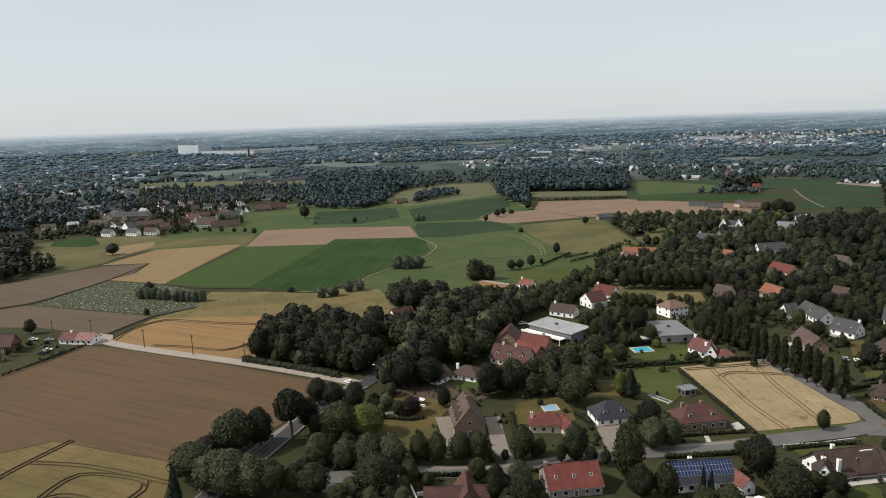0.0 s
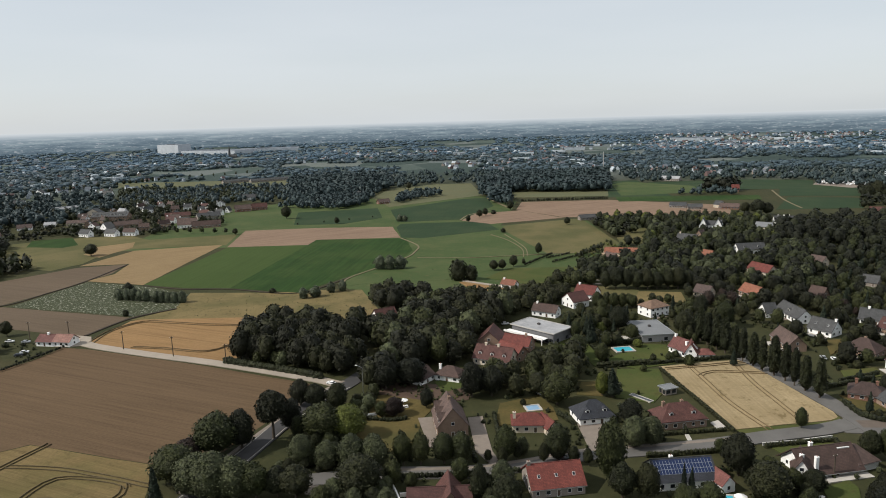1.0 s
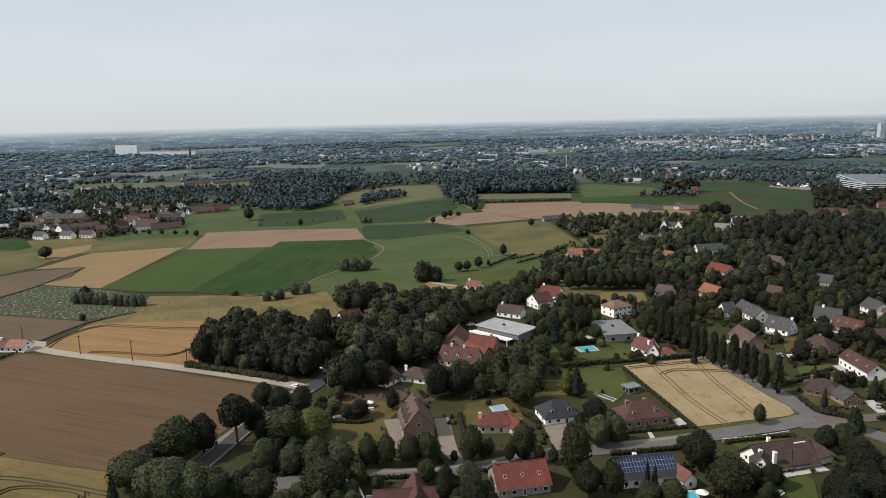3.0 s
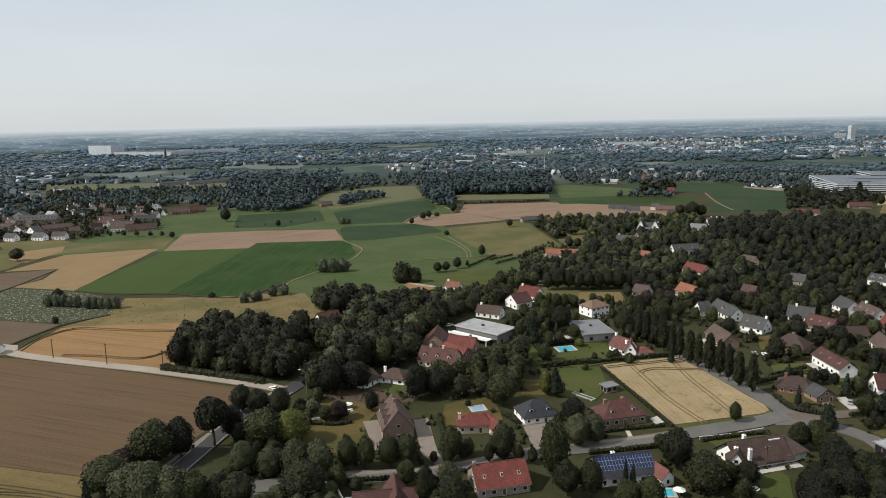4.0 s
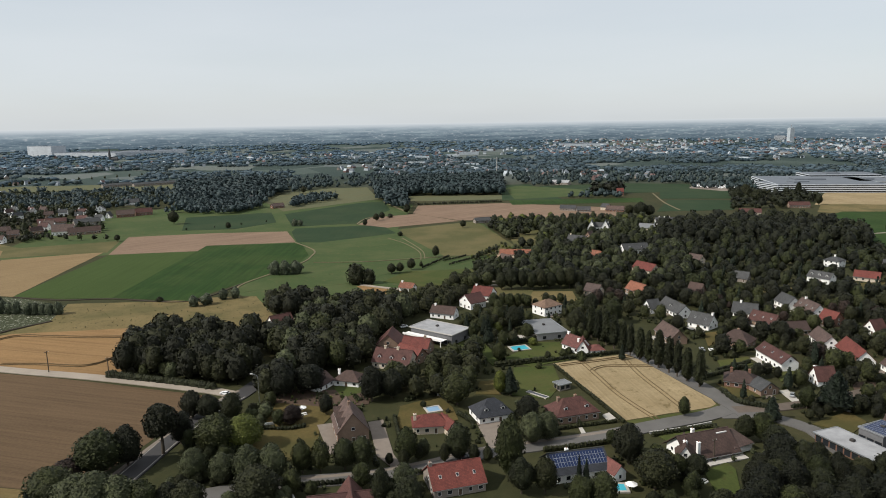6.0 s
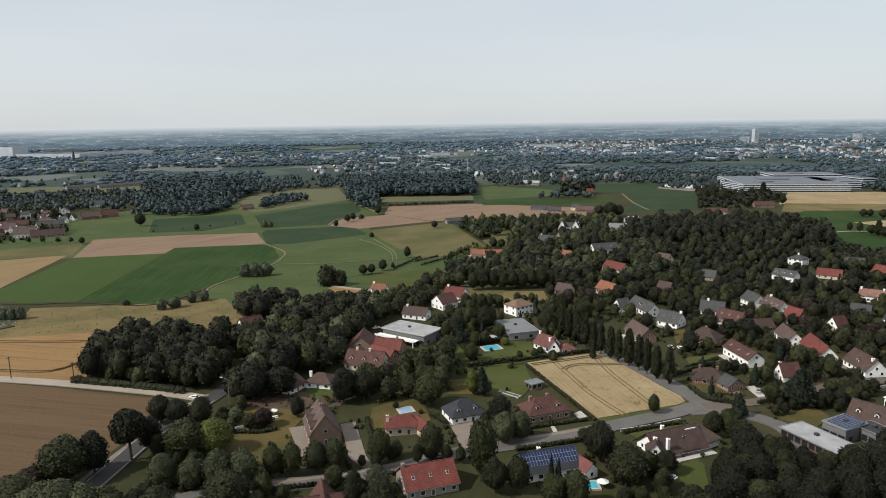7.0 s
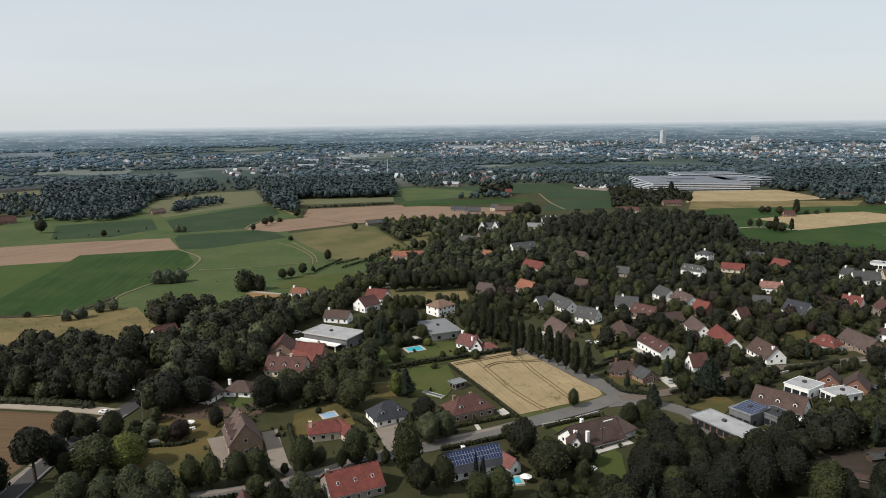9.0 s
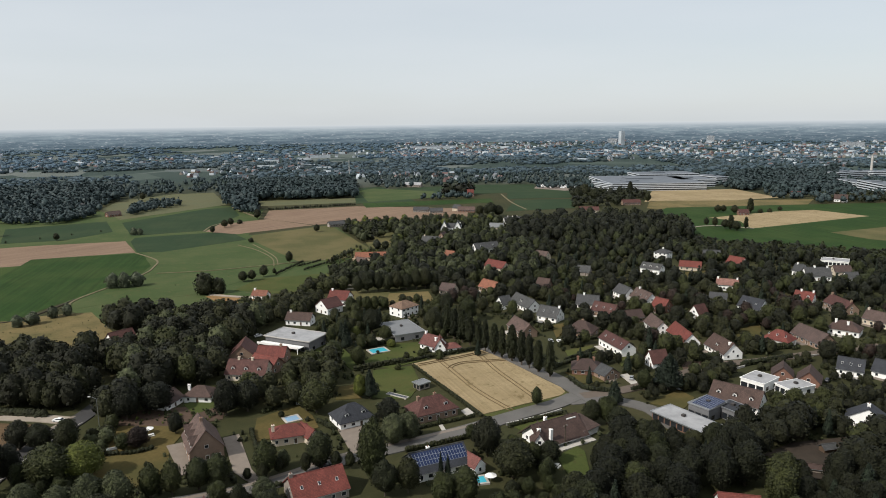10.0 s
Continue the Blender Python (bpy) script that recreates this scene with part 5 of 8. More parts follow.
def lobes_of(rng, count, depth):
    """Boughs of a crown: centres and radii of overlapping masses inside the unit ball."""
    k = np.arange(count) + 0.5
    z = 1 - 2 * k / count
    a = k * 2.39996 + rng.uniform(0, 6.28)
    q = np.sqrt(1 - z * z)
    d = np.stack([q * np.cos(a), q * np.sin(a), z], 1) + rng.normal(0, 0.2, (count, 3))
    d /= np.linalg.norm(d, axis=1)[:, None]
    r = rng.uniform(0.28, 0.54, count) * depth
    lean = 1 + 0.16 * (d @ rng.normal(0, 0.7, 3))
    return d * ((1.05 - r - rng.uniform(0.0, 0.24, count) * depth) * lean)[:, None], r


def reach(d, lobes, floor=0.64):
    """How far the crown goes along each direction, and which bough is met there."""
    c, r = lobes
    along = d @ c.T
    inner = along ** 2 - (c ** 2).sum(1)[None, :] + (r ** 2)[None, :]
    t = np.where(inner > 0, along + np.sqrt(np.maximum(inner, 0)), 0.0)
    best = t.argmax(1)
    return np.maximum(t.max(1), floor), best


def crown_arrays(rng, w, low, h, shape, grade, leaves, size, rough=1.0, boughs=22):
    """Vertices, triangles and the number of core triangles of a leafy crown: a dark inner mass of boughs, and sprays of leaves standing off it."""
    bv, bf = ((ICO_V, ICO_F), (BALL_V, BALL_F), (FINE_V, FINE_F), (FINEST_V, FINEST_F))[grade]
    lobes = lobes_of(rng, boughs, rough)

    def spots(d, k):
        s, best = reach(d, lobes)
        u = 0.5 + 0.5 * d[:, 2]
        q = np.hypot(d[:, 0], d[:, 1]) + 1e-6
        girth = np.array([girth_of(shape, min(1.0, max(0.0, x))) for x in u])
        r = girth * w * s * k
        z = low + (h - low) * (0.5 + (u - 0.5) * (0.35 + 0.65 * s) * (0.88 + 0.12 * k))
        return np.stack([d[:, 0] / q * r, d[:, 1] / q * r, z], 1), d * s[:, None] - lobes[0][best]
    v = spots(bv, np.full(len(bv), 0.87))[0]
    d = rng.standard_normal((leaves, 3))
    d /= np.linalg.norm(d, axis=1)[:, None]
    d = d[d[:, 2] > -0.75]
    p, nrm = spots(d, rng.uniform(0.84, 1.10, len(d)))
    nrm /= np.linalg.norm(nrm, axis=1)[:, None] + 1e-6
    nrm += 0.5 * rng.standard_normal(d.shape)
    nrm /= np.linalg.norm(nrm, axis=1)[:, None]
    a = np.cross(nrm, rng.standard_normal(d.shape))
    a /= np.linalg.norm(a, axis=1)[:, None]
    e = np.cross(nrm, a)
    s = size * rng.uniform(0.5, 1.4, (len(d), 1))
    lv = np.stack([p - a * s * 0.5, p + e * s * 0.4, p + a * s * 0.6, p - e * s * 0.4], 1).reshape(-1, 3)
    q = np.arange(len(d))[:, None] * 4 + len(v)
    return np.concatenate([v, lv]), np.concatenate([bf, q + (0, 1, 2), q + (0, 2, 3)]), len(bf)


def crown_mesh(name, mat, arrays):
    v, f, core = arrays
    me = bpy.data.meshes.new(name)
    me.from_pydata(v.tolist(), [], f.tolist())
    me.materials.append(MATS[mat])
    me.polygons.foreach_set("use_smooth", [k < core for k in range(len(f))])
    return me


def foliage(name, mat, clumps, leaves, size, rng, core=0.8):
    """Small clumps of leaves (centre, radius): rough cores and single leaves about them."""
    cv, cf, lv = [], [], []
    k = 0
    for c, r in clumps:
        c = np.array(c)
        cv.append(c + ICO_V * r * core * (1 + 0.2 * rng.standard_normal((12, 1))))
        cf.append(ICO_F + k)
        k += 12
        d = rng.standard_normal((leaves, 3))
        d /= np.linalg.norm(d, axis=1)[:, None]
        p = c + d * r * rng.uniform(0.8, 1.1, (leaves, 1))
        u = np.cross(d + 0.5 * rng.standard_normal(d.shape), rng.standard_normal(d.shape))
        u /= np.linalg.norm(u, axis=1)[:, None]
        v = np.cross(d, u)
        s = size * rng.uniform(0.6, 1.3, (leaves, 1))
        lv.append(np.stack([p - u * s * 0.5, p + v * s * 0.45, p + u * s * 0.6, p - v * s * 0.45], 1))
    cv, cf, lv = np.concatenate(cv), np.concatenate(cf), np.concatenate(lv).reshape(-1, 3)
    quads = np.arange(len(lv)).reshape(-1, 4) + len(cv)
    me = bpy.data.meshes.new(name)
    me.from_pydata(np.concatenate([cv, lv]).tolist(), [], cf.tolist() + quads.tolist())
    me.materials.append(MATS[mat])
    return me


def limbs(h, spread, rng, girth=0.03, forks=6):
    """A tapered trunk with limbs, for a tree of height h."""
    s = Solid()
    r = h * girth
    s.tube(0, 0, -0.2, h * 0.3, r, r * 0.75, 8)
    s.tube(0, 0, h * 0.3, h * 0.8, r * 0.75, r * 0.2, 7)
    for k in range(forks):
        a, z = 2 * math.pi * k / forks + rng.uniform(-0.4, 0.4), h * rng.uniform(0.22, 0.5)
        e = spread * rng.uniform(0.5, 0.8)
        s.tube(0, 0, z, z + h * rng.uniform(0.12, 0.3), r * 0.45, r * 0.12, 5, 0, e * math.cos(a), e * math.sin(a))
    return s.mesh("trunk", "bark")


MODELS = {}


def model(kind, seed):
    """A tree of nominal height 10 m."""
    key = (kind, seed)
    if key in MODELS:
        return MODELS[key]
    rng = np.random.default_rng(hash_of(kind) * 17 + seed)
    h = 10.0
    if kind in ("oak", "green", "copper", "lime", "willow", "dark", "tall"):
        w = {"oak": 4.3, "green": 4.0, "copper": 4.0, "lime": 3.8, "willow": 4.0, "dark": 3.7, "tall": 3.2}[kind] * rng.uniform(0.88, 1.12)
        low = {"oak": 1.0, "green": 0.7, "copper": 0.6, "lime": 0.5, "willow": 0.1, "dark": 0.6, "tall": 3.6}[kind]
        mat = {"oak": "leaf_oak", "green": "leaf_green", "copper": "leaf_copper", "lime": "leaf_lime", "willow": "leaf_willow", "dark": "leaf_oak_shaded", "tall": "leaf_oak_shaded"}[kind]
        crown = crown_mesh("crown", mat, crown_arrays(rng, w, low, h, "round", 2, 1900, 0.44, 1.05, 40 if kind == "willow" else 32))
        trunk = limbs(h, w, rng)
    elif kind == "poplar":
        crown = crown_mesh("crown", "leaf_poplar", crown_arrays(rng, 1.3, 0.7, h, "column", 2, 1300, 0.34, 0.55, 70))
        trunk = limbs(h, 0.8, rng, 0.02, 4)
    elif kind == "conifer":
        crown = crown_mesh("crown", "leaf_conifer", crown_arrays(rng, 2.4, 0.4, h, "cone", 2, 800, 0.5, 0.9, 34))
        trunk = limbs(h, 1.2, rng, 0.02, 5)
    elif kind == "cedar":
        crown = crown_mesh("crown", "leaf_conifer", crown_arrays(rng, 4.6, 0.8, h, "layers", 3, 1400, 0.55, 0.9, 40))
        trunk = limbs(h, 2.0, rng, 0.03, 9)
    else:   # shrub: wide and low, leaves to the ground
        w = 5.6 * rng.uniform(0.85, 1.15)
        mat = {"bush": "leaf_oak", "bush_green": "leaf_green", "bush_grey": "leaf_grey"}[kind]
        crown = crown_mesh("crown", mat, crown_arrays(rng, w, -1.5, h, "round", 1, 420, 1.1, 1.0, 18))
        trunk = limbs(h * 0.7, w * 0.7, rng, 0.03, 5)
    MODELS[key] = (trunk, crown)
    return MODELS[key]


def hash_of(s):
    return sum(ord(ch) * (i + 3) for i, ch in enumerate(s)) % 997


LABELS = {"tall": "dark tree with a tall bare trunk", "dark": "tall woodland tree with green foliage darkened for shade", "oak": "broad dark green deciduous tree", "green": "full green deciduous tree", "copper": "dark copper-leaved deciduous garden tree",
          "lime": "bright yellow-green leafy tree", "willow": "soft grey-green bushy willow tree", "poplar": "tall slim columnar poplar",
          "conifer": "dark pointed evergreen conifer tree", "cedar": "wide layered dark evergreen cedar", "bush": "low dark green garden shrub", "bush_green": "rounded bright green leafy shrub", "bush_grey": "rounded grey-green leafy shrub"}
TREES = []
pick = random.Random(11)


MASSED = []         # (kind, x, y, height, width, turn) of the trees that merge into woodland


def tree(kind, at, h, wide=1.0, group="", where="", solo=True):
    shrub = kind.startswith("bush")
    wide *= pick.uniform(0.86, 1.16)
    TREES.append((at[0], at[1], {"poplar": 0.14, "conifer": 0.24}.get(kind, 0.6 if shrub else 0.4) * h * wide))
    if not solo:
        MASSED.append((kind, at[0], at[1], h, wide, pick.uniform(0, 360)))
        return None
    trunk, crown = model(kind, pick.randrange(3))
    s = h / 10.0
    m = pose(at[0], at[1], 0, 0, 0, pick.uniform(0, 360)) @ Matrix.Diagonal((s * wide, s * wide, s, 1))
    ob = thing("shrub" if shrub else "tree", (LABELS[kind] + " " + where).strip(), "shrub" if shrub else "tree", m, group)
    sub("stems" if shrub else "trunk", trunk, ob)
    sub("crown", crown, ob)
    return ob


def row(kind, a, b, count, h, wide=1.0, group="", where="", vary=0.15):
    for k in range(count):
        u = (k + 0.5) / count
        tree(kind, (a[0] + (b[0] - a[0]) * u + pick.uniform(-0.6, 0.6), a[1] + (b[1] - a[1]) * u + pick.uniform(-0.6, 0.6)), h * pick.uniform(1 - vary, 1 + vary), wide, group, where)


def near_line(x, y, gap):
    p = np.array((x, y))
    return any(np.min(np.hypot(*(ln - p).T)) < w + gap for ln, w in LINES)


def clear(x, y, r, house_gap=2.5, tree_gap=0.75, front=0.0, h=8.0):
    """Whether a tree of crown radius r may stand at (x, y)."""
    for hp in HOUSES:
        cx, cy = sum(q[0] for q in hp) / 4, sum(q[1] for q in hp) / 4
        rad = math.hypot(hp[0][0] - cx, hp[0][1] - cy)
        d = math.hypot(x - cx, y - cy)
        if d < rad + r + house_gap and (d < rad + house_gap * 0.3 or inside(x, y, hp) or d < rad * 0.8 + r):
            return False
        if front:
            # no tall trees in the camera's sight line to a house
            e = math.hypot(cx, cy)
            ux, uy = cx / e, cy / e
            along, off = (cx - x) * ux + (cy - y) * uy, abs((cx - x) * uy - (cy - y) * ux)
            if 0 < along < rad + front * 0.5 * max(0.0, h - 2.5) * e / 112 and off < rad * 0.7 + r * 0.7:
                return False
    if any(math.hypot(x - tx, y - ty) < (r + tr) * tree_gap for tx, ty, tr in TREES):
        return False
    if any(inside(x, y, f) for f in FIELDS) or any(inside(x, y, f) for f in YARDS):
        return False
    return not near_line(x, y, 0.6 * r + 0.5)


NEAR_STRETCH = 236.0


def wood(corners, tries, low, high, kinds, house_gap=2.5, tree_gap=0.62, front=0.0, where="", group="", seed=1, wide=1.0):
    """Trees scattered over a stretch of the plan; those far out merge into one woodland."""
    rnd = random.Random(seed)
    xs, ys = [c[0] for c in corners], [c[1] for c in corners]
    for k in range(tries):
        x, y = rnd.uniform(min(xs), max(xs)), rnd.uniform(min(ys), max(ys))
        if not inside(x, y, corners):
            continue
        kind = rnd.choice(kinds)
        h = rnd.uniform(low, high)
        if kind.startswith("bush"):
            h *= 0.35
        r = {"poplar": 0.14, "conifer": 0.24}.get(kind, 0.6 if kind.startswith("bush") else 0.4) * h * wide
        if clear(x, y, r, house_gap, tree_gap, front, h):
            tree(kind, (x, y), h, wide, group, where, math.hypot(x, y) < NEAR_STRETCH)


# single trees and rows, nearest first
row("poplar", (131.5, 330.5), (150.8, 251.5), 13, 17.5, 1.18, "poplars along the lane", "beside the lane", 0.1)


def plant(kind, *spots, group="", where=""):
    """Single trees: (x, y, height, spread)."""
    for x, y, h, wide in spots:
        tree(kind, (x, y), h, wide, group, where)


plant("tall", (-58.5, 236.7, 18.5, 1.03))
plant("dark", (-54.0, 244.3, 11.9, 1.20), (-54.0, 266.1, 11.5, 1.17), (-68.4, 230.5, 14.4, 0.93), (-3.3, 259.2, 8.4, 0.81), (15.2, 268.3, 14.9, 1.06), (23.3, 269.2, 13.1, 1.12))
plant("dark", (71.6, 238.5, 9.4, 1.52), (93.6, 198.6, 14.4, 1.01), (-10.0, 284.0, 12.5, 1.50), (-20.4, 279.6, 14.7, 1.12))
plant("oak", (-47.4, 263.9, 10.1, 1.19), (-49.0, 196.9, 9.9, 1.09), (-43.2, 196.0, 10.6, 1.34), (-23.6, 195.1, 13.6, 1.31), (34.5, 257.4, 3.1, 0.95), (54.3, 187.7, 11.7, 0.87))
plant("oak", (61.3, 186.5, 12.1, 0.81), (94.7, 182.1, 13.4, 1.21), (110.3, 186.3, 8.2, 1.07), (139.8, 205.9, 9.8, 1.00), (144.2, 195.2, 10.2, 1.33), (12.1, 187.9, 13.2, 0.53))
plant("oak", (19.6, 183.6, 11.6, 1.05), (-38.7, 260.2, 11.8, 1.13), (44.7, 260.6, 8, 1.0), (94.8, 204.0, 10, 1.0), (150.0, 182.4, 10, 1.0))
plant("green", (-76.4, 225.6, 15.2, 1.26), (-83.9, 208.5, 12.6, 1.32), (-55.3, 196.2, 11.6, 1.34), (-40.7, 234.0, 14.0, 1.28), (-11.1, 213.6, 11.3, 0.90), (-5.3, 213.4, 11.3, 0.86))
plant("green", (2.4, 213.6, 11.0, 0.88), (8.3, 213.3, 10.7, 0.87), (-20.7, 251.9, 6.3, 1.07), (48.1, 257.7, 13.2, 1.26), (22.9, 213.9, 12.4, 0.91), (40.3, 213.3, 12.1, 0.90))
plant("green", (53.3, 196.7, 21.5, 0.61), (54.0, 198.0, 9.6, 0.99), (68.4, 175.4, 10.8, 1.06), (75.1, 174.2, 11.5, 1.00), (145.3, 204.1, 10.9, 1.02), (129.8, 229.1, 8.0, 0.80))
plant("green", (72.4, 338.5, 9, 0.9), (179.0, 226.0, 9, 0.9), (93.5, 211.6, 6, 1.0), (-49.5, 235.6, 9, 1.0))
plant("copper", (-83.3, 220.8, 9.3, 1.30), (-15.9, 253.0, 7.7, 1.31))
plant("willow", (-75.3, 200.5, 12.8, 1.34), (-68.5, 197.2, 14.6, 1.15), (-62.3, 197.4, 12.9, 1.21), (-45.2, 215.8, 11.1, 1.03), (-36.0, 212.7, 9.8, 1.20), (-27.8, 212.0, 11.9, 0.98))
plant("willow", (-20.4, 211.5, 12.1, 0.88), (28.8, 217.7, 6.5, 0.99), (67.1, 219.5, 11.3, 1.05), (73.7, 221.0, 10.5, 0.99))
plant("lime", (-31.3, 235.8, 12.6, 1.24), (67.5, 264.8, 10.7, 0.82), (87.2, 346.4, 6, 1.1))
plant("conifer", (71.2, 262.9, 12.1, 1.47), (159.3, 218.9, 9.9, 1.60), (79.0, 342.5, 11, 1.0), (72.5, 187.9, 11, 0.5), (74.9, 187.8, 9.5, 0.55), (-84.2, 192.6, 14, 0.75))
plant("cedar", (187.9, 221.8, 16.2, 1.12))
plant("bush_green", (92.2, 289.7, 3.5, 1.0), (112.7, 307.6, 3, 1.2), (104.0, 359.7, 5, 1.0))
# the gardens about the pool
plant("green", (67.8, 311.5, 11.2, 1.10), (77.0, 303.3, 9.3, 1.08), (99.7, 333.7, 8.4, 1.06), (80.6, 347.2, 10.5, 0.93), (153.2, 348.6, 14.2, 0.96), where="in the gardens")
plant("conifer", (77.3, 326.9, 15.2, 0.94), (133.3, 292.7, 8.1, 0.99), where="in the gardens")
plant("oak", (97.1, 349.1, 14.0, 0.86), (127.5, 338.0, 12.9, 0.83), (147.6, 366.8, 13.2, 0.76), where="in the gardens")
plant("bush", (100.9, 303.6, 3.3, 1.18), where="in the gardens")
plant("bush_green", (114.7, 296.2, 4.9, 0.99), (108.7, 303.7, 3.9, 1.01), where="in the gardens")
plant("lime", (99.3, 322.6, 4.1, 1.48), where="in the gardens")
# small street trees
plant("oak", (16.8, 213.4, 4.6, 0.9), (21.2, 210.3, 7.1, 0.72), (26.7, 214.0, 5.9, 0.75), (35.0, 211.0, 7.4, 0.7), (39.5, 211.8, 7.2, 0.72), (44.6, 210.1, 6.4, 0.7), (49.0, 208.6, 6.0, 0.75), group="street trees", where="at the pavement")
# shrubs and trees out in the fields
for q, kind, hh, ww in (((-38.5, 523.5), "bush_grey", 11, 0.85), ((-30.4, 521.2), "bush_grey", 11.5, 0.85), ((-22.5, 523.0), "bush_grey", 10.5, 0.85), ((19.6, 478.5), "bush", 15, 0.85), ((28.5, 477.0), "bush", 11, 0.8),
                        ((47.0, 505.6), "oak", 8, 1.0), ((53.4, 506.6), "oak", 8, 0.9), ((62.9, 515.2), "oak", 9, 1.0), ((72.1, 526.3), "bush", 4, 1), ((89.2, 559.8), "oak", 10, 0.8), ((-32.2, 775.9), "bush_grey", 8, 1.0),
                        ((-26.5, 774.6), "bush_grey", 7, 0.9), ((-101.9, 769.7), "oak", 8, 0.85), ((-168.2, 825.1), "oak", 16, 0.9), ((-199.9, 715.8), "oak", 7, 1.0), ((72.8, 675.6), "bush", 5, 1.1), ((143.2, 712.3), "oak", 8, 0.9),
                        ((-106.5, 458.7), "bush", 3.5, 1.3), ((-184.9, 412.4), "bush", 4, 1.0), ((-302.6, 620.2), "oak", 11, 1.2), ((-82.4, 440.6), "bush_grey", 7.5, 1.0), ((-75.6, 444.1), "bush_grey", 7.5, 1.0), ((-66.6, 455.1), "bush_grey", 7.5, 1.0), ((-59.3, 457.3), "bush_grey", 7.5, 1.0),
                        ((43.0, 750.5), "oak", 8, 0.8), ((58.0, 786.8), "oak", 9, 1.0), ((65.5, 799.2), "oak", 9, 1.0), ((76.4, 811.2), "bush", 5, 1.3), ((99.9, 841.3), "oak", 12, 0.9), ((-235.9, 377.9), "oak", 9, 1.0), ((-30.3, 1131.6), "oak", 12, 0.9),
                        ((525.1, 571.2), "oak", 9, 0.8), ((527.3, 561.3), "oak", 11, 0.8), ((528.1, 547.9), "oak", 10, 1.0), ((527.7, 539.8), "poplar", 16, 1.8), ((527.3, 531.8), "oak", 10, 1.0), ((543.9, 536.0), "poplar", 13, 1.6),
                        ((613.9, 650.1), "oak", 9, 1.0), ((619.8, 647.1), "oak", 9, 1.0), ((623.9, 633.4), "oak", 10, 1.1), ((630.8, 629.9), "bush", 5, 1.2), ((643.9, 629.0), "poplar", 18, 1.9), ((653.7, 624.1), "bush", 5, 1.4), ((667.5, 622.9), "bush", 5, 1.4), ((686.2, 625.3), "oak", 6, 1.0),
                        ((543.2, 828.6), "oak", 24, 1.15), ((542.3, 803.6), "oak", 20, 1.1), ((526.4, 820.7), "oak", 20, 1.0), ((639.2, 854.4), "poplar", 22, 1.8), ((568.6, 808.4), "oak", 12, 1.0), ((607.5, 772.7), "oak", 14, 0.8), ((560.1, 774.6), "oak", 12, 1),
                        ((353.8, 737.0), "oak", 17, 1.2), ((345.9, 748.9), "oak", 13, 1.2), ((362.7, 734.6), "oak", 14, 1.1)):
    tree(kind, q, hh, ww, "", "out in the fields")
row("bush_grey", (-208.4, 454.9), (-183.8, 447.4), 5, 8.0, 0.8, "shrubs along the ditch", "along the ditch", 0.1)
row("bush_grey", (-180.3, 444.0), (-158.8, 440.0), 5, 8.0, 0.75, "shrubs along the ditch", "along the ditch", 0.1)
tree("oak", (-202.6, 460.2), 10, 0.9, "", "along the ditch")

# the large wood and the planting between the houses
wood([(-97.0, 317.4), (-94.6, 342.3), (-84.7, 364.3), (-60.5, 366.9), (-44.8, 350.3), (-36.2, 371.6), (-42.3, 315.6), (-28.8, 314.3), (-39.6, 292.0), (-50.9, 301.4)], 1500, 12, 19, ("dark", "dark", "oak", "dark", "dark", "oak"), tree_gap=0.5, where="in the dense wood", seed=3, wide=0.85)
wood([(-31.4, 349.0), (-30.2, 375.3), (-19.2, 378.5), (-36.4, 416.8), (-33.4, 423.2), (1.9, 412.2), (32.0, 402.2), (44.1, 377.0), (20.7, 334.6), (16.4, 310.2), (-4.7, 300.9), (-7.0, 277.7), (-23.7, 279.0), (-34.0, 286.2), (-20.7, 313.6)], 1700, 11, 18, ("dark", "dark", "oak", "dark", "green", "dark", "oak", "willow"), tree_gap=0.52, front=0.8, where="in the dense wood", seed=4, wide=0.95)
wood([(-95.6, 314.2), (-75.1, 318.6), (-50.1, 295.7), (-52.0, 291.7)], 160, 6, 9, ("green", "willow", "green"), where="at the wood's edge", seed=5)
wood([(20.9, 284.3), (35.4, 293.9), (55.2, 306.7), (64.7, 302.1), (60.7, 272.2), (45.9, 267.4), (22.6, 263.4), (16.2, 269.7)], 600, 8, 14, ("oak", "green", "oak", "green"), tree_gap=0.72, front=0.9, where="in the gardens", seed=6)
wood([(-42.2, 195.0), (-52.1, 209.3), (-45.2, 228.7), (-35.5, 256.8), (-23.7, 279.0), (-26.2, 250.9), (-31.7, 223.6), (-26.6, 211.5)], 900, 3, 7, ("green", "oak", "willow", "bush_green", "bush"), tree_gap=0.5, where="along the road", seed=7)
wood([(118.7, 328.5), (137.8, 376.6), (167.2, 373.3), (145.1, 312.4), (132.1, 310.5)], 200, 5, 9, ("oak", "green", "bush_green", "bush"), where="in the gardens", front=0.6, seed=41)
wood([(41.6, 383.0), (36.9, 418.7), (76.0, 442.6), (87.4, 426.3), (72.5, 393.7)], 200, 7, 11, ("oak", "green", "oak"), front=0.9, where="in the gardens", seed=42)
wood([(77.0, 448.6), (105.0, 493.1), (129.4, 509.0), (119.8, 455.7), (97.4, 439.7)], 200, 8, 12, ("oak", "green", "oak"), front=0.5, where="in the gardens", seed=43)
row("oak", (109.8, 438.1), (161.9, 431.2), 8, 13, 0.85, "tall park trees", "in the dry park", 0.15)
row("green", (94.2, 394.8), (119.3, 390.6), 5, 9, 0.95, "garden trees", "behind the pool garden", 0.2)
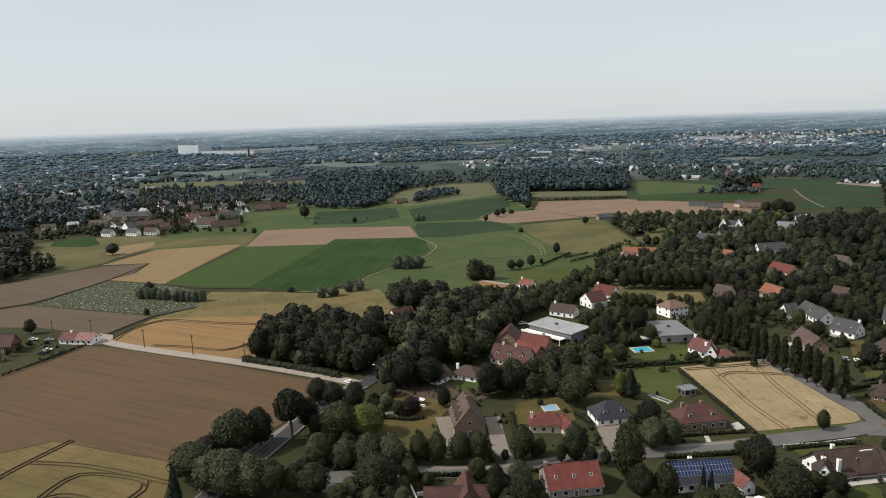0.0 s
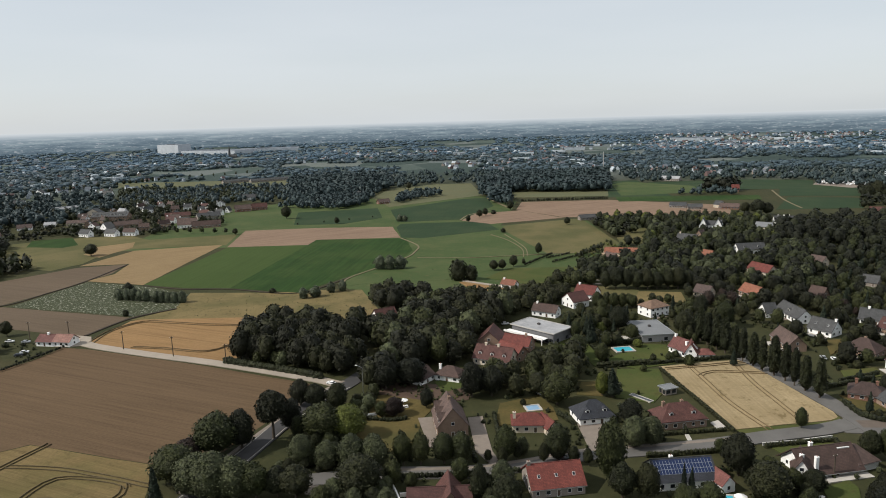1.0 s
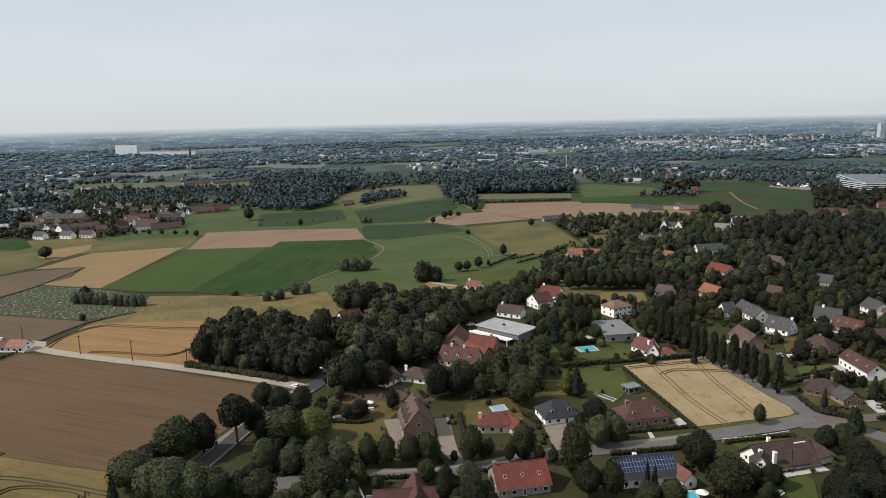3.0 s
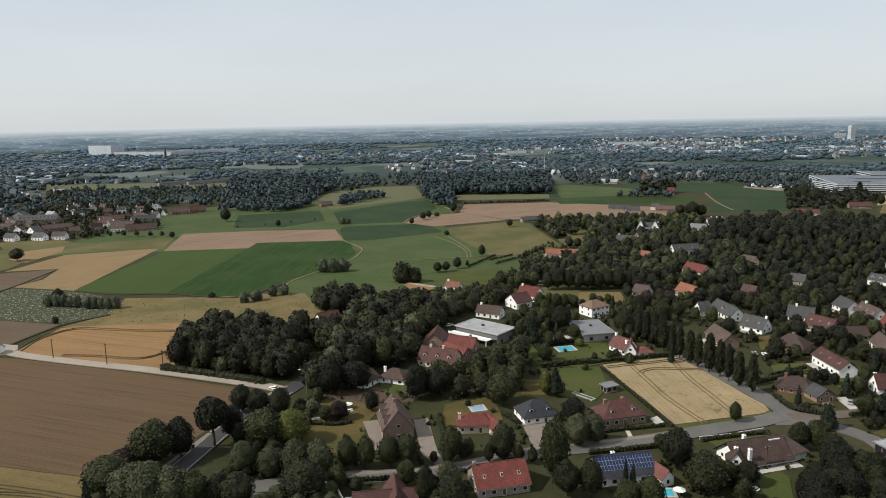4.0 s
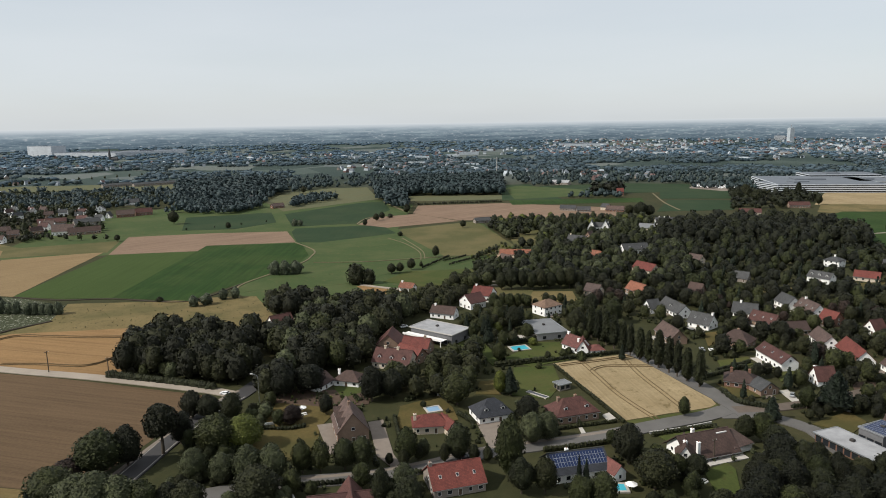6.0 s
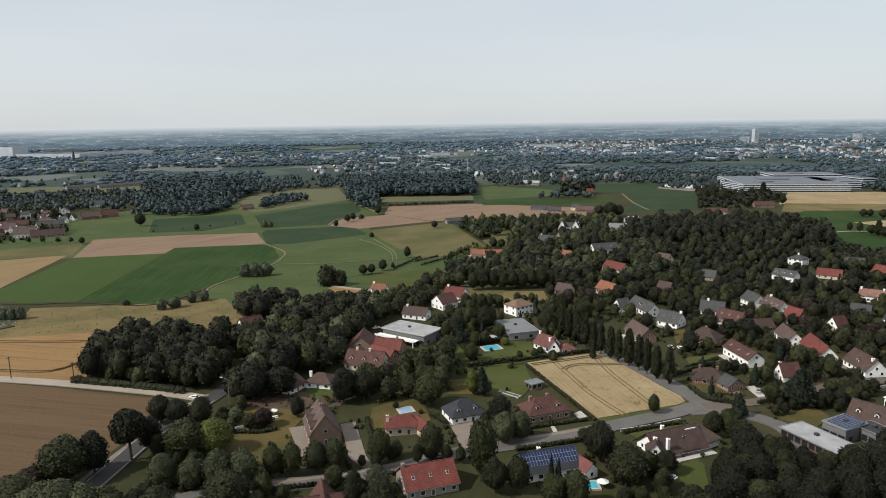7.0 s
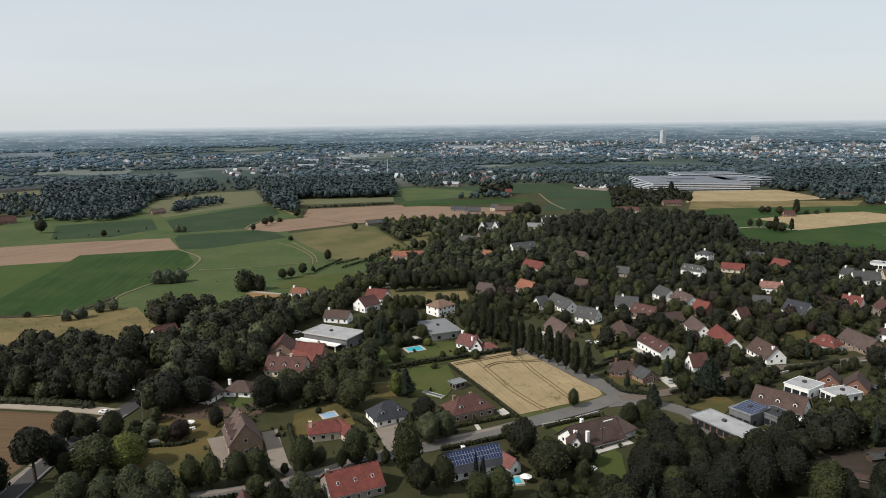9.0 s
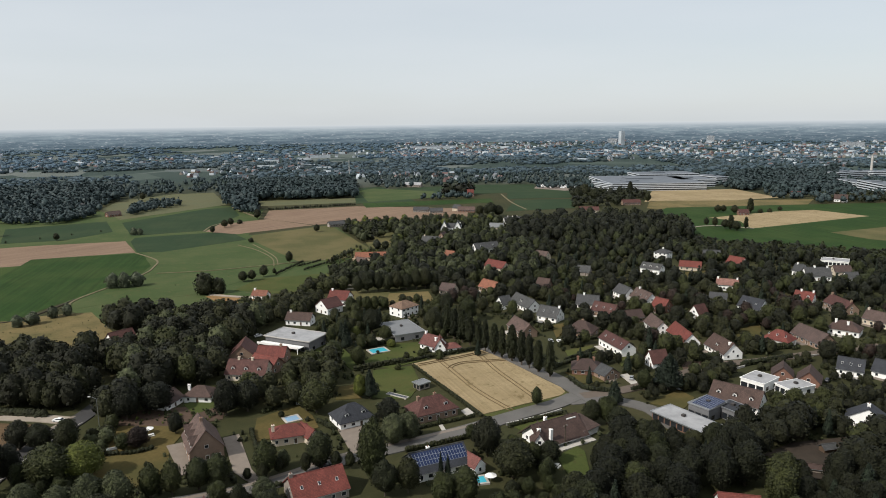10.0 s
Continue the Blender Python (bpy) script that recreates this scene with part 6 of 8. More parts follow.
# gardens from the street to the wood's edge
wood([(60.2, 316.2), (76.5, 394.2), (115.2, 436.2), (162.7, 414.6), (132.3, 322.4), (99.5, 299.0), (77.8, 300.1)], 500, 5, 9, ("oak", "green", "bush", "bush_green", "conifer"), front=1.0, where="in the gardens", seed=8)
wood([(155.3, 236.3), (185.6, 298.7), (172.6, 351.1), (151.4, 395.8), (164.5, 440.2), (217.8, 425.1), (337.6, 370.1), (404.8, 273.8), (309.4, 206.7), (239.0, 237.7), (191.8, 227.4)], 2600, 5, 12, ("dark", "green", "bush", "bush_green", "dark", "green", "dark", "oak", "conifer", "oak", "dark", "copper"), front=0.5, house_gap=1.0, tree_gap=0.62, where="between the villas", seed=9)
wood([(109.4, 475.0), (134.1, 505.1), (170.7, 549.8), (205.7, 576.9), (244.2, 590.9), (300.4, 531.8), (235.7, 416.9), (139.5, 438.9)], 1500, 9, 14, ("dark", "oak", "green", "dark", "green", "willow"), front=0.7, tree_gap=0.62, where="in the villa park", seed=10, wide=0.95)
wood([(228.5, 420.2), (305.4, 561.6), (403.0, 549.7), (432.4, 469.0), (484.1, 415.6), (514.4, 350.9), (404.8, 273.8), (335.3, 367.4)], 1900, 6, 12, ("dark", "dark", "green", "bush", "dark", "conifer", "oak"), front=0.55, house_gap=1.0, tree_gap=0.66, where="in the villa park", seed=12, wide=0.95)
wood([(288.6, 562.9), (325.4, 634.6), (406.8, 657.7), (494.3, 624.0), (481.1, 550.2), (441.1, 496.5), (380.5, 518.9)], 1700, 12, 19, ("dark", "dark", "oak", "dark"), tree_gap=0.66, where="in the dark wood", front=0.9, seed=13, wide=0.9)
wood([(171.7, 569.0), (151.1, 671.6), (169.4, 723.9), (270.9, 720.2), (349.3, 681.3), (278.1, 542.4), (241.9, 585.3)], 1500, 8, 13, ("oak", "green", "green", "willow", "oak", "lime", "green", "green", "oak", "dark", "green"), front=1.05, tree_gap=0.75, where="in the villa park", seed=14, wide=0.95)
# the shaded woodland below the eye, its shade mostly put into darkened leaf colours
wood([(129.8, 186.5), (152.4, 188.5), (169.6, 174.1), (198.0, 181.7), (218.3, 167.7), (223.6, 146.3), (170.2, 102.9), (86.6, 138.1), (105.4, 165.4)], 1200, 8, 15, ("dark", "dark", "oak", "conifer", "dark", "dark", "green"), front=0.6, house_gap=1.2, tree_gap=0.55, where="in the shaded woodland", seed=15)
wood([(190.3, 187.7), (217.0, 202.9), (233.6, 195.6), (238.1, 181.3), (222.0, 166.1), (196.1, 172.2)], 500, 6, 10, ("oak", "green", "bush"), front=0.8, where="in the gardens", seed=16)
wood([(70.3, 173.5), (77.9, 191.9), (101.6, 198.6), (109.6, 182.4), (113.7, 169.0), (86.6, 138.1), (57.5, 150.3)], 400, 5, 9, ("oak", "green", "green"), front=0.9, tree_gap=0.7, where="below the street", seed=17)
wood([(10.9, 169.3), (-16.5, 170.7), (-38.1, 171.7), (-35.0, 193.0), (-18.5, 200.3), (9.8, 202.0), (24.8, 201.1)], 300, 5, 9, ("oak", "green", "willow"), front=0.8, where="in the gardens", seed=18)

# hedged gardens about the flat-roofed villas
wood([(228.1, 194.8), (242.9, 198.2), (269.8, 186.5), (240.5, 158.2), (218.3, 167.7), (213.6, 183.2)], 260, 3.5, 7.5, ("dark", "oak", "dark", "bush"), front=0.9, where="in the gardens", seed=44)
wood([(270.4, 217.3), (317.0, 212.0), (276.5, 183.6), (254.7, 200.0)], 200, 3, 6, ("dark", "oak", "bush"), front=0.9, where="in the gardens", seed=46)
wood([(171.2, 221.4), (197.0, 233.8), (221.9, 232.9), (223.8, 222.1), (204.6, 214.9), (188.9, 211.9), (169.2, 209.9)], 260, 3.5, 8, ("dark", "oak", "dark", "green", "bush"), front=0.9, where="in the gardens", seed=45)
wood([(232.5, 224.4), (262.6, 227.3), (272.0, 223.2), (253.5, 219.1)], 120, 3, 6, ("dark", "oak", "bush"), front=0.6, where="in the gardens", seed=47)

# ---------------------------------------------------------------- massed woodland and the far country


def cluster(rng, grade, leaves, size, w=4.2, low=0.8, shape="round", stem=True):
    """Vertices and triangles of a simple tree of nominal height 10 m."""
    v, f, core = crown_arrays(rng, w, low, 10.0, shape, grade, max(leaves, 1), size, 0.95, 26 if grade else 9)
    if not stem:
        return v, f
    st = np.array([(0.28 * math.cos(a), 0.28 * math.sin(a), z) for z in (-0.2, 4.0) for a in (0, 2.1, 4.2)])
    stem = np.array([(0, 1, 4), (0, 4, 3), (1, 2, 5), (1, 5, 4), (2, 0, 3), (2, 3, 5)]) + len(v)
    return np.concatenate([v, st]), np.concatenate([f, stem])


def raw_mesh(name, verts, tris, mats, index):
    me = bpy.data.meshes.new(name)
    me.vertices.add(len(verts))
    me.vertices.foreach_set("co", np.asarray(verts, dtype=np.float32).ravel())
    me.loops.add(3 * len(tris))
    me.loops.foreach_set("vertex_index", np.asarray(tris, dtype=np.int32).ravel())
    me.polygons.add(len(tris))
    me.polygons.foreach_set("loop_start", np.arange(0, 3 * len(tris), 3, dtype=np.int32))
    for k in mats:
        me.materials.append(MATS[k])
    me.polygons.foreach_set("material_index", np.asarray(index, dtype=np.int32))
    me.polygons.foreach_set("use_smooth", np.ones(len(tris), bool))
    me.update(calc_edges=True)
    me.validate()
    return me


def massed(name, label, places, models, mats):
    """places: (model, material, x, y, z, height, width, turn)."""
    vs, fs, ix, k = [], [], [], 0
    for mo, ma, x, y, z, h, w, turn in places:
        v, f = models[mo]
        c, s, q = math.cos(turn), math.sin(turn), h / 10.0
        vx, vy = v[:, 0] * q * w, v[:, 1] * q * w
        vs.append(np.stack([vx * c - vy * s + x, vx * s + vy * c + y, v[:, 2] * q + z], 1))
        fs.append(f + k)
        ix.append(np.full(len(f), ma))
        k += len(v)
    me = raw_mesh(name, np.concatenate(vs), np.concatenate(fs), mats, np.concatenate(ix))
    return tagged(new(name, me), label, "woodland", kind="stuff")


rng = np.random.default_rng(5)
MID = [cluster(rng, 1, 320, 0.85) for k in range(5)] + [cluster(rng, 1, 200, 0.6, 1.3, 0.6, "column"), cluster(rng, 1, 240, 0.75, 2.4, 0.4, "cone")] + [cluster(rng, 1, 200, 1.4, 5.6, -1.5) for k in range(2)]
LOW = [cluster(rng, 0, 28, 2.4, stem=False) for k in range(5)] + [cluster(rng, 0, 40, 0.9, 1.4, 0.6, "column"), cluster(rng, 0, 40, 1.2, 2.4, 0.4, "cone")] + [cluster(rng, 0, 36, 2.4, 5.6, -1.5) for k in range(2)]
PLAIN = [cluster(rng, 1, 110, 1.3) for k in range(5)] + LOW[5:7] + [cluster(rng, 1, 60, 1.8, 5.6, -1.5) for k in range(2)]
LEAF = ["leaf_oak", "leaf_green", "leaf_willow", "leaf_copper", "leaf_conifer", "leaf_poplar", "leaf_haze_thin", "leaf_lime", "leaf_haze_deep", "leaf_haze_mid", "leaf_oak_shaded"]
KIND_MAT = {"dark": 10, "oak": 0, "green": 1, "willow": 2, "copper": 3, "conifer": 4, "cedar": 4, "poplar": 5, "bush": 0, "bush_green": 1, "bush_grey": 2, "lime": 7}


def form(kind, rnd):
    return 5 if kind == "poplar" else 6 if kind in ("conifer", "cedar") else rnd.choice((7, 8)) if kind.startswith("bush") else rnd.randrange(5)


rnd = random.Random(21)
near_mass = [(form(k, rnd), KIND_MAT[k], x, y, 0, h, w, t) for k, x, y, h, w, t in MASSED if math.hypot(x, y) < 470]
far_mass = [(form(k, rnd), KIND_MAT[k], x, y, 0, h, w, t) for k, x, y, h, w, t in MASSED if math.hypot(x, y) >= 470]
massed("woodland", "dark green trees of the villa park, crowns merging", near_mass, MID, LEAF)
massed("woodland", "dark green trees of the wood behind the villas", far_mass, PLAIN, LEAF)


# --- the village behind the fields
v1 = house("long brick school with rows of dormers", (-410.6, 853.5), (-367.2, 853.4), 16, 6, 5, wall="brick_brown", roof="slate_grey", dorm=10, name="school", category="school")
house("pale brick hall with stepped gable", (-431.1, 882.3), (-412.8, 883.2), 14, 7, 6, wall="cream_render", roof="slate_grey", axis="across", name="school", category="school")
house("white tower-like house with steep roof", (-393.5, 887.4), (-382.0, 879.0), 8, 8, 4, roof="flat_pale")
house("white village house with tall gable", (-364.6, 774.7), (-351.4, 763.8), 10, 4, 6, axis="across", roof="slate_grey")
house("white village house with dark roof", (-369.5, 736.3), (-356.9, 730.0), 8, 4, 4, roof="slate_grey")
house("white village house with dark roof", (-342.1, 734.5), (-328.4, 728.0), 8, 4, 4, roof="slate_grey")
house("white village house with dark roof", (-322.7, 734.4), (-308.9, 731.6), 8, 4, 4, roof="tile_brown")
house("low pale mauve-roofed village house", (-423.0, 817.6), (-398.6, 821.4), 8, 4, 3, wall="cream_render", roof="tile_mauve")
house("long brown-roofed village building", (-355.1, 789.6), (-330.0, 805.0), 9, 3.5, 4, wall="brick_brown", roof="tile_mauve")
house("village farm with red roof", (-320.8, 851.8), (-293.0, 860.6), 10, 4, 4, wall="brick_brown", roof="tile_wine")
house("brown farm hall with white gables", (-279.0, 773.7), (-259.0, 776.5), 13, 4, 7, roof="tile_mauve")
house("long grey barn with slate roof", (-276.1, 836.4), (-252.9, 851.0), 12, 4, 4, wall="brick_grey", roof="slate_grey", name="barn", category="barn")
house("brown farm barn with tiled roof", (-260.6, 767.4), (-232.2, 778.1), 10, 3, 5, wall="brick_brown", roof="tile_brown", name="barn", category="barn")
house("small white gabled cottage", (-263.1, 904.2), (-257.5, 902.8), 8, 3, 5, axis="across", roof="slate_grey")
house("brown village house in trees", (-249.8, 904.6), (-230.8, 911.4), 9, 4, 5, wall="brick_red", roof="tile_mauve")
house("brown village house in trees", (-230.7, 917.3), (-212.9, 924.7), 9, 4, 5, wall="brick_red", roof="tile_wine")
house("low white village house", (-466.9, 794.3), (-453.0, 799.8), 8, 3, 4, roof="tile_mauve")
house("low white village house", (-448.6, 816.4), (-436.1, 818.2), 8, 3, 3, roof="flat_pale")
house("village house with mauve roof", (-462.4, 731.2), (-452.6, 740.2), 8, 3, 5, wall="cream_render", roof="tile_mauve")
house("village house with brown roof", (-477.0, 716.4), (-467.8, 732.3), 8, 3, 5, wall="brick_red", roof="tile_brown")
house("white village house in trees", (-629.4, 1069.5), (-613.6, 1072.5), 9, 4, 4, roof="slate_grey")
house("white village house in trees", (-690.5, 1237.3), (-671.2, 1231.3), 9, 4, 6, axis="across", roof="slate_grey")
house("white village house in trees", (-542.8, 1173.4), (-525.1, 1168.0), 9, 4, 6, roof="slate_grey")
house("long white flat village hall", (-510.0, 964.7), (-487.8, 984.1), 9, 4, 3, roof="flat_pale")
house("dark long low nursery shed", (-339.8, 1358.2), (-273.6, 1397.9), 14, 4, 3, wall="brick_grey", roof="slate_grey", name="barn", category="barn")
house("dark long low nursery shed", (-391.0, 1352.3), (-350.4, 1387.7), 12, 4, 3, wall="brick_grey", roof="slate_grey", name="barn", category="barn")
house("long grey barn by the brown field", (285.7, 816.2), (301.4, 806.0), 10, 3, 3.5, wall="brick_grey", roof="slate_grey", name="barn", category="barn")
house("long grey barn by the brown field", (300.1, 795.2), (315.4, 790.9), 10, 3, 3.5, wall="brick_grey", roof="slate_grey", name="barn", category="barn")
house("farmhouse with mauve roof", (335.1, 790.9), (353.1, 780.3), 10, 3, 4, wall="brick_red", roof="tile_mauve")
house("pale gabled barn with grey roof", (334.1, 805.6), (339.6, 798.3), 12, 4, 4, wall="cream_render", roof="slate_grey", name="barn", category="barn")
house("red gabled farmhouse before the wood", (419.1, 950.6), (428.1, 947.8), 10, 5, 6, wall="brick_red", roof="tile_red")
house("pale farm roof at the wood", (386.3, 1147.9), (409.3, 1128.5), 14, 4, 4, wall="brick_grey", roof="flat_pale", name="barn", category="barn")
house("white farmhouse at the field's end", (825.0, 665.3), (834.3, 652.7), 12, 4, 6, roof="tile_brown")
house("low farm with red roof", (832.0, 738.4), (845.5, 731.2), 10, 3, 4, roof="tile_red")
house("brick barn beside a poplar", (615.2, 617.8), (625.4, 612.6), 9, 3, 4, wall="brick_red", roof="tile_wine", name="barn", category="barn")
house("dark old farmhouse beside the lane", (-236.5, 346.1), (-227.1, 345.1), 9, 4, 5, wall="brick_red", roof="tile_wine")
house("white house in the trees", (-276.9, 1044.6), (-257.8, 1046.7), 9, 4, 5, roof="slate_grey")
house("white cottage at the meadow's end", (-114.9, 1062.9), (-103.0, 1059.3), 9, 3, 4, roof="slate_grey")
house("brown cottages by the track", (-65.9, 940.9), (-51.5, 949.7), 9, 3, 3.5, wall="brick_red", roof="tile_mauve")


# the many gabled houses of the village
rv = random.Random(8)
SPREAD = [(-398.4, 758.9), (-440.4, 862.6), (-462.1, 1015.8), (-375.8, 1006.4), (-274.6, 966.8), (-232.4, 789.5), (-292.7, 777.0), (-303.6, 740.1)]
vx, vy = [q[0] for q in SPREAD], [q[1] for q in SPREAD]
placed = 0
for k in range(4000):
    x, y = rv.uniform(min(vx), max(vx)), rv.uniform(min(vy), max(vy))
    if placed == 26 or not inside(x, y, SPREAD) or any(math.hypot(x - sum(q[0] for q in hp) / 4, y - sum(q[1] for q in hp) / 4) < 17 for hp in HOUSES):
        continue
    long, a = rv.uniform(8, 14), rv.choice((-0.5, -0.3, 0.1, 0.9))
    wall_mat, tile = rv.choice((("white_render", "slate_grey"), ("white_render", "tile_brown"), ("white_render", "slate_grey"), ("brick_brown", "slate_grey"), ("white_render", "tile_wine"), ("brick_brown", "tile_brown")))
    look_of = {"white_render": "white", "brick_brown": "brown brick", "cream_render": "cream"}[wall_mat] + " gabled village house with " + {"slate_grey": "grey slate", "tile_brown": "brown tiled", "tile_wine": "wine-red tiled", "tile_mauve": "mauve tiled", "tile_orange": "orange tiled"}[tile] + " roof"
    house(look_of, (x, y), (x + long * math.cos(a), y + long * math.sin(a)), 7, rv.uniform(3.5, 5), rv.uniform(3.5, 4.5), axis=rv.choice(("along", "across", "along")), wall=wall_mat, roof=tile, chim=[(0.1, 0.5)])
    placed += 1


# --- belts of wood, orchards and hedges farther out
belts = []


def before_house(x, y, h):
    """Whether a tree here would hide a house from the camera."""
    e = math.hypot(x, y)
    for cx, cy, rad in HOUSE_SPOTS:
        along = (cx * x + cy * y) / e - e
        if 0 < along < rad + 0.35 * max(0.0, h - 2.5) * e / 112 and abs(cx * y - cy * x) / e < rad + 2:
            return True
    return False


HOUSE_SPOTS = [(sum(q[0] for q in hp) / 4, sum(q[1] for q in hp) / 4, math.hypot(hp[0][0] - hp[2][0], hp[0][1] - hp[2][1]) / 2) for hp in HOUSES]


def belt(corners, count, low, high, mats=None, wide=1.2, seed=0, skip_fields=True):
    r = random.Random(seed)
    xs, ys = [c[0] for c in corners], [c[1] for c in corners]
    for k in range(count):
        x, y = r.uniform(min(xs), max(xs)), r.uniform(min(ys), max(ys))
        if inside(x, y, corners) and not (skip_fields and open_land(x, y)) and not any(inside(x, y, hp) for hp in HOUSES):
            tall = r.uniform(low, high)
            if before_house(x, y, tall):
                continue
            # beyond 850 m the default is the haze-tinted foliage
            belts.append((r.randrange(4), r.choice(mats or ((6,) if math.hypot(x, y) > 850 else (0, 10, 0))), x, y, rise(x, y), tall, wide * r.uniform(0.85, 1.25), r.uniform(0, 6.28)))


def hedge_line(a, b, step, low, high, mats=(0, 1), wide=1.0, seed=0):
    r = random.Random(seed)
    d = math.hypot(b[0] - a[0], b[1] - a[1])
    for k in range(int(d / step) + 1):
        u = min(1, k * step / d)
        x, y = a[0] + (b[0] - a[0]) * u + r.uniform(-1, 1) * min(1, step / 5), a[1] + (b[1] - a[1]) * u + r.uniform(-1, 1) * min(1, step / 5)
        belts.append((r.randrange(4), r.choice(mats), x, y, rise(x, y), r.uniform(low, high), wide, r.uniform(0, 6.28)))


belt([(-214.5, 1085.8), (-252.0, 1322.3), (-162.4, 1362.7), (-72.9, 1380.5), (-62.5, 1132.9), (-142.4, 1041.0)], 900, 13, 18, seed=1)
belt([(70.6, 951.2), (100.7, 1217.1), (182.0, 1305.3), (323.2, 1248.5), (247.6, 955.0), (175.6, 1022.5), (119.6, 1040.2), (103.1, 868.1), (85.8, 908.2)], 1600, 13, 18, seed=2)
belt([(-545.1, 696.3), (-992.7, 1289.2), (-822.7, 1286.4), (-633.1, 1184.3), (-522.0, 1195.3), (-425.2, 968.1), (-428.6, 831.9), (-489.2, 754.0)], 900, 9, 16, seed=3)
belt([(-373.4, 514.4), (-469.6, 653.6), (-476.3, 733.6), (-404.2, 671.6), (-343.0, 619.0), (-322.7, 578.9), (-339.6, 515.3)], 500, 8, 14, (0, 10, 0, 1), seed=4)
belt([(-434.0, 970.3), (-554.8, 1272.3), (-243.3, 1211.2), (-217.8, 1103.2), (-258.3, 1029.9), (-291.1, 997.2), (-366.5, 918.5)], 1500, 5, 9, (1, 1, 2, 6), seed=5)
belt([(-181.0, 930.1), (-189.0, 1017.6), (-84.8, 1062.9), (-83.4, 941.4), (-123.0, 892.1)], 300, 7, 12, seed=6)
belt([(-182.8, 770.4), (-263.8, 927.5), (-196.7, 971.9), (-180.3, 906.5)], 60, 7, 12, seed=7)
belt([(380.1, 973.4), (418.7, 1062.2), (477.5, 1079.1), (431.8, 956.9)], 320, 13, 20, (0, 10, 10), seed=8)
belt([(19.7, 1026.7), (-42.5, 946.7), (-48.6, 1002.5), (3.7, 1080.0)], 150, 7, 12, seed=9, skip_fields=False)
belt([(-207.6, 1093.7), (-251.9, 1341.6), (-152.1, 1340.6), (-58.6, 1312.1), (-104.1, 1083.0)], 500, 9, 14, seed=10)
belt([(142.6, 658.1), (164.7, 719.5), (211.0, 717.3), (204.9, 659.0), (165.6, 612.8)], 100, 6, 12, (0, 1, 10), seed=11)
belt([(825.8, 852.7), (1020.5, 1055.7), (1261.3, 1016.6), (936.7, 752.4), (847.4, 754.0), (851.1, 798.7)], 1500, 12, 18, seed=12)
belt([(788.1, 664.8), (850.7, 709.1), (962.8, 666.4), (899.0, 621.5)], 200, 6, 11, (0, 10, 0, 1), seed=13)
belt([(388.1, 466.6), (445.9, 529.0), (452.4, 491.0), (509.0, 415.0), (550.4, 358.1), (513.5, 333.3), (453.0, 398.8), (399.6, 439.3)], 900, 5, 9, (0, 10, 0, 1), seed=14)
belt([(537.7, 870.8), (596.4, 945.3), (661.4, 847.7), (582.0, 735.0), (477.1, 748.4)], 160, 8, 14, (0, 10, 0), seed=15)
belt([(-396.3, 754.6), (-506.6, 988.5), (-400.3, 1006.2), (-279.3, 955.5), (-223.1, 779.0), (-297.1, 738.8)], 260, 7, 12, (0, 0, 1), seed=16)
belt([(-573.8, 734.3), (-779.1, 1006.2), (-610.1, 1027.5), (-479.7, 934.5), (-411.8, 785.3)], 260, 8, 13, (0, 0, 6), seed=17)
belt([(-517.9, 741.4), (-516.0, 864.9), (-428.5, 845.7), (-373.7, 746.4), (-330.2, 745.3), (-294.0, 730.8), (-319.6, 656.7), (-394.7, 655.2)], 500, 3, 7, (0, 0, 1, 10), seed=18)
belt([(-394.2, 750.5), (-506.6, 988.5), (-400.3, 1006.2), (-274.6, 966.8), (-220.7, 770.1), (-294.0, 730.8)], 900, 3, 7, (0, 10, 0, 0), seed=19)
hedge_line((123.8, 916.6), (239.2, 916.3), 3, 3, 5, (0, 10), 1.0, seed=20)
hedge_line((-536.9, 1519.3), (-289.8, 1697.0), 26, 7, 8.5, (1,), 0.9, seed=21)
hedge_line((-691.0, 1237.1), (-547.8, 1481.4), 14, 8, 12, seed=22)
hedge_line((-293.6, 745.6), (-201.9, 723.5), 14, 5, 8, seed=23)
hedge_line((-433.4, 743.3), (-348.1, 772.2), 12, 4, 7, seed=24)
hedge_line((-145.0, 770.6), (-59.5, 814.3), 30, 2, 3, seed=25)
hedge_line((71.8, 517.9), (100.4, 557.9), 1.6, 2.0, 2.6, (0, 10), 0.9, seed=26)
hedge_line((94.4, 524.9), (129.7, 555.4), 1.6, 2.0, 2.6, (0, 10), 0.9, seed=27)
hedge_line((92.8, 540.5), (113.7, 555.7), 1.6, 2.0, 2.6, (0, 10), 0.9, seed=28)
hedge_line((120.1, 542.9), (146.0, 575.1), 6, 4, 7, seed=29)
hedge_line((-192.3, 352.8), (-203.1, 323.8), 1.3, 1.6, 2.0, (0, 10), 1.0, seed=30)
hedge_line((-203.1, 323.8), (-216.6, 294.6), 1.3, 1.6, 2.0, (0, 10), 1.0, seed=31)
hedge_line((-224.9, 332.2), (-223.2, 358.6), 7, 4, 7, seed=32)
massed("tree_belt", "dark belts of trees between the far fields", belts, LOW, LEAF)

# --- the far country: mixed woods, gardens and roofs up to the horizon
FAR = [cluster(rng, 0, 8, 3.0, 4.4, 0.0, stem=False) for k in range(4)]
# hedgerows and copses, stretched to show as long low bands across the camera's view
FAR += [(v * (3.4, 1.3, 1.0), f) for v, f in (cluster(rng, 0, 12, 2.4, 4.4, -1.0, stem=False) for k in range(4))]
far_trees, far_roofs = [], []
fields_np = [np.array(f) for f in FIELDS]


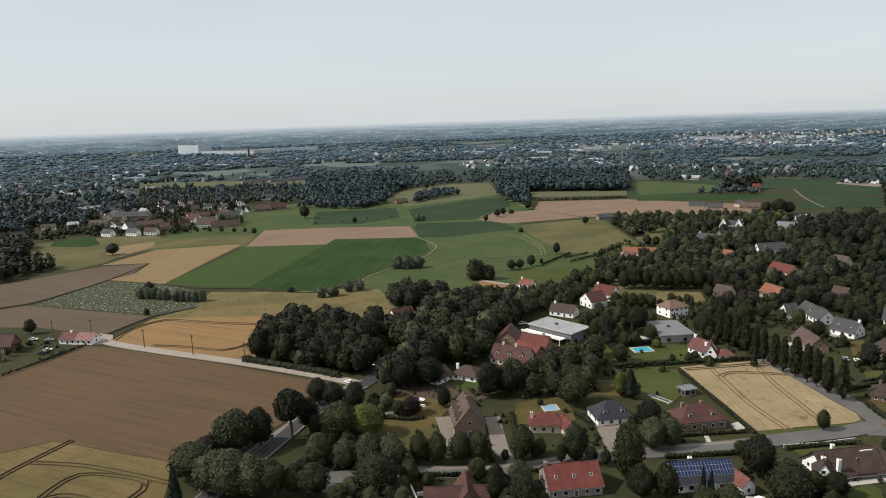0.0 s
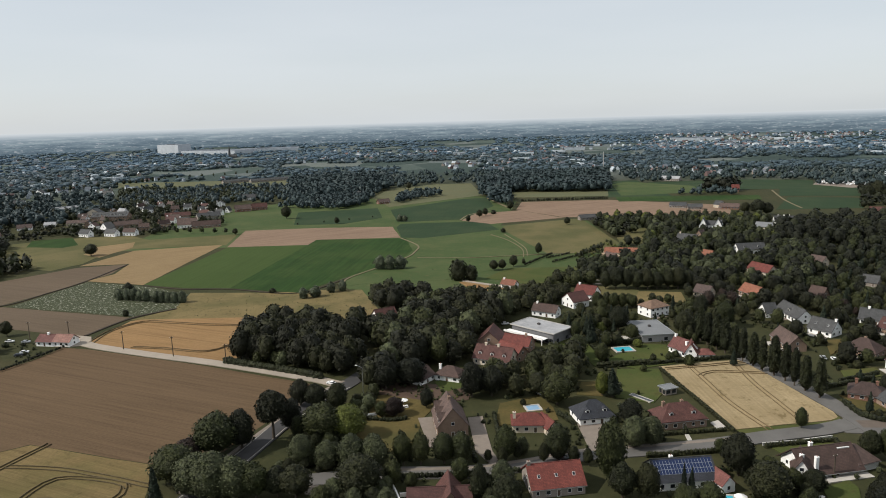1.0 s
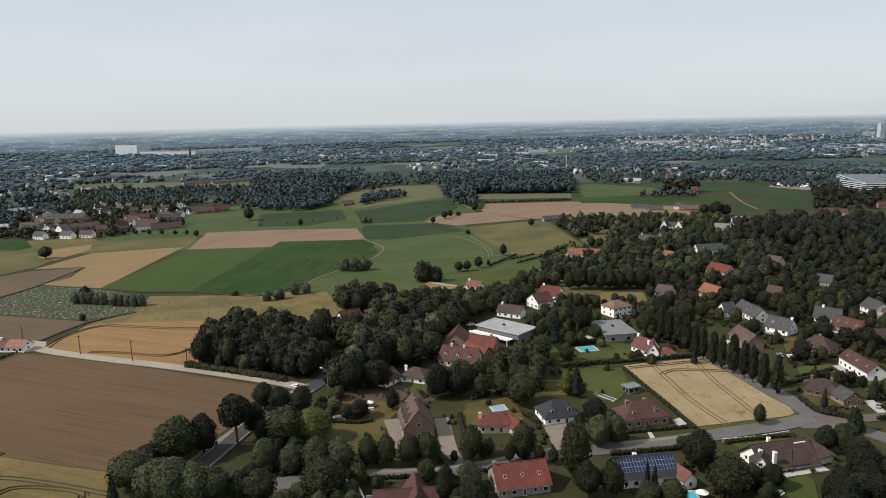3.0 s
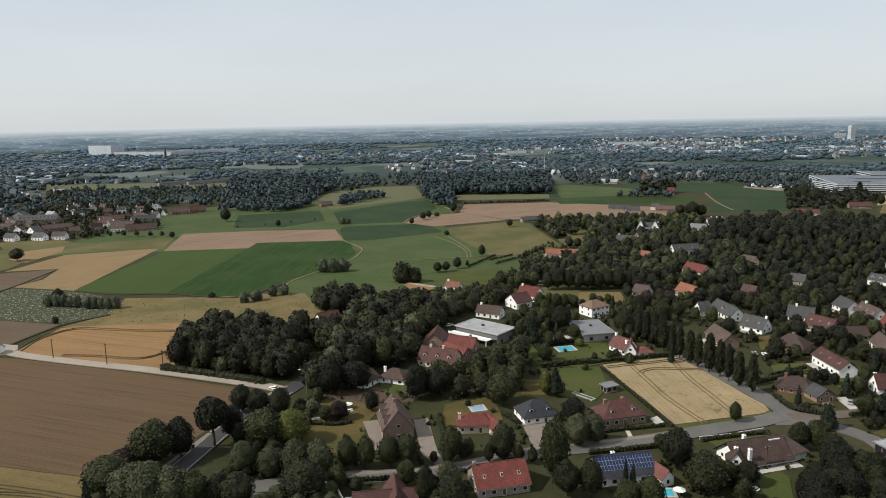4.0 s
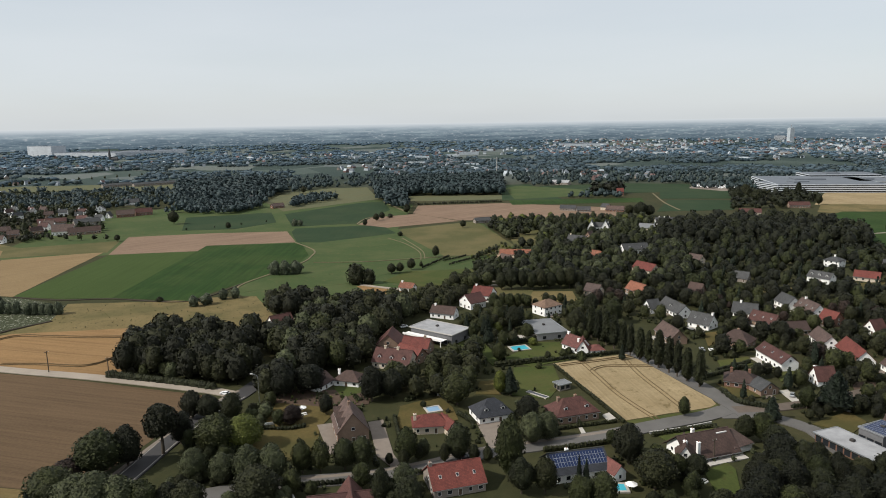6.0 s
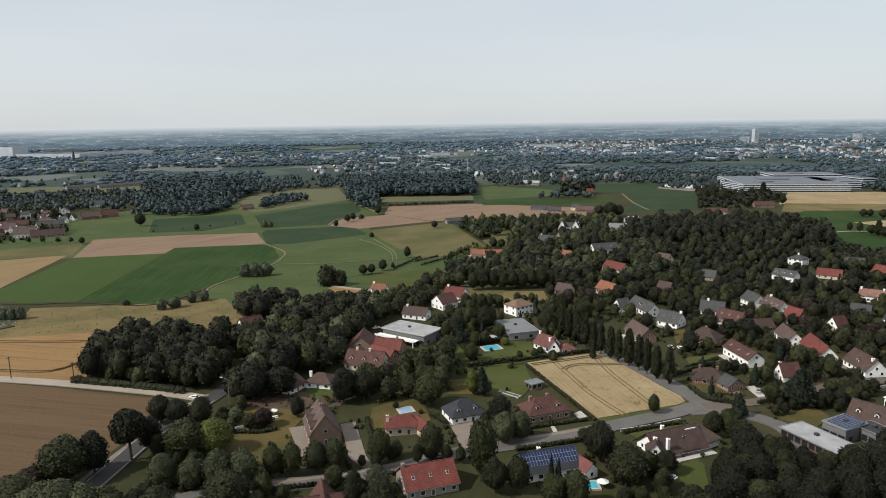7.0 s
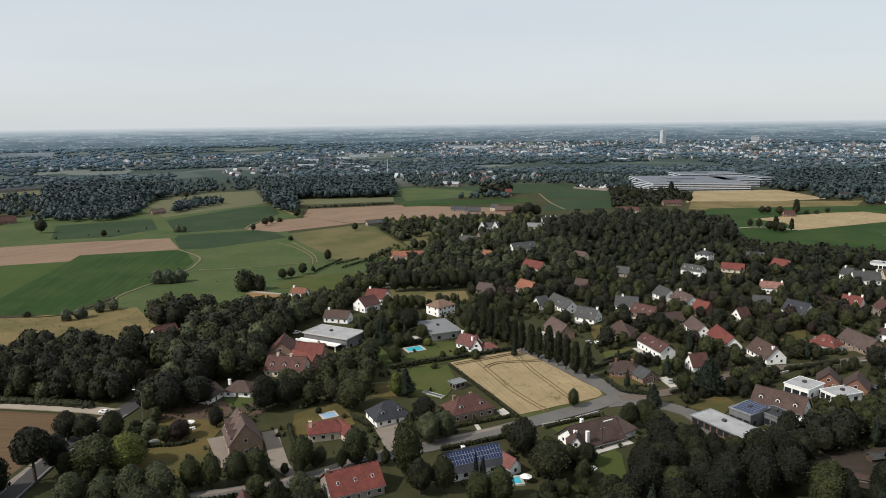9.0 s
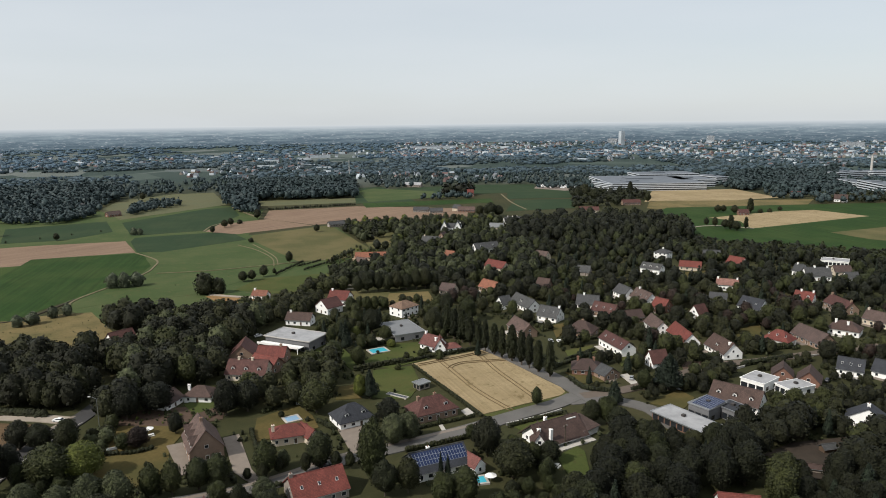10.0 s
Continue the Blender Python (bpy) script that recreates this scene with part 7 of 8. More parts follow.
def in_any(x, y):
    out = np.zeros(len(x), bool)
    for f in fields_np:
        hit = np.zeros(len(x), bool)
        for i in range(len(f)):
            (x0, y0), (x1, y1) = f[i], f[i - 1]
            c = (y0 > y) != (y1 > y)
            hit ^= c & (x < (x1 - x0) * (y - y0) / ((y1 - y0) or 1e-9) + x0)
        out |= hit
    return out


def cover(r0, r1, count, low, high, wide, share, seed, settle):
    """Trees and roofs from r0 to r1 metres out; settle: share of built-up land."""
    g = np.random.default_rng(seed)
    az = np.radians(g.uniform(-44, 66, count))
    r = np.sqrt(g.uniform(r0 * r0, r1 * r1, count))
    x, y = r * np.sin(az), r * np.cos(az)
    keep = ~in_any(x, y)
    x, y = x[keep], y[keep]
    for px_, py_, u, v, w in zip(x, y, g.uniform(0, 1, len(x)), g.uniform(0, 1, len(x)), g.uniform(0, 6.28, len(x))):
        wooded = noise.noise((px_ / 330, py_ / 330, 1.7)) + 0.5 * noise.noise((px_ / 110, py_ / 110, 4.2))
        built = noise.noise((px_ / 520, py_ / 520, 8.8)) + 0.35 * noise.noise((px_ / 160, py_ / 160, 3.3))
        z = rise(px_, py_)
        # the town fills the land ahead to the right
        town = 0.45 if math.degrees(math.atan2(px_, py_)) > 18 and math.hypot(px_, py_) > 2200 else 0.0
        if built + town > (0.5 if r0 > 1200 else 0.75) - settle and u < (0.13 if r0 > 1200 else 0.06) + town * 0.55:
            far_roofs.append((px_, py_, z, v, w, math.hypot(px_, py_)))
        elif wooded > -0.32 + share:
            out = math.hypot(px_, py_)
            # painted haze by distance: bluer leaf copies farther out
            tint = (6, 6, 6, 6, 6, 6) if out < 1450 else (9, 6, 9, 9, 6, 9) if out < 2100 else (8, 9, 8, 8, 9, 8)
            banded = out > 1450 and v < 0.8
            form_of = (4 if banded else 0) + int(40 * v) % 4
            # bands are turned across the line of sight, to read as streaks
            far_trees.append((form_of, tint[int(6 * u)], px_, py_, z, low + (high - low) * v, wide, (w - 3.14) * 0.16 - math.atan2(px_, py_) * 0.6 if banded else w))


cover(1000, 1300, 3600, 7, 12, 1.15, 0.05, 31, 0.25)
cover(1300, 2000, 8000, 6, 11, 1.1, 0.04, 32, 0.36)
cover(2000, 2600, 4200, 6, 10, 1.25, 0.02, 33, 0.42)
cover(2600, 3280, 4200, 6, 10, 1.5, 0.02, 34, 0.44)
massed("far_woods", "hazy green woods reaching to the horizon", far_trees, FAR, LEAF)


def far_town():
    vs, fs, ix, k = [], [], [], 0
    rr = random.Random(77)
    for x, y, z, v, w, dist in far_roofs:
        big = dist > 1600 and rr.random() < 0.08
        L, D, H = (rr.uniform(20, 45), rr.uniform(12, 20), rr.uniform(4, 8)) if big else (rr.uniform(7, 12), rr.uniform(6, 8), rr.uniform(3, 5))
        R = 0.4 if big else rr.uniform(3, 5)
        c, s = math.cos(w), math.sin(w)
        loc = [(-L, -D, 0), (L, -D, 0), (L, D, 0), (-L, D, 0), (-L, -D, H), (L, -D, H), (L, D, H), (-L, D, H), (-L, 0, H + R), (L, 0, H + R)]
        vs += [(x + 0.5 * (a * c - b * s), y + 0.5 * (a * s + b * c), z + q) for a, b, q in loc]
        wall = rr.choice((0, 0, 0, 0, 1, 2))
        roof = 6 if big else rr.choice((3, 4, 5, 5, 7, 7, 6))
        for f, mi in (((0, 1, 5), wall), ((0, 5, 4), wall), ((2, 3, 7), wall), ((2, 7, 6), wall), ((3, 0, 4), wall), ((3, 4, 7), wall), ((1, 2, 6), wall), ((1, 6, 5), wall),
                      ((7, 4, 8), wall), ((5, 6, 9), wall), ((4, 5, 9), roof), ((4, 9, 8), roof), ((6, 7, 8), roof), ((6, 8, 9), roof)):
            fs.append([k + j for j in f])
            ix.append(mi)
        k += 10
    # walls and roofs take the haze-tinted colours
    me = raw_mesh("far_houses", vs, fs, ["hazed_house_wall", "hazed_roof_red", "brick_grey", "hazed_roof_red", "tile_brown", "hazed_roof_grey", "hazed_house_wall", "hazed_roof_grey", "tile_orange"], ix)
    me.polygons.foreach_set("use_smooth", np.zeros(len(fs), bool))
    tagged(new("far_houses", me), "far town of white walls and red or grey roofs, tinted for haze", "houses", kind="stuff")


far_town()


field("car_park", "grey car park full of small cars", "paving", (567.8, 1015.3), (617.3, 1083.6), (679.8, 1036.0), (633.7, 957.4), (592.4, 958.8), category="yard")

# --- large buildings far out


def office(label, a, b, d, h, floors, wall="hazed_wall", roof="hazed_roof_grey", name="office_building", solid=False):
    """A long block with ribbon windows between pale bands, on all sides."""
    m = frame_of(a, b)
    w = math.hypot(b[0] - a[0], b[1] - a[1])
    ob = thing(name, label, "building", m)
    z0 = rise(a[0], a[1])
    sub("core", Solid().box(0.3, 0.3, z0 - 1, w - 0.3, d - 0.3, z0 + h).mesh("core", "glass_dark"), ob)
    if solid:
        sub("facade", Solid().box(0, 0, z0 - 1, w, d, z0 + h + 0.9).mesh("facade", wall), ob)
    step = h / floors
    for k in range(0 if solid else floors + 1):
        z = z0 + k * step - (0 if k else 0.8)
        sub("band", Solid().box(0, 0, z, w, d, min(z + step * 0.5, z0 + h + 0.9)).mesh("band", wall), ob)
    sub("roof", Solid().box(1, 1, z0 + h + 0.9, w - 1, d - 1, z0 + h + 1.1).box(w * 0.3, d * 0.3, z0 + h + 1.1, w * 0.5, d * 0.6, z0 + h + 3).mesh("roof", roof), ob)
    return ob


# the default wall and roof colours carry a painted haze tint
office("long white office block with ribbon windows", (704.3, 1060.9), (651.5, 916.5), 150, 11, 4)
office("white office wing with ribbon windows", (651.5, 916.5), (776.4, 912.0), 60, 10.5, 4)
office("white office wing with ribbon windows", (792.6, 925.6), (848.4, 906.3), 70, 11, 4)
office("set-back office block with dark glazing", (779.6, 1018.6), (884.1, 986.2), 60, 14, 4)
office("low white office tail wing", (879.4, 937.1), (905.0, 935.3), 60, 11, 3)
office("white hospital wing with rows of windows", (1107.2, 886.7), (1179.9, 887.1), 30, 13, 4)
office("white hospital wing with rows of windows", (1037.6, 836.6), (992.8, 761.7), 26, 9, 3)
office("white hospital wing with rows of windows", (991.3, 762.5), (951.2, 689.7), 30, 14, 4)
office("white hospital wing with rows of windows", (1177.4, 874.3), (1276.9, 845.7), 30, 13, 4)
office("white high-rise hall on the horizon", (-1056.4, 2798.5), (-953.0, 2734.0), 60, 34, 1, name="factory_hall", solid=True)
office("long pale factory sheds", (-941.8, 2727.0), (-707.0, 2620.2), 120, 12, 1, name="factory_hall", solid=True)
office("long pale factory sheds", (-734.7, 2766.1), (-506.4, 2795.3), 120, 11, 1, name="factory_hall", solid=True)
office("long pale far warehouse", (924.0, 2645.6), (1102.8, 2588.9), 90, 9, 1, wall="hazed_house_wall", name="factory_hall", solid=True)
office("pale flat-roofed far warehouse", (435.3, 2242.0), (504.7, 2230.7), 40, 7, 1, wall="hazed_house_wall", name="factory_hall", solid=True)
office("apartment block in the far town", (2102.0, 2309.0), (2124.0, 2288.0), 26, 30, 9, name="apartment_block")
office("apartment block in the far town", (1800.0, 2573.0), (1829.0, 2545.0), 25, 19, 6, name="apartment_block")
office("apartment block in the far town", (2290.0, 1830.8), (2346.3, 1785.3), 30, 14, 4, name="apartment_block")
tw = (1767.0, 2427.6)
tz = rise(*tw)
ob = thing("tower_block", "tall pale slab tower above the far town", "tower", pose(tw[0], tw[1], 0))
sub("shaft", Solid().loft([(-9, -9, 9, 9, tz - 2), (-9, -9, 9, 9, tz + 52), (-8, -8, 8, 8, tz + 52), (-8, -8, 8, 8, tz + 57)]).mesh("shaft", "hazed_house_wall"), ob)
sub("antenna", Solid().tube(0, 0, tz + 57, tz + 70, 1.2, 0.6, 8).mesh("antenna", "steel"), ob)
cs = (1229.5, 918.0)
ob = thing("chimney_stack", "slim grey boiler-house chimney stack", "chimney", pose(cs[0], cs[1], 0))
sub("shaft", Solid().tube(0, 0, -0.5, 40, 2.6, 1.9, 14).mesh("shaft", "concrete"), ob)
sub("rim", Solid().tube(0, 0, 40, 41, 2.2, 2.2, 14).mesh("rim", "steel"), ob)
ms = (362.2, 1431.3)
ob = thing("mast", "slim white telecom mast above distant trees", "mast", pose(ms[0], ms[1], 0))
sub("pole", Solid().tube(0, 0, -0.5, 34, 0.85, 0.6, 10).mesh("pole", "concrete"), ob)
sub("antenna", Solid().tube(0, 0, 34, 36.5, 0.2, 0.15, 6).box(-1.4, -0.2, 30, 1.4, 0.2, 33).mesh("antenna", "steel"), ob)
ch = (-663.7, 2406.5)
ob = thing("church", "small church with pointed grey spire", "church", pose(ch[0], ch[1], rise(*ch)))
sub("nave", Solid().prism([(-6, 0), (6, 0), (6, 6), (0, 12), (-6, 6)], 0, 20, "x").mesh("nave", "slate_grey"), ob)
sub("tower", Solid().box(-7, -3, 0, -1, 3, 22).mesh("tower", "slate_grey"), ob)
sub("spire", Solid().tube(-4, 0, 22, 44, 3.8, 0.2, 4).mesh("spire", "slate_grey"), ob)


# ---------------------------------------------------------------- gardens, street and field details


def hedge(label, height, thick, *points, mat="leaf_oak"):
    """A clipped hedge: rough cores and leaves along a line."""
    g = np.random.default_rng(int(abs(points[0][0] * 13 + points[0][1] * 7)) + 3)
    cl = []
    line = spline(points, 1.1)
    for x, y in line:
        for z in (height * 0.3, height * 0.72):
            cl.append(((x + g.uniform(-0.12, 0.12), y + g.uniform(-0.12, 0.12), z + g.uniform(-0.1, 0.1)), thick * 0.62))
    me = foliage("hedge", mat, cl, 12, 0.42, g, 0.92)
    LINES.append((np.array(line), thick / 2))
    return tagged(new("hedge", me), label, "hedge")


for pts, hh, th in ((((-99.2, 320.4), (-75.1, 308.7), (-49.9, 295.2)), 2.4, 2.6), (((-12.5, 204.4), (-0.8, 204.4), (11.0, 204.4)), 1.8, 1.4), (((-29.8, 207.2), (-12.6, 206.9)), 1.6, 1.4), (((99.9, 291.1), (102.6, 260.0), (105.1, 228.2)), 1.3, 1.2), (((74.0, 296.2), (96.6, 297.8)), 2.6, 1.8),
                    (((96.4, 297.1), (115.0, 299.8), (140.2, 302.0)), 1.6, 1.4), (((82.7, 325.1), (102.3, 329.2)), 2.4, 1.8), (((78.4, 227.4), (102.4, 229.3)), 1.3, 1.2), (((69.7, 212.3), (98.2, 214.0)), 1.6, 1.4),
                    (((20.9, 205.6), (37.3, 206.8)), 1.5, 1.3), (((11.9, 220.8), (12.8, 213.6)), 1.8, 1.4), (((46.8, 248.1), (50.4, 239.4)), 1.6, 1.4), (((22.4, 249.9), (22.2, 233.0)), 1.6, 1.4),
                    (((110.8, 215.6), (125.5, 217.3), (135.8, 217.9)), 1.5, 1.3), (((135.2, 217.0), (134.1, 208.1)), 1.5, 1.3), (((223.6, 244.5), (255.9, 244.3), (278.6, 241.7)), 2.6, 2.4), (((237.9, 231.5), (266.4, 230.8)), 2.0, 2.0),
                    (((159.8, 264.1), (182.4, 271.3)), 1.6, 1.5), (((167.4, 269.2), (187.7, 276.2)), 1.6, 1.5), (((156.9, 248.4), (156.4, 235.8), (164.3, 229.1)), 1.8, 1.8), (((173.9, 226.9), (195.7, 228.5)), 1.6, 1.5),
                    (((232.7, 192.2), (238.1, 178.9)), 2.2, 2.0), (((267.8, 215.2), (274.5, 197.0)), 1.8, 1.8), (((253.4, 307.2), (277.1, 309.3)), 2.2, 1.8), (((177.2, 290.4), (200.2, 292.3)), 1.8, 1.6),
                    (((256.6, 294.8), (258.2, 277.1)), 1.8, 1.6), (((-25.2, 249.8), (-16.9, 247.7), (-11.4, 248.8)), 1.4, 1.4), (((75.7, 338.2), (77.6, 322.2), (79.8, 303.0)), 1.6, 1.2), (((250.9, 174.5), (221.3, 179.8)), 2.0, 2.0)):
    hedge("clipped dark green garden hedge", hh, th, *pts)


def pool(label, a, b, c, water="pool_water", e=0.8):
    """A sunk basin with a stone rim from corner a along b, with its width towards c."""
    m = frame_of(a, b)
    w, d = math.hypot(b[0] - a[0], b[1] - a[1]), math.hypot(c[0] - b[0], c[1] - b[1])
    ob = thing("swimming_pool", label, "pool", m)
    rim = Solid().loft([(-e, -e, w + e, d + e, 0.0), (-e, -e, w + e, d + e, 0.55), (0, 0, w, d, 0.55), (0, 0, w, d, 0.3)])
    sub("rim", rim.mesh("rim", "paving_pale"), ob)
    sub("water", Solid().box(0.02, 0.02, 0.3, w - 0.02, d - 0.02, 0.46).mesh("water", water), ob)
    p = [m @ Vector(q) for q in ((-2, -2, 0), (w + 2, -2, 0), (w + 2, d + 2, 0), (-2, d + 2, 0))]
    YARDS.append([(q.x, q.y) for q in p])
    return ob


pool("turquoise swimming pool with pale stone rim", (87.8, 315.4), (95.8, 316.3), (98.0, 321.9))
pool("pool under a pale blue cover", (35.9, 252.0), (40.7, 252.7), (40.6, 257.0), "pool_cover")
pool("narrow garden basin with pale edging", (84.2, 256.0), (85.6, 257.0), (83.6, 266.3), "glass_dark", 0.35)
pool("turquoise pool behind the solar house", (82.9, 182.9), (85.8, 182.4), (86.8, 186.2))


def wall_line(label, height, thick, mat, *pts):
    v = [Vector(p).to_3d() for p in pts]
    ob = thing("garden_wall", label, "wall")
    for a, b in zip(v, v[1:]):
        d = (b - a).length
        sub("wall_run", Solid().loft([(0, -thick / 2, d, thick / 2, -0.1), (0, -thick / 2, d, thick / 2, height), (-0.05, -thick / 2 - 0.06, d + 0.05, thick / 2 + 0.06, height + 0.01), (-0.05, -thick / 2 - 0.06, d + 0.05, thick / 2 + 0.06, height + 0.1)]).mesh("wall_run", mat), ob,
            pose(a.x, a.y, 0, 0, 0, math.degrees(math.atan2(b.y - a.y, b.x - a.x))))
    return ob


wall_line("low pale garden wall along the street", 1.0, 0.3, "concrete", (110.3, 217.4), (123.2, 218.3))
wall_line("low pale garden wall along the street", 1.0, 0.3, "concrete", (124.9, 218.7), (136.0, 220.7))
wall_line("white garden wall beside the drive", 1.4, 0.35, "white_render", (-15.1, 203.2), (-13.4, 197.3), (-11.4, 190.1))
wall_line("white parapet wall of the terrace", 1.1, 0.35, "white_render", (-11.5, 193.9), (-2.6, 194.7))
wall_line("pale balustrade wall above the street", 0.9, 0.3, "concrete", (218.7, 227.4), (237.5, 230.1))
wall_line("pale balustrade wall above the street", 0.8, 0.3, "concrete", (266.3, 229.1), (280.6, 228.0))
wall_line("pale stone wall beside the lawn", 1.6, 0.4, "concrete", (69.0, 344.5), (73.0, 321.0))
wall_line("white garden wall with planters", 1.0, 0.4, "white_render", (-26.5, 249.9), (-25.5, 253.4), (-22.5, 253.7))
wall_line("white fence wall of the cottage", 1.4, 0.2, "white_render", (-6.6, 285.3), (0.3, 294.1))


def pole(at, h, label="weathered wooden power pole with crossarm"):
    ob = thing("power_pole", label, "pole", pose(at[0], at[1], 0, 0, 0, 15), "power poles by the lane")
    sub("shaft", Solid().tube(0, 0, -0.4, h, 0.24, 0.17, 8).mesh("shaft", "bark"), ob)
    arm = sub("crossarm", Solid().box(-0.9, -0.1, h - 0.7, 0.9, 0.1, h - 0.5).mesh("crossarm", "bark"), ob)
    for x in (-0.75, 0.0, 0.75):
        sub("insulator", Solid().tube(x, 0, h - 0.5, h - 0.25, 0.07, 0.05, 6).mesh("insulator", "frame_white"), arm)


for q, hh in (((-158.6, 346.7), 10), ((-128.3, 332.5), 10.5), ((-98.6, 319.1), 10), ((-217.0, 366.7), 11), ((-195.3, 365.5), 11), ((121.5, 194.7), 8)):
    pole(q, hh)
WIRES = ((-217.0, 366.7), (-195.3, 365.5), (-158.6, 346.7), (-128.3, 332.5), (-98.6, 319.1))


def lamp_post(at, h, turn):
    ob = thing("street_lamp", "tall grey street lamp with curved arm", "lamp", pose(at[0], at[1], 0, 0, 0, turn), "street lamps")
    sub("pole", Solid().tube(0, 0, -0.2, h, 0.16, 0.09, 8).mesh("pole", "steel"), ob)
    arm = Solid()
    last = (0.0, h)
    for k in range(1, 5):
        a = k * 0.32
        nx, nz = 2.4 * math.sin(a), h + 0.9 * math.sin(a * 1.2)
        arm.tube(last[0], 0, last[1], nz if nz > last[1] + 0.01 else last[1] + 0.02, 0.08, 0.07, 6, 0, nx, 0)
        last = (nx, max(nz, last[1] + 0.02))
    sub("arm", arm.mesh("arm", "steel"), ob)
    sub("lantern", Solid().box(last[0] - 0.1, -0.18, last[1] - 0.12, last[0] + 0.9, 0.18, last[1] + 0.08).mesh("lantern", "frame_white"), ob)


lamp_post((-29.8, 277.0), 11, 160)
lamp_post((4.5, 347.3), 10, 160)


# cars, built once and copied
def car_model(paint, label):
    ob = thing("car", label, "car", pose(0, 0, -50), "parked cars")
    body = Solid().loft([(-2.1, -0.85, 2.1, 0.85, 0.25), (-2.2, -0.88, 2.2, 0.88, 0.5), (-2.2, -0.88, 2.2, 0.88, 0.75), (-2.05, -0.8, 2.0, 0.8, 0.95)])
    sub("body", body.mesh("body", paint), ob)
    sub("cabin", Solid().loft([(-1.7, -0.78, 1.1, 0.78, 0.95), (-1.2, -0.62, 0.45, 0.62, 1.4)]).mesh("cabin", "glass_dark"), ob)
    sub("roof", Solid().loft([(-1.2, -0.62, 0.45, 0.62, 1.4), (-1.0, -0.55, 0.3, 0.55, 1.48)]).mesh("roof", paint), ob)
    for x in (-1.35, 1.35):
        for y in (-0.8, 0.8):
            w = sub("wheel", Solid().tube(0, 0, -0.1, 0.1, 0.33, 0.33, 12).mesh("tyre", "rubber"), ob, pose(x, y, 0.33, 90, 0, 0))
            sub("rim", Solid().tube(0, 0, -0.11, 0.11, 0.2, 0.2, 10).mesh("rim", "steel"), w)
    return ob


CARS = [car_model("car_white", "white parked hatchback car"), car_model("car_dark", "dark parked saloon car"), car_model("car_silver", "silver-grey parked hatchback car")]
used = [False] * 3
for q, which, turn in (((251.1, 203.6), 0, 25), ((255.6, 202.4), 1, 25), ((-44.5, 287.6), 0, 150), ((-27.5, 194.2), 1, 5), ((-30.7, 196.3), 1, 5), ((42.0, 212.5), 1, 0),
                       ((192.9, 220.0), 2, 20), ((179.6, 294.3), 0, 80), ((176.1, 296.8), 2, 80), ((277.3, 208.6), 0, 20), ((181.4, 237.7), 2, 50), ((-227.4, 365.8), 0, 0), ((-217.6, 363.8), 2, 10), ((-209.1, 341.8), 1, 30), ((-208.6, 346.1), 0, 20),
                       ((39.8, 366.6), 0, 20), ((85.3, 339.1), 0, 0), ((175.1, 195.9), 0, 30), ((210.7, 184.4), 0, 100)):
    m = pose(q[0], q[1], 0.3, 0, 0, turn)
    if used[which]:
        copy_thing(CARS[which], m)
    else:
        CARS[which].matrix_basis, used[which] = m, True


def parasol(at):
    ob = thing("parasol", "white garden parasol on a pole", "parasol", pose(at[0], at[1], 0), "parasols by the pool")
    sub("pole", Solid().tube(0, 0, 0, 2.4, 0.05, 0.05, 6).mesh("pole", "steel"), ob)
    sub("canopy", Solid().tube(0, 0, 2.1, 2.9, 1.9, 0.1, 8).mesh("canopy", "white_render"), ob)


for q in ((87.4, 183.0), (-12.5, 262.7)):
    parasol(q)


def table_set(at, turn):
    ob = thing("garden_table", "white garden table with benches", "table", pose(at[0], at[1], 0, 0, 0, turn))
    sub("top", Solid().box(-1, -0.5, 0.7, 1, 0.5, 0.76).mesh("top", "frame_white"), ob)
    for x in (-0.8, 0.8):
        sub("leg", Solid().box(x - 0.05, -0.4, 0, x + 0.05, 0.4, 0.7).mesh("leg", "frame_white"), ob)
    for y in (-0.95, 0.95):
        sub("bench", Solid().box(-1, y - 0.18, 0, 1, y + 0.18, 0.45).mesh("bench", "frame_white"), ob)


for q, a in (((-11.7, 260.5), 20), ((42.7, 268.8), 40), ((115.9, 194.8), 30), ((111.3, 183.3), 30), ((99.1, 332.2), 0), ((173.1, 196.7), 30)):
    table_set(q, a)

# tractor lines in the crops
def tramline(mat, *pts, gap=1.9, width=0.2):
    line = spline(pts, 6)
    for s in (-1, 1):
        off = []
        for k, (x, y) in enumerate(line):
            a, b = line[max(k - 1, 0)], line[min(k + 1, len(line) - 1)]
            d = math.hypot(b[0] - a[0], b[1] - a[1]) or 1
            off.append((x - (b[1] - a[1]) / d * gap * s / 2, y + (b[0] - a[0]) / d * gap * s / 2))
        ribbon("tractor_line", "dark tractor wheel line pressed into the crop", mat, width, *off[::3], off[-1], category="track", wobble=0.6)
        LINES.pop()


tramline("tramline", (-153.6, 201.2), (-150.5, 213.4), (-145.8, 224.7), (-140.4, 238.1))
tramline("tramline", (-145.6, 222.7), (-132.0, 221.0), (-113.8, 215.3), (-91.3, 205.9))
tramline("tramline", (-129.5, 196.6), (-125.8, 209.3), (-120.8, 214.2), (-103.7, 209.5), (-98.0, 205.6))
tramline("tramline", (-102.1, 192.0), (-99.1, 198.8), (-98.2, 204.2), (-100.3, 207.8))
tramline("tramline", (-142.7, 185.2), (-130.5, 198.3), (-116.9, 199.2), (-103.0, 192.0))
tramline("tramline_pale", (-181.4, 360.2), (-179.2, 387.0), (-168.5, 397.2), (-128.6, 387.1), (-103.0, 382.1), gap=2.6)
tramline("tramline_pale", (-155.9, 350.1), (-130.0, 344.0), (-107.9, 338.3), (-102.8, 351.4), (-97.3, 365.6))
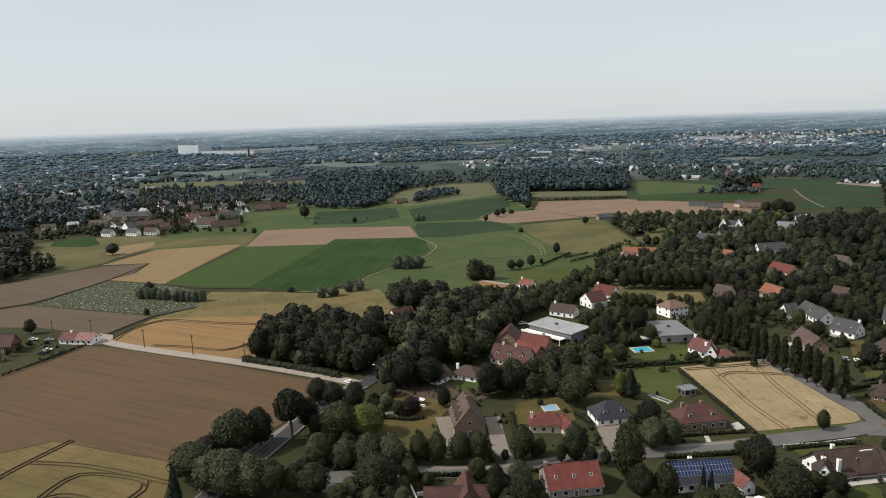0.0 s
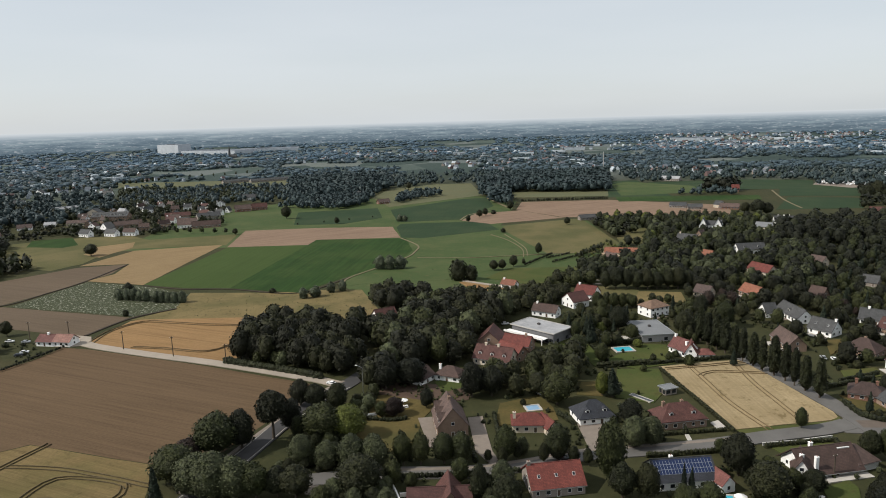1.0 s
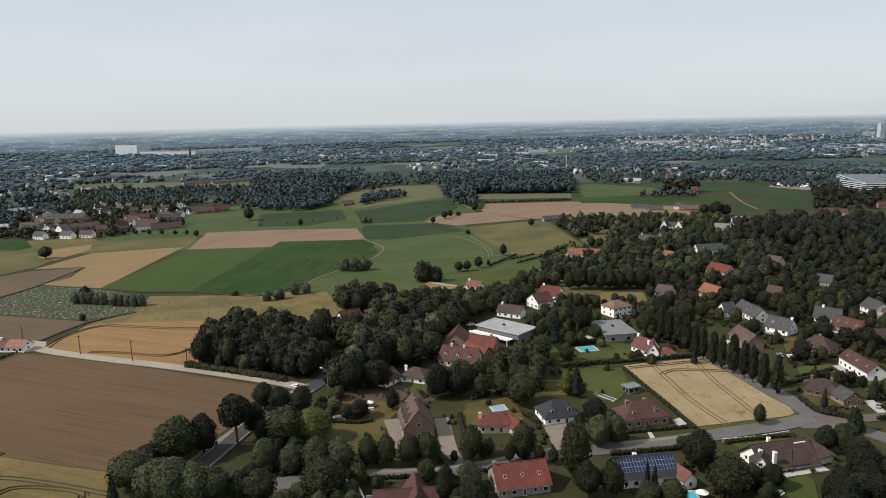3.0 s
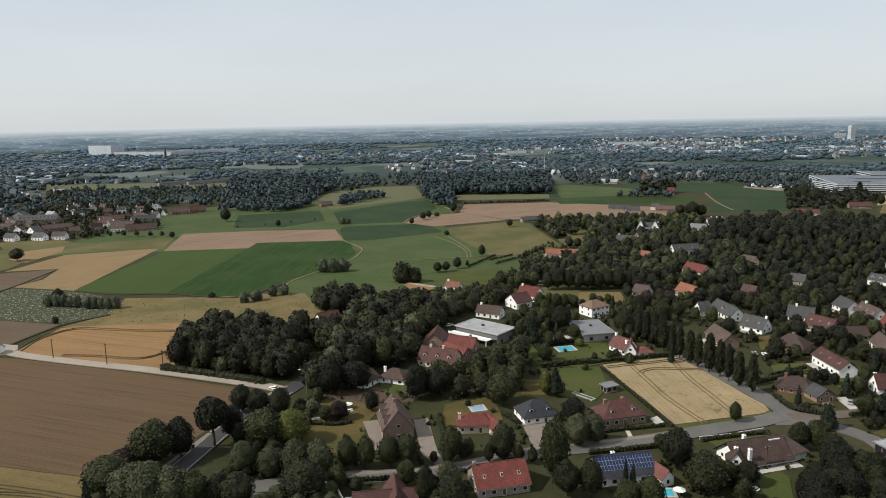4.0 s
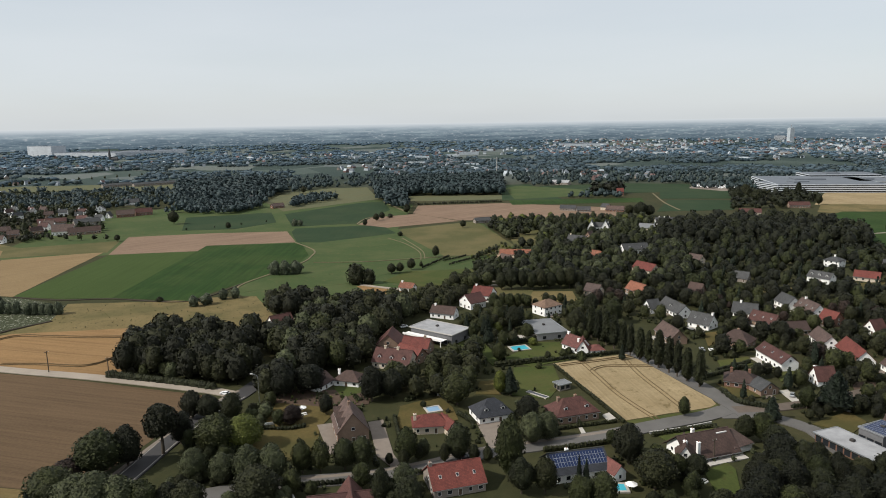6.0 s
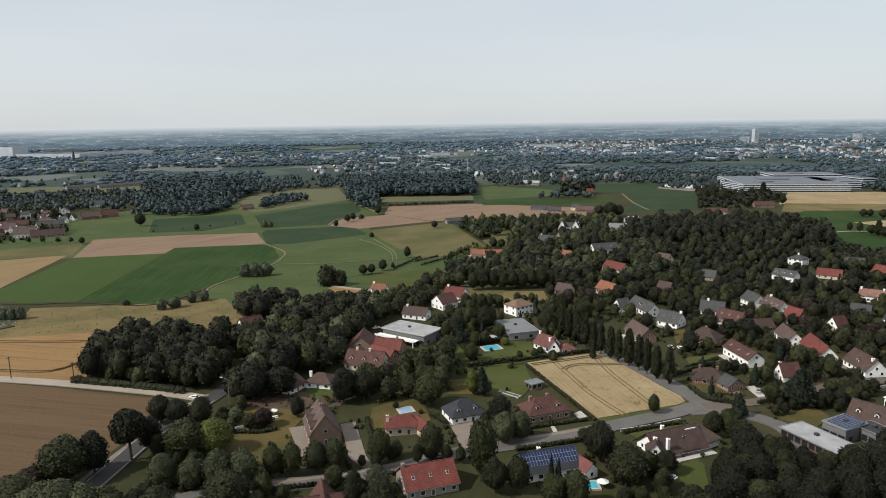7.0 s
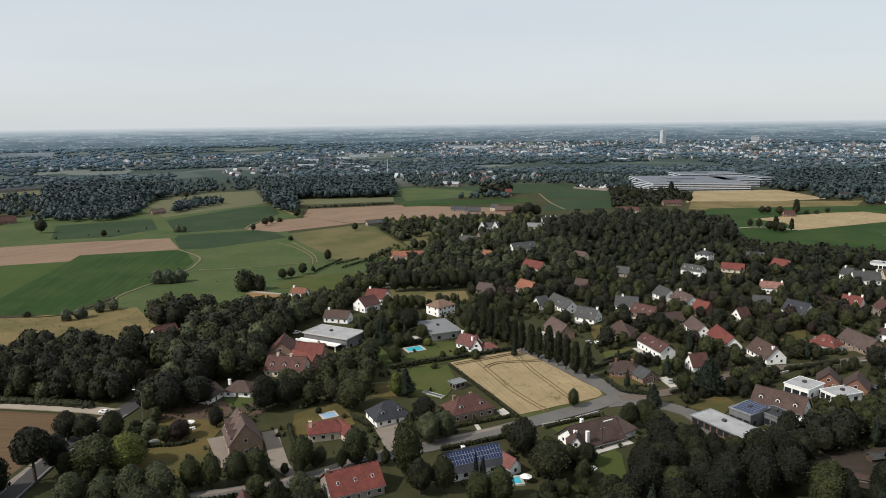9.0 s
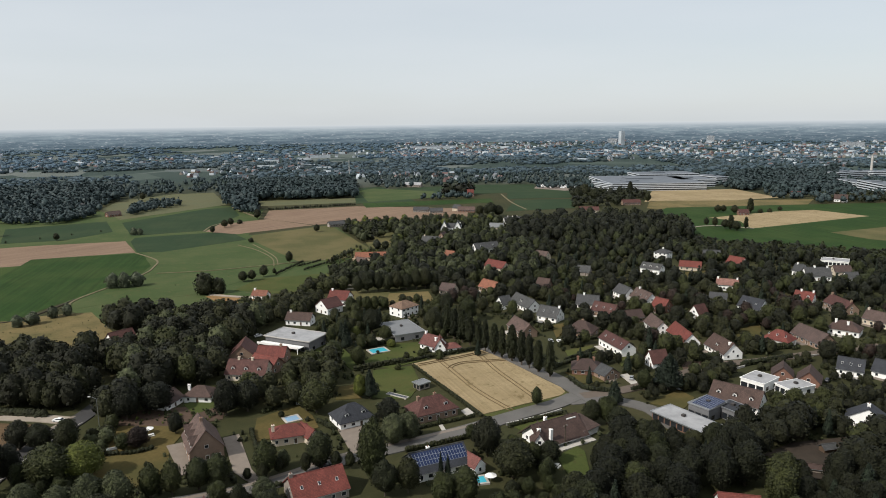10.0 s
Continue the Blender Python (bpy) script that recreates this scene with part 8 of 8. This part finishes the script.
tramline("tramline_pale", (114.0, 295.5), (114.3, 281.7), (114.2, 266.7), (115.1, 245.6), (118.2, 229.1))
tramline("tramline_pale", (134.6, 292.2), (132.8, 272.4), (132.8, 253.8), (132.9, 235.5))
tramline("tramline_pale", (114.3, 281.7), (117.5, 285.4), (126.9, 285.9), (142.0, 282.0))
tramline("tramline_pale", (102.6, 291.5), (113.7, 292.7), (128.0, 294.2), (138.8, 296.2))

# tufts over the dry meadow, shrubs in the gardens
g = np.random.default_rng(44)
TUFT = [cluster(g, 0, 22, 3.0, 5.0, -2.0, stem=False) for k in range(3)]
spots = []
rr = random.Random(9)
for poly, many, size in (([(-177.8, 407.8), (-161.1, 458.0), (-103.5, 453.7), (-50.8, 456.2), (-35.9, 410.3), (-33.5, 377.8), (-61.9, 376.5), (-106.2, 402.2)], 160, (0.25, 0.6)), ([(-56.6, 474.9), (-19.1, 549.5), (70.9, 544.1), (10.8, 482.8)], 12, (0.4, 0.8)),
                         ([(-25.8, 274.9), (-19.3, 286.3), (0.2, 282.1), (14.7, 274.7), (13.2, 265.3), (-0.0, 264.0)], 60, (0.5, 1.5)), ([(118.1, 555.0), (160.8, 613.7), (173.0, 570.3), (113.2, 511.5)], 120, (0.8, 3))):
    xs, ys = [c[0] for c in poly], [c[1] for c in poly]
    n_ok = 0
    while n_ok < many:
        x, y = rr.uniform(min(xs), max(xs)), rr.uniform(min(ys), max(ys))
        if inside(x, y, poly):
            spots.append((rr.randrange(3), rr.choice((1, 2, 2, 7)), x, y, 0.1, rr.uniform(*size), 1.3, rr.uniform(0, 6)))
            n_ok += 1
massed("grass_tufts", "dark tufts and thistles over the dry meadow", spots, TUFT, LEAF)
LOWSHRUB = []
for poly, many in (([(-42.8, 198.3), (-42.2, 242.1), (-23.7, 279.0), (19.0, 275.6), (60.7, 272.2), (103.1, 225.3), (96.9, 215.3), (35.6, 207.6), (-18.5, 200.3)], 1300), ([(15.5, 295.6), (59.9, 349.3), (98.9, 400.5), (138.7, 372.0), (138.4, 306.7), (86.1, 264.2), (59.4, 266.3)], 1100),
                   ([(148.9, 239.1), (167.4, 340.7), (157.2, 400.9), (226.1, 441.1), (363.3, 398.7), (404.8, 273.8), (270.8, 179.5), (208.6, 206.5), (187.6, 222.3)], 3200), ([(55.1, 180.0), (98.2, 209.4), (145.6, 209.7), (175.6, 186.1), (270.8, 179.5), (204.8, 116.5), (91.7, 146.4)], 1700),
                   ([(105.3, 458.1), (187.4, 585.6), (338.0, 545.9), (514.4, 350.9), (398.7, 269.5), (337.6, 370.1), (182.0, 441.6)], 2500), ([(-237.0, 333.3), (-242.7, 360.5), (-213.7, 363.5), (-193.4, 353.8), (-204.5, 326.3)], 60)):
    xs, ys = [c[0] for c in poly], [c[1] for c in poly]
    for k in range(many):
        x, y = rr.uniform(min(xs), max(xs)), rr.uniform(min(ys), max(ys))
        if inside(x, y, poly) and not near_line(x, y, 1.2) and not any(inside(x, y, q) for q in HOUSES) and not any(inside(x, y, q) for q in FIELDS):
            if any(inside(x, y, q) for q in YARDS) and rr.random() < 0.88:
                continue
            if noise.noise((x / 14, y / 14, 5)) > 0.0:
                LOWSHRUB.append((rr.randrange(3), rr.choice((0, 1, 1, 2, 0)), x, y, 0, rr.uniform(0.7, 2.4), rr.uniform(0.9, 1.4), rr.uniform(0, 6)))
massed("garden_shrubs", "low shrubs and borders filling the gardens", LOWSHRUB, TUFT, LEAF)

lots = []
for k in range(190):
    x, y = rr.uniform(0, 1), rr.uniform(0, 1)
    a, b, c = (576.7, 1021.6), (636.3, 977.8), (617.8, 1070.6)
    lots.append((0, 0, a[0] + (b[0] - a[0]) * x + (c[0] - a[0]) * y, a[1] + (b[1] - a[1]) * x + (c[1] - a[1]) * y, 0.1, 10, 1, rr.choice((0.3, 0.32, 1.87))))
v = np.array([(px0, py0, pz0) for pz0, e in ((0.2, 1.0), (0.9, 1.0), (1.5, 0.6)) for px0, py0 in ((-2.2 * e, -0.9 * e), (2.2 * e, -0.9 * e), (2.2 * e, 0.9 * e), (-2.2 * e, 0.9 * e))])
f = np.array([t for o in (0, 4) for j in range(4) for t in ((o + j, o + (j + 1) % 4, o + 4 + (j + 1) % 4), (o + j, o + 4 + (j + 1) % 4, o + 4 + j))] + [(8, 9, 10), (8, 10, 11)])
spots = [(0, rr.choice((0, 0, 1, 2)), x, y, z, 10, 1, t) for _, _, x, y, z, _, _, t in lots]
cars_far = massed("distant_cars", "rows of small parked cars far off", spots, [(v, f)], ["car_white", "car_dark", "car_silver"])
cars_far["category"] = "cars"
